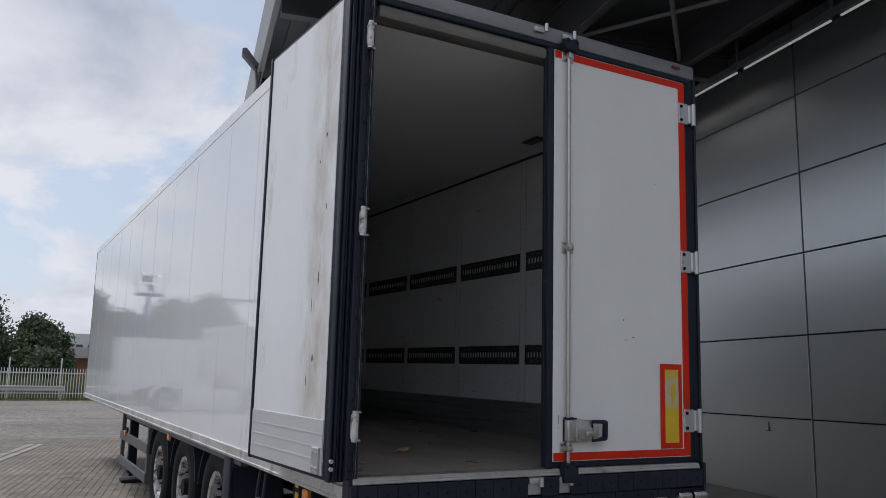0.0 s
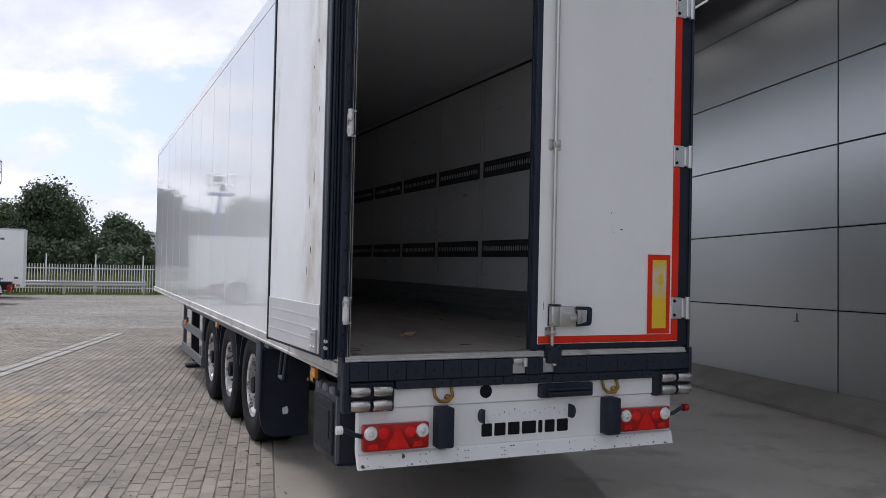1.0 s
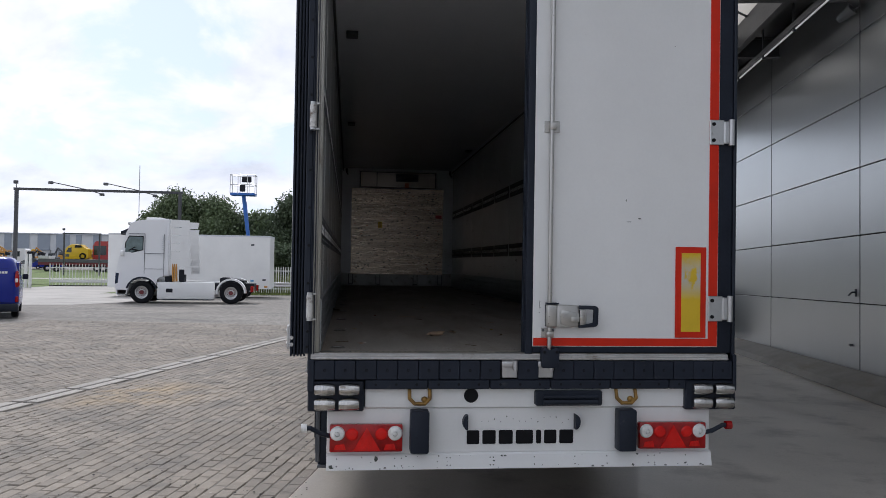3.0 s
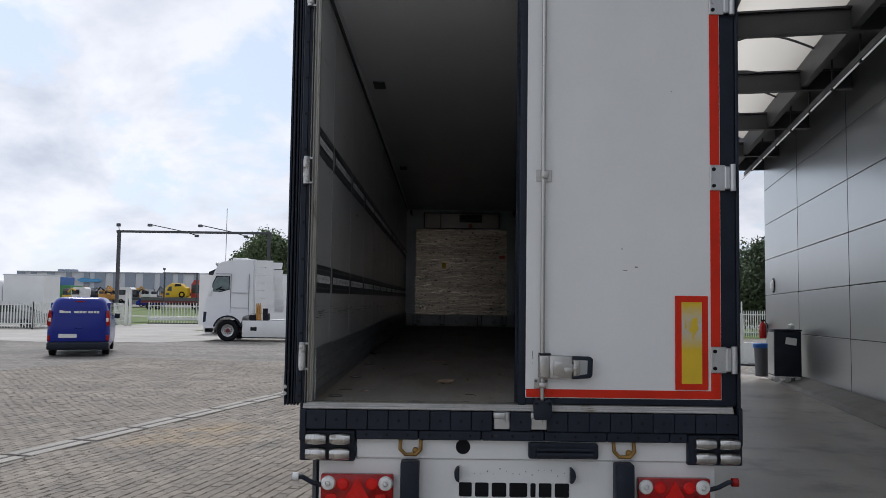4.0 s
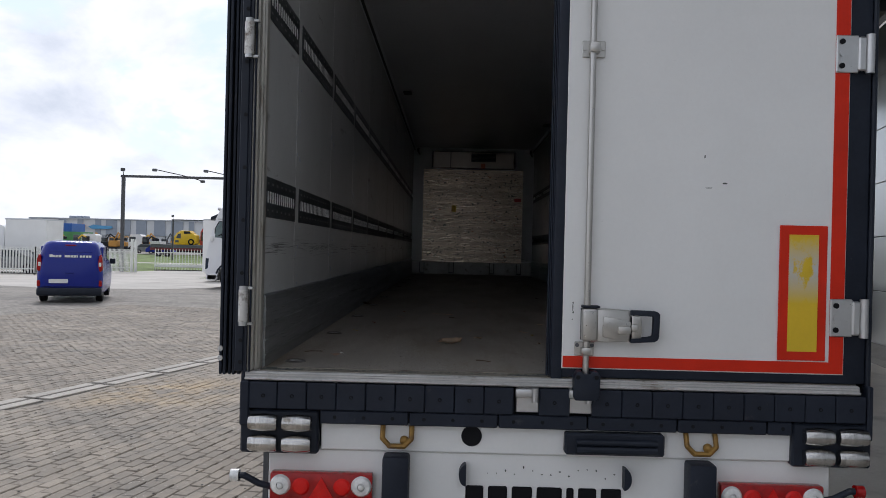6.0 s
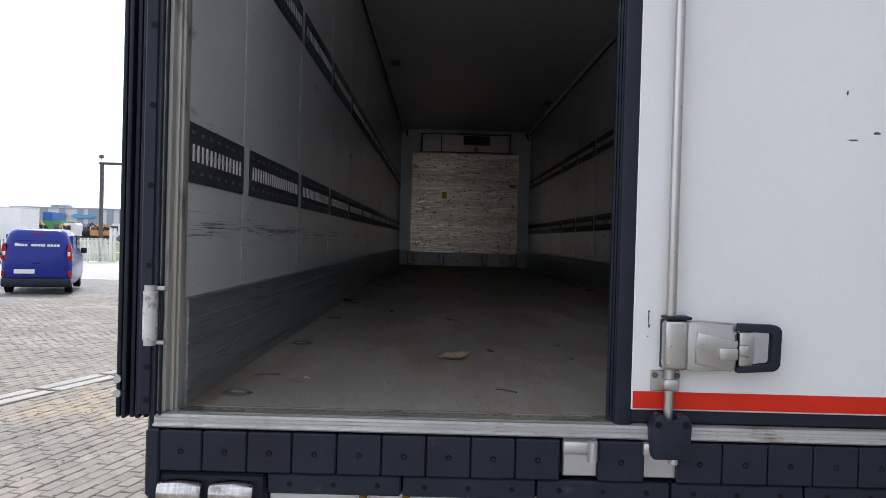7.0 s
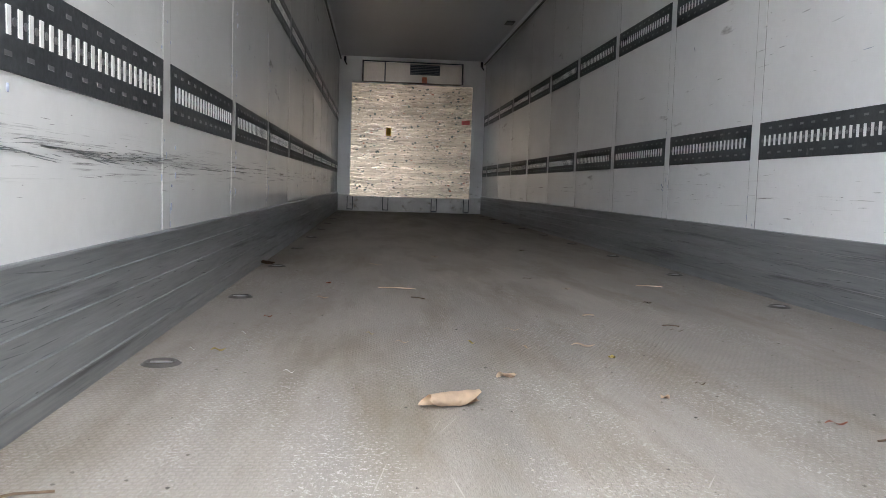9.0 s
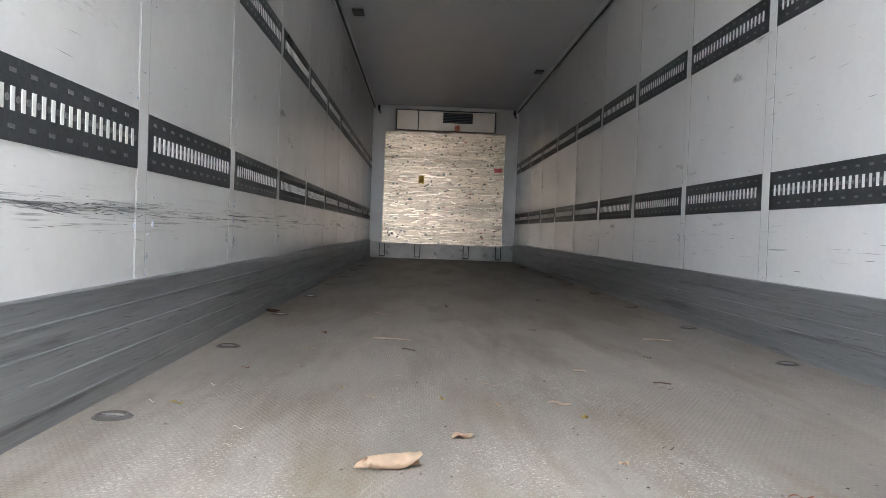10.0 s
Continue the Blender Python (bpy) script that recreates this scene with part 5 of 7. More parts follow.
def wheel(parent, x, y, z, r, w, sx, rim="rim", hub="rim", mid=0):
    m = pose(x, y, z, 0, 90 * (1 if sx < 0 else -1), 0)
    bm = B()
    lathe(bm, tyre_profile(r, w), m, 44)
    if parent.type == "EMPTY" and parent.parent is None:
        t = part("wheel", bm, M["tyre"], parent)
    bm = B()
    lathe(bm, rim_profile(r, w), m, 32)
    disc = part("rim", bm, M[rim], t)
    for i in range(10):
        a = 2 * math.pi * (i + 0.5) / 10
        c = Vector((r * 0.40 * math.cos(a), r * 0.40 * math.sin(a), -w * 0.122))
        bm = B()
        cyl(bm, m @ c, m @ (c + Vector((0, 0, -0.004))), r * 0.052, 12)
        part("hand_hole", bm, M["ink"], t)
    bm = B()
    for i in range(10):
        a = 2 * math.pi * i / 10
        c = Vector((r * 0.31 * math.cos(a), r * 0.31 * math.sin(a), -w * 0.16))
        cyl(bm, m @ c, m @ (c + Vector((0, 0, -0.02))), 0.024, 8)
        cyl(bm, m @ (c + Vector((0, 0, -0.02))), m @ (c + Vector((0, 0, -0.075))), 0.017, 8, 0.008)
    cyl(bm, m @ Vector((0, 0, -w * 0.28)), m @ Vector((0, 0, -w * 0.46)), r * 0.15, 16)
    part("wheel_hub", bm, M[hub], t)
    return t


for y in AXLES:
    bm = B()
    cyl(bm, (-1.0, y, 0.5), (1.0, y, 0.5), 0.075, 14)
    tp("axle", bm, "chassis")
    for sx in (-1, 1):
        wheel(trailer, sx * 1.055, y, gz(y) + 0.515, 0.52, 0.38, sx, hub="tyre")
        bm = B()
        arc = [(y + 0.6 * math.cos(a), 0.53 + 0.585 * math.sin(a)) for a in [radians(8 + 164 * i / 12) for i in range(13)]]
        arc2 = [(y + 0.585 * math.cos(a), 0.53 + 0.57 * math.sin(a)) for a in [radians(172 - 164 * i / 12) for i in range(13)]]
        prism(bm, arc + arc2, sx * 0.82, sx * 1.25, axis=0)
        tp("mudguard", bm, "black_plastic")
for sx in (-1, 1):
    bm = B()
    prism(bm, [(sx * 0.85, 0.97), (sx * 0.85, 0.14), (sx * 1.16, 0.14), (sx * 1.23, 0.17), (sx * 1.27, 0.24), (sx * 1.285, 0.34), (sx * 1.29, 0.97)], 2.41, 2.44, axis=1)
    box(bm, (sx * 1.262, 2.40, 0.36), (sx * 1.295, 2.60, 0.985), 0.012, 2)
    box(bm, (sx * 0.88, 2.385, 0.90), (sx * 1.28, 2.42, 0.96), 0.01, 2)
    flap = tp("mud_flap", bm, "black_rubber", "black plastic mudguard panel behind the rear wheel")
    bm = B()
    blot(bm, random.Random(2), sx * 1.06, 0.37, 0.05, 0.042, 2.404, 2.4105)
    tp("emblem", bm, "paper", "plain white shape", parent=flap)
    for y in (6.35, 8.5):
        bm = B()
        box(bm, (sx * 1.20, y, 0.24), (sx * 1.25, y + 0.08, 1.0), 0.004)
        tp("guard_post", bm, "guard_grey")
    for z in (0.26, 0.60):
        bm = B()
        box(bm, (sx * 1.235, 6.35, z), (sx * 1.262, 8.6, z + 0.12), 0.006)
        tp("side_guard", bm, "guard_grey", "grey side guard rail")
    bm = B()
    box(bm, (sx * 1.2, 2.2, 0.93), (sx * 1.27, 8.1, 1.0), 0.006)
    tp("under_rail", bm, "guard_grey")
    bm = B()
    box(bm, (sx * 1.0 - 0.06, 9.02, 0.05), (sx * 1.0 + 0.06, 9.14, 0.95), 0.006)
    box(bm, (sx * 1.0 - 0.03, 9.05, 0.0), (sx * 1.0 + 0.03, 9.11, 0.1), 0.006)
    box(bm, (sx * 1.0 - 0.14, 8.95, gz(9.0) + 0.0), (sx * 1.0 + 0.14, 9.21, gz(9.0) + 0.05), 0.01)
    tp("landing_leg", bm, "chassis")
bm = B()
box(bm, (-1.255, 0.22, 0.40), (-0.8, 0.78, 0.85), 0.03, 2)
tool = tp("tool_box", bm, "black_plastic", "black plastic tool box")
bm = B()
box(bm, (-1.268, 0.28, 0.46), (-1.25, 0.72, 0.8), 0.01)
box(bm, (-1.275, 0.34, 0.55), (-1.262, 0.66, 0.74), 0.006)
tp("lid", bm, "chassis", parent=tool)
for a, b in (((-1.262, 0.212, 0.43), (-1.235, 0.232, 0.83)), ((-1.25, 0.21, 0.395), (-0.85, 0.24, 0.412))):
    bm = B()
    box(bm, a, b, 0.004)
    tp("edge_strip", bm, "guard_grey", parent=tool)
for y in (0.3, 0.46, 0.62):
    bm = B()
    box(bm, (-1.26, y, 0.83), (-1.18, y + 0.11, 0.885), 0.012)
    tp("clasp", bm, "guard_grey", parent=tool)
bm = B()
tube(bm, [(-1.28, 1.62, 0.99), (-1.3, 1.62, 0.78), (-1.3, 1.48, 0.78), (-1.28, 1.48, 0.99)], 0.016, 8)
tp("grab_handle", bm, "black_plastic")
for y, z in ((0.66, 0.93), (4.95, 0.92), (8.0, 0.72)):
    bm = B()
    box(bm, (-1.285, y, z - 0.035), (-1.25, y + 0.1, z + 0.035), 0.006)
    am = tp("amber_marker", bm, "amber", "amber side marker")
    bm = B()
    box(bm, (-1.262, y - 0.012, z - 0.05), (-1.24, y + 0.112, z + 0.075), 0.004)
    tp("marker_base", bm, "chassis", parent=am)

bm = B()
box(bm, (-1.15, 1.18, 0.78), (-1.05, 1.30, 0.95), 0.008)
valve = tp("valve_box", bm, "chassis", "black valve panel with yellow tags")
bm = B()
box(bm, (-1.155, 1.19, 0.80), (-1.148, 1.25, 0.87), 0.002)
box(bm, (-1.155, 1.19, 0.90), (-1.148, 1.25, 0.945), 0.002)
tp("yellow_tag", bm, "yellow_paint", parent=valve)
bm = B()
cyl(bm, (-1.165, 1.28, 0.8), (-1.14, 1.28, 0.8), 0.016, 10)
tp("red_knob", bm, "red_lens", parent=valve)

# cargo floor fittings
for x, y in [(-1.14, 0.28 + 1.21 * i) for i in range(11)] + [(1.13, 0.28 + 1.208 * i) for i in range(11)]:
    bm = B()
    lathe(bm, [(0.028, 0.0012), (0.033, 0.006), (0.038, 0.0075), (0.042, 0.006), (0.045, 0.0022), (0.049, 0.0006), (0.050, 0.0)], pose(x, y, SILL), 30)
    ring = tp("lashing_ring", bm, "ring", "recessed round floor lashing ring")
    bm = B()
    lathe(bm, [(0.0, 0.0012), (0.026, 0.0012), (0.031, 0.003)], pose(x, y, SILL), 22)
    tp("recess", bm, "recess_dust", "dusty recess", parent=ring)
    bm = B()
    tube(bm, [(x - 0.027, y + 0.004, SILL + 0.003), (x - 0.012, y - 0.008, SILL + 0.006), (x + 0.012, y - 0.008, SILL + 0.006), (x + 0.027, y + 0.004, SILL + 0.003)], 0.003, 6)
    tp("cross_bar", bm, "galv", parent=ring)
bm = B()
box(bm, (-1.235, -0.012, SILL - 0.01), (1.235, 0.07, SILL + 0.003), 0.002)
box(bm, (-1.235, 0.06, SILL - 0.01), (1.235, 0.07, SILL + 0.0055), 0.001)
strip = tp("drain_strip", bm, "grime", "dirty perforated drain strip")
bm = B()
for i in range(72):
    x = -1.17 + i * 0.0327
    lathe(bm, [(0.0, 0.0042), (0.006, 0.0042), (0.0068, 0.0)], pose(x + 0.008, 0.036, SILL) @ Matrix.Diagonal((1.15, 0.8, 1, 1)), 10)
tagged(tp("slot_strip", bm, "chip", "row of small dark slots", parent=strip, smooth=False), kind="stuff")
rnd = random.Random(31)
bm = B()
for x, y, rx, ry in ((-1.12, 0.005, 0.11, 0.016), (-1.2, 0.02, 0.04, 0.03), (-0.13, 0.005, 0.09, 0.012), (-0.62, 0.002, 0.05, 0.008), (-0.05, 0.05, 0.03, 0.012), (-1.2, 0.05, 0.03, 0.02)):
    k = 12
    prism(bm, [(x + rx * math.cos(6.283 * i / k) * rnd.uniform(0.6, 1), y + ry * math.sin(6.283 * i / k) * rnd.uniform(0.5, 1)) for i in range(k)], SILL + 0.001, SILL + 0.0046, axis=2)
tagged(tp("grime", bm, "chip", "dark wet grime along the sill", smooth=False), kind="stuff")


def leaf(x, y, length, width, yaw, curl, colour, blunt=0.6, name="dry_leaf", label="dry brown leaf lying on the cargo floor"):
    """A thin curled leaf, pointed at both ends."""
    bm = B()
    n, k = 8, 5
    top = []
    for i in range(n + 1):
        f = i / n
        w = width * math.sin(math.pi * min(max(f, 0.04), 0.96)) ** blunt
        row = []
        for q in range(k + 1):
            a = (q / k - 0.5) * curl
            r = w / max(curl, 0.2)
            row.append(bm.verts.new((length * (f - 0.5), r * math.sin(a), r * (1 - math.cos(a)) + 0.004 * math.sin(7 * f) + 0.005)))
        top.append(row)
    for u, v in zip(top[:-1], top[1:]):
        for q in range(k):
            bm.faces.new((u[q], u[q + 1], v[q + 1], v[q]))
    bmesh.ops.solidify(bm, geom=list(bm.faces), thickness=0.0012)
    low = min(v.co.z for v in bm.verts)
    for v in bm.verts:
        v.co.z -= low
    ob = part(name, bm, M[colour], None, at=pose(x, y, SILL + 0.0005, 0, 0, yaw))
    return tagged(ob, label, "leaf", group="dry leaves on the floor")


bm = B()
rnd = random.Random(44)
fv, ff = [], []
for i in range(260):
    x, y, a = rnd.uniform(-1.1, 1.1), 0.2 + 7 * rnd.random() ** 1.6, rnd.gauss(0.0, 0.28) + (0.5 if i % 5 == 0 else 0)
    ln, h = rnd.uniform(0.04, 0.22), rnd.uniform(0.0006, 0.0016)
    d, e = Vector((math.sin(a), math.cos(a), 0)) * ln, Vector((math.cos(a), -math.sin(a), 0)) * h
    p = Vector((x, y, SILL + 0.0008))
    b0 = len(fv)
    fv += [tuple(p), tuple(p + d * 0.4 + e), tuple(p + d), tuple(p + d * 0.5 - e)]
    ff.append((b0, b0 + 1, b0 + 2, b0 + 3))
me = bpy.data.meshes.new("floor_scuffing")
me.from_pydata(fv, [], ff)
me.materials.append(M["floor_rub"])
tagged(under(new("floor_scuffing", me), trailer), "pale rub marks along the cargo floor", kind="stuff")
bm = B()
outline = []
for i in range(40):
    a = 2 * math.pi * i / 40
    reach = 0.027 * (0.74 + 0.26 * abs(math.cos(2.5 * a)) ** 0.7) * (1.0 if math.sin(a) > -0.6 else 0.8)
    outline.append((reach * math.cos(a), reach * 1.05 * math.sin(a)))
prism(bm, outline, 0.0, 0.0012, axis=2)
for v in bm.verts:
    v.co.z += 9.0 * v.co.x ** 2 + 4.0 * max(0.0, v.co.y) ** 2 + 0.002 * math.sin(v.co.x * 160)
low = min(v.co.z for v in bm.verts)
for v in bm.verts:
    v.co.z -= low
tagged(part("oak_leaf", bm, M["leaf_pink"], None, at=pose(-0.990, 0.515, SILL + 0.0005, 0, 0, 20)), "lobed pinkish brown dry oak leaf on the cargo floor", "leaf", group="dry leaves on the floor")

def rolled_leaf(x, y, yaw):
    """A dry leaf rolled up on itself, loose edge on top, one end pointed."""
    bm = B()
    n, k, rows = 10, 22, []
    for i in range(n + 1):
        f = i / n
        taper = 0.62 + 0.5 * math.sin(math.pi * (0.12 + 0.62 * f))
        turn = 1.15 - 0.9 * abs(f - 0.45)
        rows.append([])
        for q in range(k + 1):
            a = -1.9 + 6.283 * turn * q / k
            r = taper * (0.0105 + 0.005 * q / k) * (1 + 0.06 * math.sin(9 * f + q))
            skew = 0.014 * math.sin(a) * max(0.0, 1 - 4 * f)
            rows[-1].append(bm.verts.new((0.13 * (f - 0.5) + skew, r * math.cos(a) * 1.25, r * math.sin(a))))
    for u, v in zip(rows[:-1], rows[1:]):
        for q in range(k):
            bm.faces.new((u[q], u[q + 1], v[q + 1], v[q]))
    bmesh.ops.solidify(bm, geom=list(bm.faces), thickness=0.0012)
    low = min(v.co.z for v in bm.verts)
    for v in bm.verts:
        v.co.z -= low
    ob = part("dry_leaf", bm, M["leaf_dry"], None, at=pose(x, y, SILL + 0.0005, 0, 0, yaw))
    tagged(ob, "large dry brown leaf curled into a roll", "leaf", group="dry leaves on the floor")


rolled_leaf(-0.432, 1.113, 19)

for x, y, ln, w, yaw, curl, c in ((-0.270, 1.377, 0.06, 0.04, 30, 1.5, "leaf_dry"), (0.032, 1.783, 0.07, 0.028, -8, 0.9, "leaf_dry"), (0.069, 1.191, 0.03, 0.02, 40, 0.6, "leaf_dry"),
                                  (0.365, 0.994, 0.05, 0.014, 0, 0.5, "leaf_red"), (-1.028, 1.649, 0.04, 0.022, 20, 0.9, "leaf_yellow"), (-0.999, 1.910, 0.022, 0.012, 0, 0.4, "paper"),
                                  (-0.810, 2.698, 0.05, 0.03, 10, 0.8, "leaf_dry"), (-0.814, 3.194, 0.03, 0.02, 60, 0.8, "leaf_red"), (-1.217, 4.008, 0.11, 0.07, 15, 2.4, "leaf_brown"),
                                  (-0.809, 1.405, 0.03, 0.01, 5, 0.3, "paper"), (-0.144, 2.038, 0.055, 0.014, 0, 0.4, "leaf_dry"), (0.436, 2.069, 0.05, 0.012, 0, 0.4, "leaf_brown"),
                                  (0.073, 1.622, 0.03, 0.02, 70, 0.6, "leaf_yellow"), (0.208, 1.323, 0.03, 0.009, 10, 0.3, "leaf_brown"), (-0.612, 1.929, 0.025, 0.014, 0, 0.4, "leaf_yellow"),
                                  (-0.307, 1.806, 0.03, 0.016, -20, 0.5, "leaf_yellow"), (-0.150, 1.746, 0.028, 0.012, -30, 0.5, "leaf_dry"), (-0.516, 1.799, 0.04, 0.012, 0, 0.4, "leaf_dry"),
                                  (-0.593, 4.091, 0.09, 0.03, 0, 0.5, "leaf_dry"), (0.198, 3.541, 0.05, 0.02, 20, 0.6, "leaf_brown"), (-0.967, 2.216, 0.03, 0.018, 30, 0.6, "leaf_red"), (0.563, 2.731, 0.04, 0.02, 15, 0.5, "leaf_brown"),
                                  (-1.100, 1.660, 0.02, 0.012, 10, 0.4, "paper"), (0.308, 3.143, 0.04, 0.02, 20, 0.6, "leaf_dry"), (-0.202, 4.688, 0.05, 0.03, 20, 0.6, "leaf_dry"), (0.512, 5.409, 0.05, 0.03, 120, 0.6, "leaf_brown")):
    leaf(x, y, ln, w, yaw, curl, c)


def twig(x, y, length, yaw, colour="leaf_brown"):
    bm = B()
    tube(bm, [(-length / 2, 0, 0.004), (-length * 0.1, 0.004, 0.005), (length / 2, -0.003, 0.003)], 0.0022, 6)
    low = min(v.co.z for v in bm.verts)
    for v in bm.verts:
        v.co.z -= low
    tagged(part("twig", bm, M[colour], None, at=pose(x, y, SILL + 0.0005, 0, 0, yaw)), "thin brown twig lying on the cargo floor", "twig", group="twigs on the floor")


for x, y, ln, yaw, c in ((-0.498, 3.054, 0.17, -4, "leaf_dry"), (-0.418, 2.746, 0.07, -35, "leaf_brown"), (0.779, 3.328, 0.13, -6, "leaf_dry"), (-1.115, 0.615, 0.09, 24, "leaf_brown"), (0.450, 2.164, 0.06, -4, "leaf_brown"),
                         (-0.279, 0.422, 0.08, -30, "leaf_brown"), (0.410, 0.877, 0.06, 0, "leaf_brown"), (0.206, 2.370, 0.05, 20, "leaf_dry"), (-0.967, 0.570, 0.024, -20, "paper")):
    twig(x, y, ln, yaw, c)
rnd = random.Random(21)
cv, cf = [], []
for i in range(1400):
    x, y = rnd.uniform(-1.15, 1.15), 0.15 + (9 * rnd.random() ** 1.8 if i < 900 else 0.5 * rnd.random() ** 1.5)
    s, a = rnd.uniform(0.0015, 0.006) * (1.0 if i < 900 else 0.6), rnd.uniform(0, 3.14)
    b0 = len(cv)
    for k in range(3):
        cv.append((x + s * math.cos(a + 2.1 * k), y + s * math.sin(a + 2.1 * k), SILL + 0.0006))
    cv.append((x, y, SILL + s * 0.6))
    cf += [(b0, b0 + 1, b0 + 3), (b0 + 1, b0 + 2, b0 + 3), (b0 + 2, b0, b0 + 3)]
me = bpy.data.meshes.new("crumbs")
me.from_pydata(cv, [], cf)
me.materials.append(M["crumb"])
tagged(new("crumbs", me), "tiny crumbs and grit scattered over the cargo floor", "grit", kind="stuff")

# ---- yard things ----
NEAR_THINGS = set(scene.objects)


def van():
    o = thing("delivery_van", pose(-11.75, 20.1, gz(20.1), 0, 0, 19.5), "dark blue delivery van seen from behind, standing on the yard", "van")
    m = o.matrix_basis
    bm = B()
    rings = []
    for z, w, back, front in ((0.22, 0.84, 0.06, 4.15), (0.3, 0.88, 0.0, 4.22), (0.5, 0.90, -0.03, 4.28), (0.8, 0.905, -0.04, 4.26), (1.0, 0.90, -0.03, 4.1), (1.15, 0.885, -0.015, 3.45), (1.35, 0.855, 0.02, 3.25),
                              (1.55, 0.81, 0.07, 3.02), (1.68, 0.765, 0.115, 2.84), (1.77, 0.71, 0.17, 2.65), (1.82, 0.63, 0.25, 2.4), (1.845, 0.48, 0.42, 2.1)):
        r, ring = min(0.24, w * 0.4), []
        for cx, cy, a0 in ((w - r, back + r, -90), (w - r, front - r, 0), (r - w, front - r, 90), (r - w, back + r, 180)):
            ring += [bm.verts.new((cx + r * math.cos(radians(a0 + 15 * i)), cy + r * math.sin(radians(a0 + 15 * i)), z)) for i in range(7)]
        rings.append(ring)
    for u, v in zip(rings[:-1], rings[1:]):
        for i in range(28):
            bm.faces.new((u[i], u[(i + 1) % 28], v[(i + 1) % 28], v[i]))
    bm.faces.new(rings[0])
    bm.faces.new(rings[-1])
    part("body", bm, M["van_blue"], o, at=m)
    bm = B()
    box(bm, (-0.60, 0.045, 1.5), (0.60, 0.12, 1.52), 0.008)
    part("door_crease", bm, M["van_blue"], o, at=m)
    bm = B()
    box(bm, (-0.12, -0.05, 0.86), (0.12, 0.0, 0.92), 0.015)
    part("handle_strip", bm, M["van_blue"], o, at=m)
    bm = B()
    box(bm, (-0.15, 0.105, 1.69), (0.15, 0.17, 1.725), 0.01)
    part("brake_lamp", bm, M["red_lens"], o, at=m)
    bm = B()
    box(bm, (-0.89, -0.07, 0.2), (0.89, 0.3, 0.45), 0.06, 3)
    part("bumper", bm, M["black_plastic"], o, at=m)
    for sx in (-1, 1):
        bm = B()
        prism(bm, [(sx * 0.75, 1.0), (sx * 0.83, 0.92), (sx * 0.905, 0.98), (sx * 0.885, 1.3), (sx * 0.855, 1.44), (sx * 0.79, 1.40)], 0.012, 0.3, axis=1)
        soften(bm, 0.015, 2)
        tl = part("tail_lamp", bm, M["red_lens"], o, at=m)
        bm = B()
        box(bm, (sx * 0.785, 0.004, 1.08), (sx * 0.86, 0.03, 1.2), 0.01, 2)
        part("reversing_lens", bm, M["clear_lens"], tl, at=m)
        bm = B()
        box(bm, (sx * 0.79, 0.0, 0.48), (sx * 0.885, 0.12, 0.66), 0.02)
        part("reflector", bm, M["red_lens"], o, at=m)
        bm = B()
        prism(bm, [(0.5, 1.2), (0.62, 1.66), (1.5, 1.7), (1.5, 1.2)], sx * 0.80, sx * 0.87, axis=0)
        part("side_panel", bm, M["van_blue"], o, at=m)
        bm = B()
        prism(bm, [(2.0, 1.15), (2.0, 1.66), (2.65, 1.66), (3.2, 1.15)], sx * 0.80, sx * 0.872, axis=0)
        part("side_window", bm, M["glass_dark"], o, at=m)
        bm = B()
        box(bm, (sx * 0.9, 2.95, 1.1), (sx * 1.08, 3.05, 1.28), 0.03, 2)
        part("mirror", bm, M["black_plastic"], o, at=m)
        for y in (0.72, 3.45):
            bm = B()
            lathe(bm, tyre_profile(0.32, 0.2), m @ pose(sx * 0.78, y, 0.315, 0, 90 * (1 if sx < 0 else -1), 0), 28)
            w = part("wheel", bm, M["tyre"], o)
            bm = B()
            lathe(bm, rim_profile(0.32, 0.2), m @ pose(sx * 0.78, y, 0.315, 0, 90 * (1 if sx < 0 else -1), 0), 24)
            part("rim", bm, M["rim"], w)
    bm = B()
    box(bm, (-0.56, -0.055, 0.58), (-0.04, -0.035, 0.70), 0.004)
    part("number_plate", bm, M["paper"], o, "blank white number plate", at=m)
    bm = B()
    for i, w in enumerate((0.1, 0.08, 0.08, 0.08, 0.0, 0.1, 0.08, 0.08, 0.08, 0.03, 0.08, 0.07, 0.08, 0.08)):
        x = -0.56 + i * 0.082
        if w:
            bm = B()
            box(bm, (x, 0.005, 1.345), (x + w * 0.88, 0.07, 1.41 if i else 1.43))
            part("lettering_bar", bm, M["paper"], o, "plain white bar", at=m)
    bm = B()
    box(bm, (-0.7, -0.046, 0.47), (0.7, -0.02, 0.478))
    part("door_gap", bm, M["ink"], o, at=m)


van()


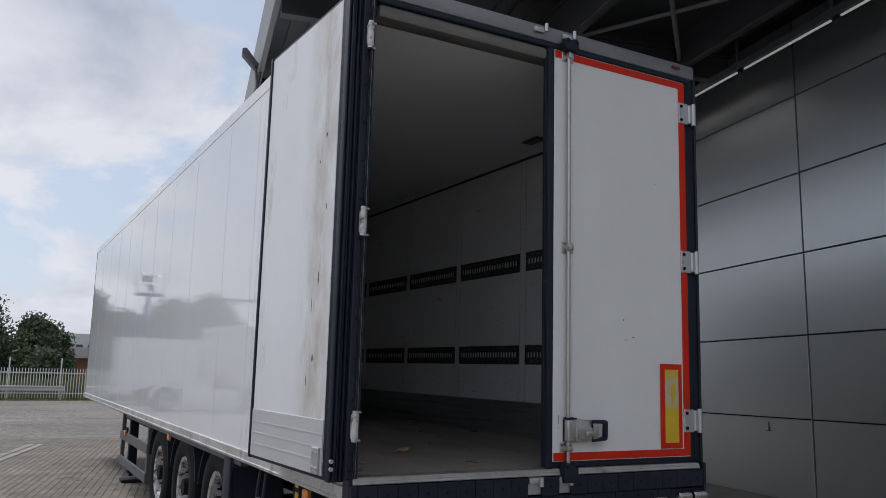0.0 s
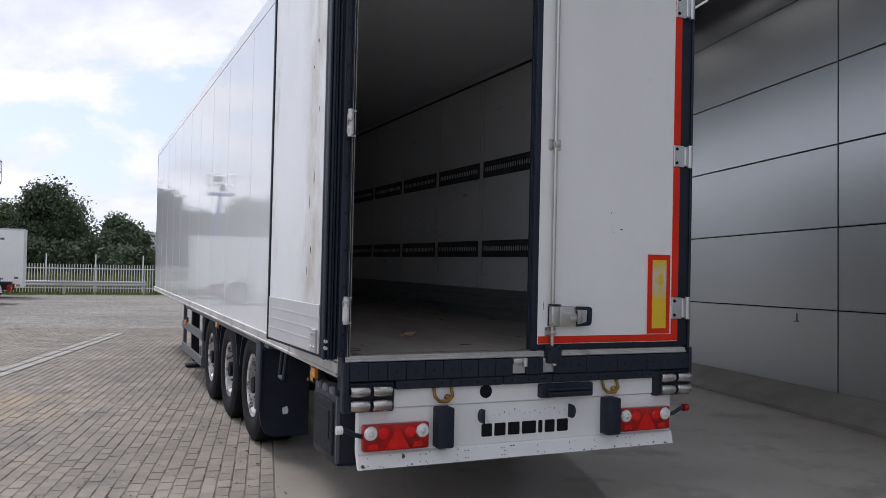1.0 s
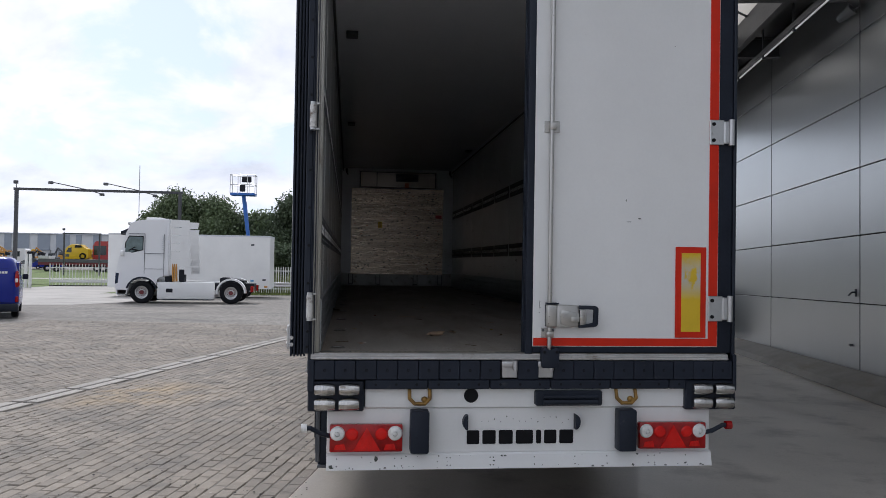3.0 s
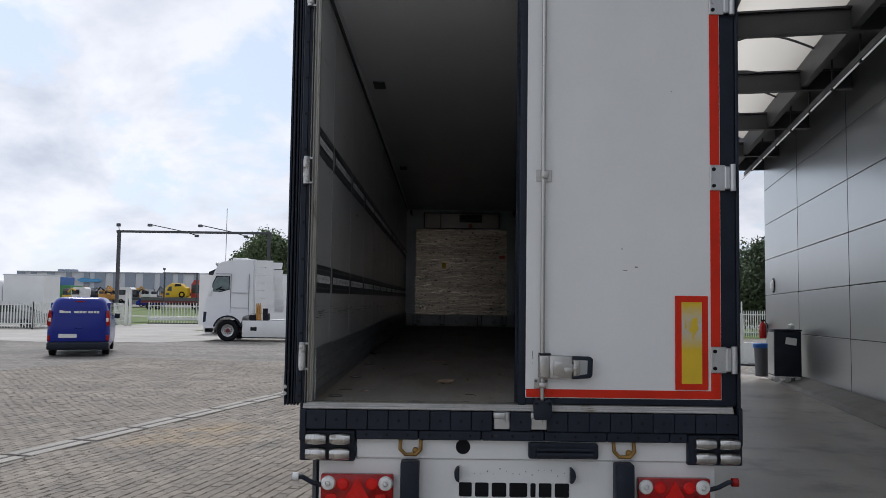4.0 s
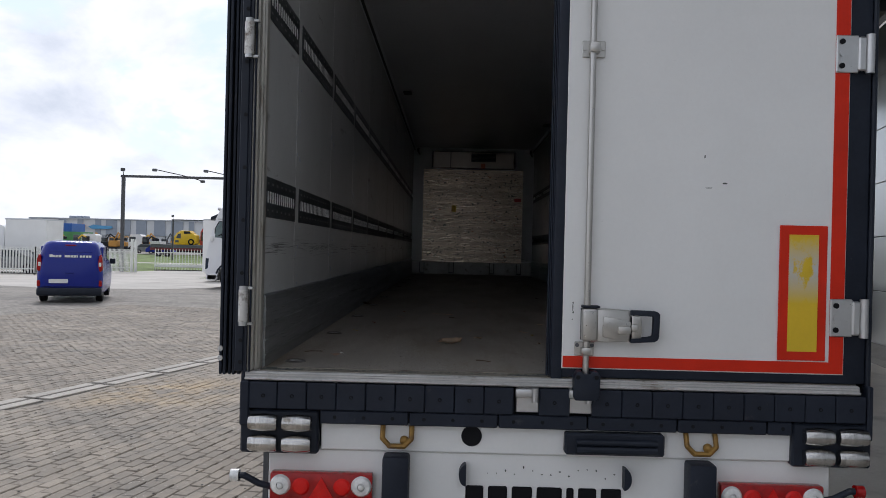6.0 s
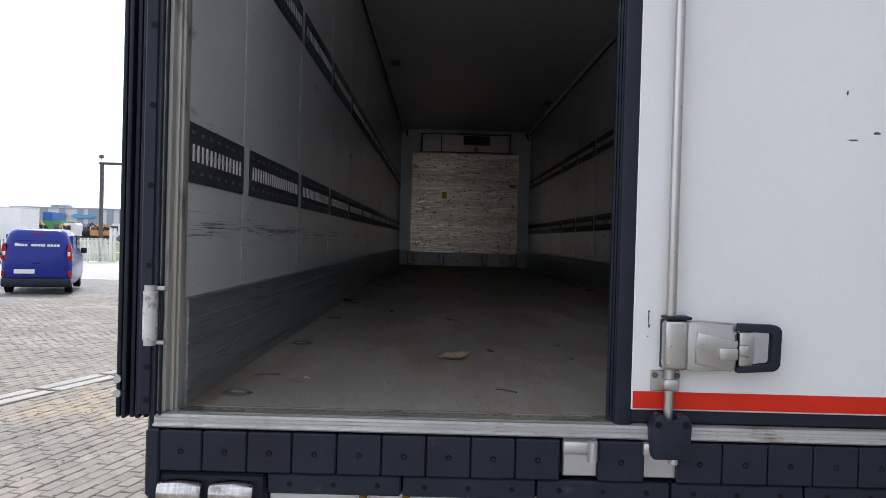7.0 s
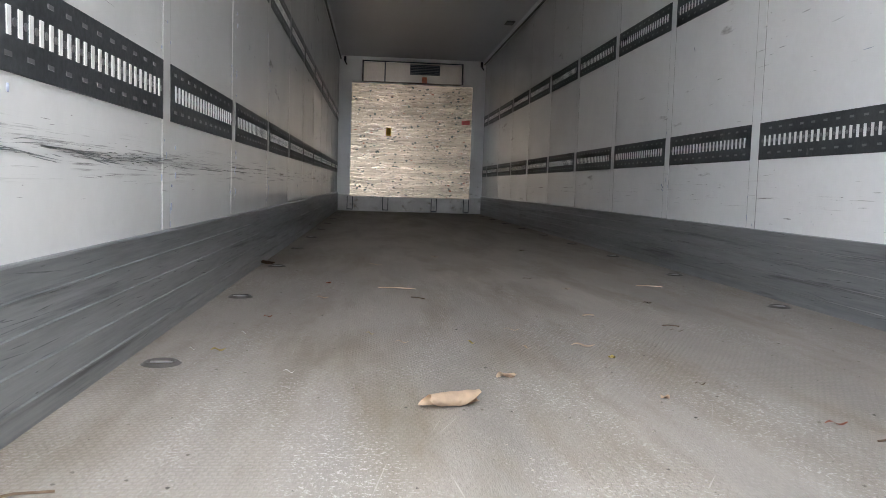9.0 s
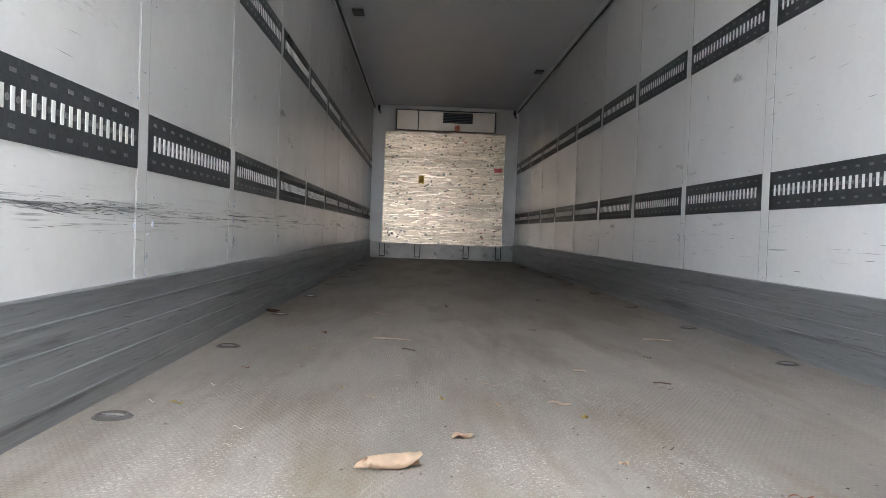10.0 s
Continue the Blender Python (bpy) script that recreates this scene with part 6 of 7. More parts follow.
def tractor():
    y0 = 33.1
    o = thing("tractor_unit", pose(-8.3, y0, gz(y0), 0, 0, 90), "white truck tractor with high roof cab, parked side on", "truck")
    m = o.matrix_basis
    F, R = 1.95, -1.95                     # front and rear axle, y ahead
    arch = [(F + 0.62 * math.cos(a), 0.5 + 0.62 * math.sin(a)) for a in [radians(15 + 150 * i / 10) for i in range(11)]]
    bm = B()
    prism(bm, [(F + 1.10, 0.35), (F + 1.13, 0.7), (F + 1.09, 1.5), (F + 0.93, 2.3), (F + 0.71, 3.15), (F + 0.58, 3.5), (F + 0.42, 3.67), (F + 0.0, 3.74), (F - 1.15, 3.82),
               (F - 1.2, 1.25), (F - 0.66, 1.2), (F - 0.62, 0.75)] + arch[::-1] + [(F + 0.66, 0.35)], -1.2, 1.2, axis=0)
    bmesh.ops.bevel(bm, geom=[e for e in bm.edges if e.calc_length() > 0.28], offset=0.05, segments=2, affect="EDGES")
    for v in bm.verts:
        v.co.x *= 1 - 0.07 * max(0.0, (v.co.z - 2.3) / 1.7)
    part("cab", bm, M["white_gloss"], o, at=m)
    bm = B()
    prism(bm, [(F + 1.02, 1.9), (F + 0.925, 2.36), (F + 0.745, 3.05), (F + 0.67, 3.05), (F + 0.85, 2.36), (F + 0.95, 1.9)], -1.05, 1.05, axis=0)
    part("windscreen", bm, M["glass_dark"], o, at=m)
    bm = B()
    prism(bm, [(F + 0.96, 3.06), (F + 0.95, 3.2), (F + 0.6, 3.36), (F + 0.64, 3.2)], -1.14, 1.14, axis=0)
    part("sun_visor", bm, M["black_plastic"], o, at=m)
    bm = B()
    box(bm, (-0.8, F - 0.75, 3.74), (0.8, F - 0.05, 3.87), 0.04, 2)
    part("roof_spoiler", bm, M["white_paint"], o, at=m)
    for sx in (-1, 1):
        xo = sx * 1.165
        bm = B()
        prism(bm, [(F - 0.01, 2.41), (F - 0.01, 2.97), (F + 0.55, 2.98), (F + 0.71, 2.68), (F + 0.73, 2.29), (F + 0.5, 2.28)], sx * 1.16, sx * 1.196, axis=0)
        pane = part("side_window", bm, M["cab_glass"], o, at=m)
        bm = B()
        cyl(bm, (sx * 1.198, F + 0.58, 2.36), (sx * 1.198, F + 0.3, 2.52), 0.022, 8)
        cyl(bm, (sx * 1.198, F + 0.45, 2.40), (sx * 1.198, F + 0.18, 2.37), 0.03, 8)
        part("steering_wheel", bm, M["ink"], pane, at=m)
        bm = B()
        for ya, za, yb, zb in ((F - 0.11, 1.3, F - 0.095, 3.12), (F - 0.95, 1.54, F - 0.1, 1.555), (F - 0.95, 2.23, F - 0.1, 2.245), (F - 0.95, 1.2, F - 0.935, 3.1), (F - 0.11, 3.11, F + 0.6, 3.125)):
            box(bm, (sx * 1.17, ya, za), (sx * 1.207, yb, zb))
        part("panel_gap", bm, M["guard_grey"], o, at=m)
        for k in range(8):
            bm = B()
            box(bm, (sx * 1.197, F - 0.98, 2.42 + 0.085 * k), (sx * 1.203, F - 0.84, 2.45 + 0.085 * k))
            part("air_slot", bm, M["ware_light"], o, at=m)
        bm = B()
        prism(bm, [(F - 0.04, 2.38), (F - 0.04, 3.01), (F + 0.58, 3.02), (F + 0.75, 2.68), (F + 0.77, 2.25), (F + 0.5, 2.24)], sx * 1.15, sx * 1.19, axis=0)
        part("window_frame", bm, M["ink"], o, at=m)
        bm = B()
        prism(bm, arch + [(F - 0.64, 0.72), (F - 0.7, 0.72)] + [(F + 0.7 * math.cos(a), 0.5 + 0.7 * math.sin(a)) for a in [radians(165 - 150 * i / 10) for i in range(11)]], sx * 1.12, sx * 1.212, axis=0)
        part("arch_trim", bm, M["black_plastic"], o, at=m)
        for k in range(7):
            bm = B()
            z = 1.30 + k * 0.355
            prism(bm, [(F - 1.22, z), (F - 1.22, z + 0.345), (F - 2.15 + 0.02 * k, z + 0.325), (F - 2.1 + 0.02 * k, z + 0.02)], sx * 1.15, sx * 1.1, axis=0)
            part("fairing_panel", bm, M["white_paint"], o, at=m)
        bm = B()
        box(bm, (sx * 1.12, F + 0.62, 0.4), (sx * 1.2, F + 1.05, 0.62), 0.02)
        box(bm, (sx * 1.1, F + 0.62, 0.68), (sx * 1.19, F + 1.05, 0.95), 0.02)
        part("step", bm, M["white_paint"], o, at=m)
        bm = B()
        box(bm, (sx * 1.08, R + 0.72, 0.2), (sx * 1.18, F - 0.66, 0.98), 0.04, 2)
        skirt = part("side_skirt", bm, M["white_paint"], o, at=m)
        bm = B()
        box(bm, (sx * 1.09, R + 0.74, 0.165), (sx * 1.183, F - 0.68, 0.2), 0.006)
        part("skirt_edge", bm, M["chassis"], skirt, at=m)
        bm = B()
        box(bm, (sx * 1.17, F - 1.35, 0.5), (sx * 1.186, F - 1.05, 0.68), 0.01)
        part("fuel_flap", bm, M["chassis"], o, at=m)
        bm = B()
        box(bm, (sx * 1.2, F + 0.76, 2.1), (sx * 1.3, F + 0.93, 2.36), 0.05, 2)
        part("mirror", bm, M["white_paint"], o, at=m)
        bm = B()
        prism(bm, [(F + 1.14, 0.86), (F + 1.12, 1.36), (F + 0.98, 1.34), (F + 1.02, 0.9)], sx * 0.9, sx * 1.206, axis=0)
        part("headlamp", bm, M["glass_dark"], o, at=m)
        for y in (F, R):
            mm = m @ pose(sx * 1.03, y, 0.5, 0, 90 * (1 if sx < 0 else -1), 0)
            bm = B()
            lathe(bm, tyre_profile(0.5, 0.32), mm, 36)
            w = part("wheel", bm, M["tyre"], o)
            bm = B()
            lathe(bm, rim_profile(0.5, 0.32), mm, 28)
            part("rim", bm, M["galv"], w)
            bm = B()
            cyl(bm, mm @ Vector((0, 0, -0.05)), mm @ Vector((0, 0, -0.15)), 0.10, 14)
            for k in range(10):
                a = 2 * math.pi * k / 10
                c = Vector((0.16 * math.cos(a), 0.16 * math.sin(a), -0.05))
                cyl(bm, mm @ c, mm @ (c + Vector((0, 0, -0.05))), 0.018, 6)
            part("hub", bm, M["hub_red"], w)
        bm = B()
        arc = [(R + 0.67 * math.cos(a), 0.5 + 0.66 * math.sin(a)) for a in [radians(-5 + 185 * i / 12) for i in range(13)]]
        arc2 = [(R + 0.59 * math.cos(a), 0.5 + 0.58 * math.sin(a)) for a in [radians(180 - 185 * i / 12) for i in range(13)]]
        prism(bm, arc + arc2, sx * 0.84, sx * 1.22, axis=0)
        part("mudguard", bm, M["white_paint"], o, at=m)
        bm = B()
        box(bm, (sx * 0.7, R - 1.0, 0.55), (sx * 1.18, R - 0.86, 0.82), 0.02)
        part("tail_lamp", bm, M["red_lens"], o, at=m)
    bm = B()
    box(bm, (-0.45, R - 0.95, 0.6), (0.45, F - 0.2, 0.92))
    part("chassis", bm, M["chassis"], o, at=m)
    bm = B()
    prism(bm, [(R - 0.5, 1.05), (R + 0.45, 1.2), (R + 0.6, 1.15), (R + 0.6, 0.95), (R - 0.5, 0.95)], -0.5, 0.5, axis=0)
    part("fifth_wheel", bm, M["chassis"], o, at=m)
    bm = B()
    cyl(bm, (-0.8, F + 0.28, 3.6), (-0.8, F + 0.28, 6.2), 0.014, 6)
    part("aerial", bm, M["guard_grey"], o, at=m)
    bm = B()
    for k in range(3):
        tube(bm, [(-1.16, F - 1.36 - 0.08 * k, 1.0), (-1.2, F - 1.34 - 0.08 * k, 1.45), (-1.12, F - 1.32 - 0.08 * k, 1.78)], 0.035, 8)
    part("air_lines", bm, M["orange_paint"], o, at=m)
    bm = B()
    box(bm, (-1.17, F - 1.85, 0.98), (-0.7, F - 1.6, 1.55), 0.03)
    part("air_line_bracket", bm, M["chassis"], o, at=m)
    bm = B()
    box(bm, (-1.17, F - 1.3, 0.95), (-0.8, F - 0.98, 1.22), 0.03)
    part("battery_cover", bm, M["chassis"], o, at=m)
    for x in (-0.9, 0.9):
        bm = B()
        cyl(bm, (x, F + 0.58, 3.45), (x, F + 0.62, 3.52), 0.03, 8)
        bmesh.ops.create_uvsphere(bm, u_segments=12, v_segments=8, radius=0.085, matrix=Matrix.Translation((x, F + 0.64, 3.58)))
        part("roof_lamp", bm, M["galv"], o, at=m)


tractor()


def cargo_body(x0, x1, y, depth, z0, z1, label):
    o = thing("box_trailer", (x0, y, gz(y)), label, "trailer")
    bm = B()
    box(bm, (x0, y, gz(y) + z0), (x1, y + depth, gz(y) + z1), 0.015)
    part("body", bm, M["white_paint"], o)
    for xq, zq, c in ((x1 - 0.75, z0 + 0.12, "orange_paint"), (x1 - 0.2, z0 + 0.12, "orange_paint"), (x1 - 0.95, z0 + 0.45, "sign_blue"), (x1 - 0.3, z0 + 0.5, "guard_grey"), (x1 - 0.95, z1 - 0.5, "guard_grey")):
        bm = B()
        box(bm, (xq - 0.09, y - 0.012, gz(y) + zq - 0.05), (xq + 0.09, y - 0.001, gz(y) + zq + 0.05), 0.004)
        part("side_marker", bm, M[c], o)
    bm = B()
    box(bm, (x0, y - 0.01, gz(y) + z1 - 0.07), (x1 + 0.01, y + depth, gz(y) + z1 + 0.012), 0.005)
    part("top_rail", bm, M["ware_light"], o)
    bm = B()
    box(bm, (x0 + 0.3, y + 0.3, gz(y) + 0.5), (x1 - 0.3, y + depth - 0.3, gz(y) + z0))
    part("chassis", bm, M["chassis"], o)
    for q in (x0 + 1.2, x1 - 1.4):
        bm = B()
        mm = pose(q, y + 0.2, gz(y) + 0.45, 90)
        lathe(bm, tyre_profile(0.45, 0.3), mm, 24)
        part("wheel", bm, M["tyre"], o)
    return o


cargo_body(-14.0, -5.4, 39.8, 2.5, 0.5, 3.42, "plain white box trailer parked behind the tractor")


def picket_fence(pts, height, pitch, label, rail_z=(0.35, 1.5), tall=None, half=0.021):
    """White steel pickets along a line of plan points; every picket a part of its own."""
    x0, y0 = pts[0]
    o = thing("picket_fence", (x0, y0, gz(y0)), label, "fence")
    me_b = B()
    box(me_b, (-half, -0.015, 0.08), (half, 0.015, height), 0.0)
    me = finish("picket", me_b, M["fence_white"], smooth=False)
    for (ax, ay), (bx, by) in zip(pts[:-1], pts[1:]):
        d = Vector((bx - ax, by - ay))
        n = max(2, int(d.length / pitch))
        ang = math.degrees(math.atan2(d.y, d.x))
        for i in range(n):
            x, y = ax + d.x * i / n, ay + d.y * i / n
            k = new("picket", me)
            k.matrix_basis = pose(x, y, gz(y), 0, 0, ang)
            under(k, o)
        for z in rail_z:
            bm = B()
            m = pose(ax, ay, gz(ay) + z, 0, math.degrees(math.atan2(gz(ay) - gz(by), d.length)), ang)
            box(bm, (0, 0.02, -0.03), (d.length, 0.06, 0.03))
            part("rail", bm, M["fence_white"], o, at=m)
        np_ = max(1, int(d.length / 2.65))
        for i in range(np_ + 1):
            x, y = ax + d.x * i / np_, ay + d.y * i / np_
            bm = B()
            box(bm, (x - 0.035, y + 0.04, gz(y)), (x + 0.035, y + 0.11, gz(y) + (tall or height)))
            part("post", bm, M["fence_white"], o)
    return o


picket_fence([(-15.29, 46.85), (29.93, 46.85)], 1.76, 0.15, "white steel palisade fence before the trees", tall=2.35)
picket_fence([(-25.0, 62.2), (-17.5, 64)], 1.8, 0.24, "white steel picket gate")
gate = thing("sliding_gate_beam", (-25, 62.2, gz(62)), "thick white bottom beam of the sliding gate", "gate")
bm = B()
box(bm, (0, -0.06, 0.28), (7.9, 0.06, 0.52), 0.02, m=pose(-25.0, 62.1, gz(62), 0, 0, 13.5))
part("beam", bm, M["fence_white"], gate)
bm = B()
box(bm, (0, -0.1, 0.0), (7.9, 0.1, 0.06), 0.0, m=pose(-25.0, 62.1, gz(62), 0, 0, 13.5))
part("track", bm, M["iron"], gate)
gatepost = thing("gate_post", (-24.1, 55.5, gz(55.5)), "pair of tall white gate posts", "gate")
for q in (0.0, 0.28):
    bm = B()
    box(bm, (-24.3 + q, 55.4, gz(55.5)), (-24.14 + q, 55.6, gz(55.5) + 2.45), 0.01)
    part("post", bm, M["fence_white"], gatepost)
picket_fence([(-40, 41.5), (-25.6, 44.3), (-24.3, 55.6)], 1.7, 0.17, "white steel picket fence with panels on feet", half=0.033)

bm = B()
vs = [bm.verts.new((x, y, gz(y) + 0.0)) for x, y in ((-16, 45.0), (60, 45.0), (60, 75), (-16, 75))]
bm.faces.new(vs)
tagged(part("lawn", bm, M["grass"], smooth=False), "strip of rough green grass", "grass", kind="structure")
bm = B()
for x, y in ((-45, 38.0), (-24, 31.2), (-17.5, 28.8), (-12.5, 29.5), (-9.5, 36.5), (-13.0, 47.5), (-13.5, 60), (-17, 66), (-24, 90), (-60, 90), (-26, 60)):
    bm.verts.new((x, y, gz(y) - 0.004))
bm.faces.new(bm.verts)
def zf(y):
    """Ground beyond the gate: level at first, then a low grass bank up to the machine yard."""
    return -0.76 + 0.46 * min(1.0, max(0.0, (y - 88) / 37))


bank = B()
cols = ((-17.6, 65.6), (-20, 86), (-20, 88.5), (-22, 100), (-24, 112), (-24, 125))
far_edge = [[bank.verts.new((x, y, zf(y) + 0.012)) for x in (xr, xr - 25, xr - 70)] for xr, y in cols]
for a, b in zip(far_edge[:-1], far_edge[1:]):
    for k in range(2):
        bank.faces.new((a[k], b[k], b[k + 1], a[k + 1]))
tagged(part("lawn", bank, M["grass"], smooth=False), "low grass bank between the gate and the machine yard", "grass", kind="structure")
bank = B()
for x, y in ((-20, 83.5), (-20, 87), (-90, 87), (-90, 83.5)):
    bank.verts.new((x, y, zf(y) + 0.02))
bank.faces.new(bank.verts)
tagged(part("footpath", bank, M["road"], smooth=False), "pale narrow path across the grass", "path", kind="structure")
bank = B()
for x, y in ((-24, 118), (-24, 420), (-260, 420), (-260, 118)):
    bank.verts.new((x, y, -0.29))
bank.faces.new(bank.verts)
tagged(part("yard", bank, M["asphalt"], smooth=False), "grey hardstanding of the far machine yard", "ground", kind="structure")
bg = B()
for x, y in ((-24.7, 56.6), (-24.6, 63.3), (-17.3, 65.2), (-19, 80), (-42, 80), (-31, 60)):
    bg.verts.new((x, y, gz(y) - 0.002))
bg.faces.new(bg.verts)
tagged(part("lawn", bg, M["grass"], smooth=False), "small green grass patch beside the gate", "grass", kind="structure")
tagged(part("road", bm, M["road"], smooth=False), "pale worn concrete road at the gate", "road", kind="structure")
RAIL_Y = 45.3
rail = thing("guard_rail", (0, RAIL_Y, gz(RAIL_Y)), "galvanised crash barrier beside the fence", "barrier")
bm = B()
for z in (0.5, 0.66):
    box(bm, (-14, RAIL_Y - 0.05, gz(RAIL_Y) + z), (0.78, RAIL_Y + 0.02, gz(RAIL_Y) + z + 0.13), 0.03, 2)
box(bm, (-14, RAIL_Y, gz(RAIL_Y) + 0.6), (0.78, RAIL_Y + 0.03, gz(RAIL_Y) + 0.7))
part("beam", bm, M["galv"], rail)
for i in range(4):
    bm = B()
    box(bm, (-12.35 + i * 4.32, RAIL_Y + 0.02, gz(RAIL_Y)), (-12.23 + i * 4.32, RAIL_Y + 0.12, gz(RAIL_Y) + 0.75))
    part("post", bm, M["galv"], rail)
rnd = random.Random(61)
gv, gf = [], []
for i in range(15000):
    x, y, h = rnd.uniform(-15, 8), 47.2 + 2.6 * rnd.random() ** 1.4, rnd.uniform(0.4, 1.5)
    if i % 6 == 0:
        y, h = rnd.uniform(45.05, 46.8), rnd.uniform(0.05, 0.2)
    a, b0, z = rnd.uniform(0, 3.14), len(gv), gz(y)
    wx, wy, lean = 0.028 * math.cos(a), 0.028 * math.sin(a), rnd.gauss(0, 0.18) * h
    gv += [(x - wx, y - wy, z), (x + wx, y + wy, z), (x + lean, y, z + h)]
    gf.append((b0, b0 + 1, b0 + 2))
me = bpy.data.meshes.new("tall_grass")
me.from_pydata(gv, [], gf)
me.materials.append(M["tall_grass"])
tagged(new("tall_grass", me), "tall yellow-green grass along the palisade fence", "grass", kind="stuff")


def tree(x, y, h, r, seed, mat_name="foliage", lobes=9):
    rnd = random.Random(seed)
    z = gz(y)
    o = thing("tree", (x, y, z), "broad dark green leafy tree behind the fence", "tree", group="trees behind the fence")
    bm = B()
    cyl(bm, (x, y, z), (x + 0.1, y, z + h * 0.45), 0.28, 10, 0.16)
    for i in range(7):
        a = rnd.uniform(0, 6.28)
        p = Vector((x + 0.05, y, z + h * rnd.uniform(0.2, 0.45)))
        cyl(bm, p, p + Vector((math.cos(a) * r * 0.6, math.sin(a) * r * 0.6, h * rnd.uniform(0.15, 0.4))), 0.1, 6, 0.03)
    part("trunk", bm, M["bark"], o)
    centres = []
    for i in range(lobes * 3):
        d = Vector((rnd.gauss(0, 1), rnd.gauss(0, 1), rnd.gauss(0, 1))).normalized() * rnd.random() ** 0.4
        cr = r * rnd.uniform(0.24, 0.46)
        low = 1.0 if d.z < 0 else 1.0 - 0.1 * d.z
        centres.append((Vector((x + d.x * (r - cr * 0.5) * low, y + d.y * (r - cr * 0.5) * low, z + h * (0.5 + 0.40 * d.z))), cr))
    verts, faces = [], []
    for c, cr in centres:
        for i in range(int(1600 * min(1.0, cr * cr / 0.7))):
            d = Vector((rnd.gauss(0, 1), rnd.gauss(0, 1), rnd.gauss(0, 1))).normalized() * cr * (rnd.random() ** 0.5 if rnd.random() < 0.72 else rnd.uniform(0.9, 1.6))
            p = c + Vector((d.x, d.y, d.z * 0.8))
            u = Vector((rnd.gauss(0, 1), rnd.gauss(0, 1), rnd.gauss(0, 1))).normalized()
            v = u.cross(Vector((rnd.gauss(0, 1), rnd.gauss(0, 1), rnd.gauss(0, 1)))).normalized()
            s = rnd.uniform(0.06, 0.15)
            b = len(verts)
            verts += [p - u * s, p + v * s * 0.6, p + u * s, p - v * s * 0.6]
            faces.append((b, b + 1, b + 2, b + 3))
    me = bpy.data.meshes.new("crown")
    me.from_pydata([tuple(v) for v in verts], [], faces)
    me.materials.append(M[mat_name])
    ob = new("crown", me)
    under(ob, o)


for i, (x, y, h, r) in enumerate(((-12.4, 61, 7.4, 2.9), (-9.2, 61, 6.9, 2.0), (-5.3, 59.2, 7.6, 2.9), (-15.2, 61, 8.2, 2.6), (-0.25, 56.2, 5.5, 1.9),
                                  (-2.7, 54.5, 4.4, 1.5), (-7.9, 60.5, 6.6, 2.2), (19, 58, 6.6, 3.2), (25, 55, 7.6, 3.8), (31, 62, 7.8, 4.0),
                                  (-6.3, 52.5, 3.7, 1.7), (-0.6, 52.5, 3.5, 1.5), (-10.0, 53, 3.9, 1.9), (-12.8, 53, 3.9, 1.9), (-4.1, 52.3, 3.4, 1.6), (-8.1, 52.3, 3.5, 1.6), (1.0, 53.5, 3.2, 1.2))):
    tree(x, y, h, r, 30 + i, "foliage" if i % 3 else "foliage_light", 17 if h > 5 else 8)


def boom_lift():
    o = thing("boom_lift", (-8.0, 49, gz(49)), "blue boom lift with raised work cage", "boom lift")
    zb = 5.88
    bm = B()
    tube(bm, [(-7.6, 49, gz(49)), (-7.75, 49, 3.2), (-8.1, 49, zb)], 0.13, 8)
    part("boom", bm, M["blue_paint"], o)
    bm = B()
    cyl(bm, (-7.5, 49, 1.5), (-7.95, 49, zb - 0.4), 0.06, 8)
    part("ram", bm, M["blue_paint"], o)
    bm = B()
    box(bm, (-8.9, 48.4, zb), (-7.3, 49.4, zb + 0.16), 0.02)
    part("platform", bm, M["blue_paint"], o)
    bm = B()
    for x in (-8.9, -8.4, -7.8, -7.3):
        for y in (48.4, 49.4):
            cyl(bm, (x, y, zb + 0.1), (x, y, zb + 1.35), 0.025, 6)
    for z in (zb + 0.7, zb + 1.35):
        tube(bm, [(-8.9, 48.4, z), (-7.3, 48.4, z), (-7.3, 49.4, z), (-8.9, 49.4, z), (-8.9, 48.4, z)], 0.025, 6)
    part("cage", bm, M["galv"], o)
    bm = B()
    box(bm, (-8.3, 48.5, zb + 0.25), (-7.95, 48.7, zb + 0.75), 0.03)
    box(bm, (-8.2, 48.7, zb + 0.9), (-7.6, 49.0, zb + 1.25), 0.03)
    part("control_box", bm, M["chassis"], o)


boom_lift()


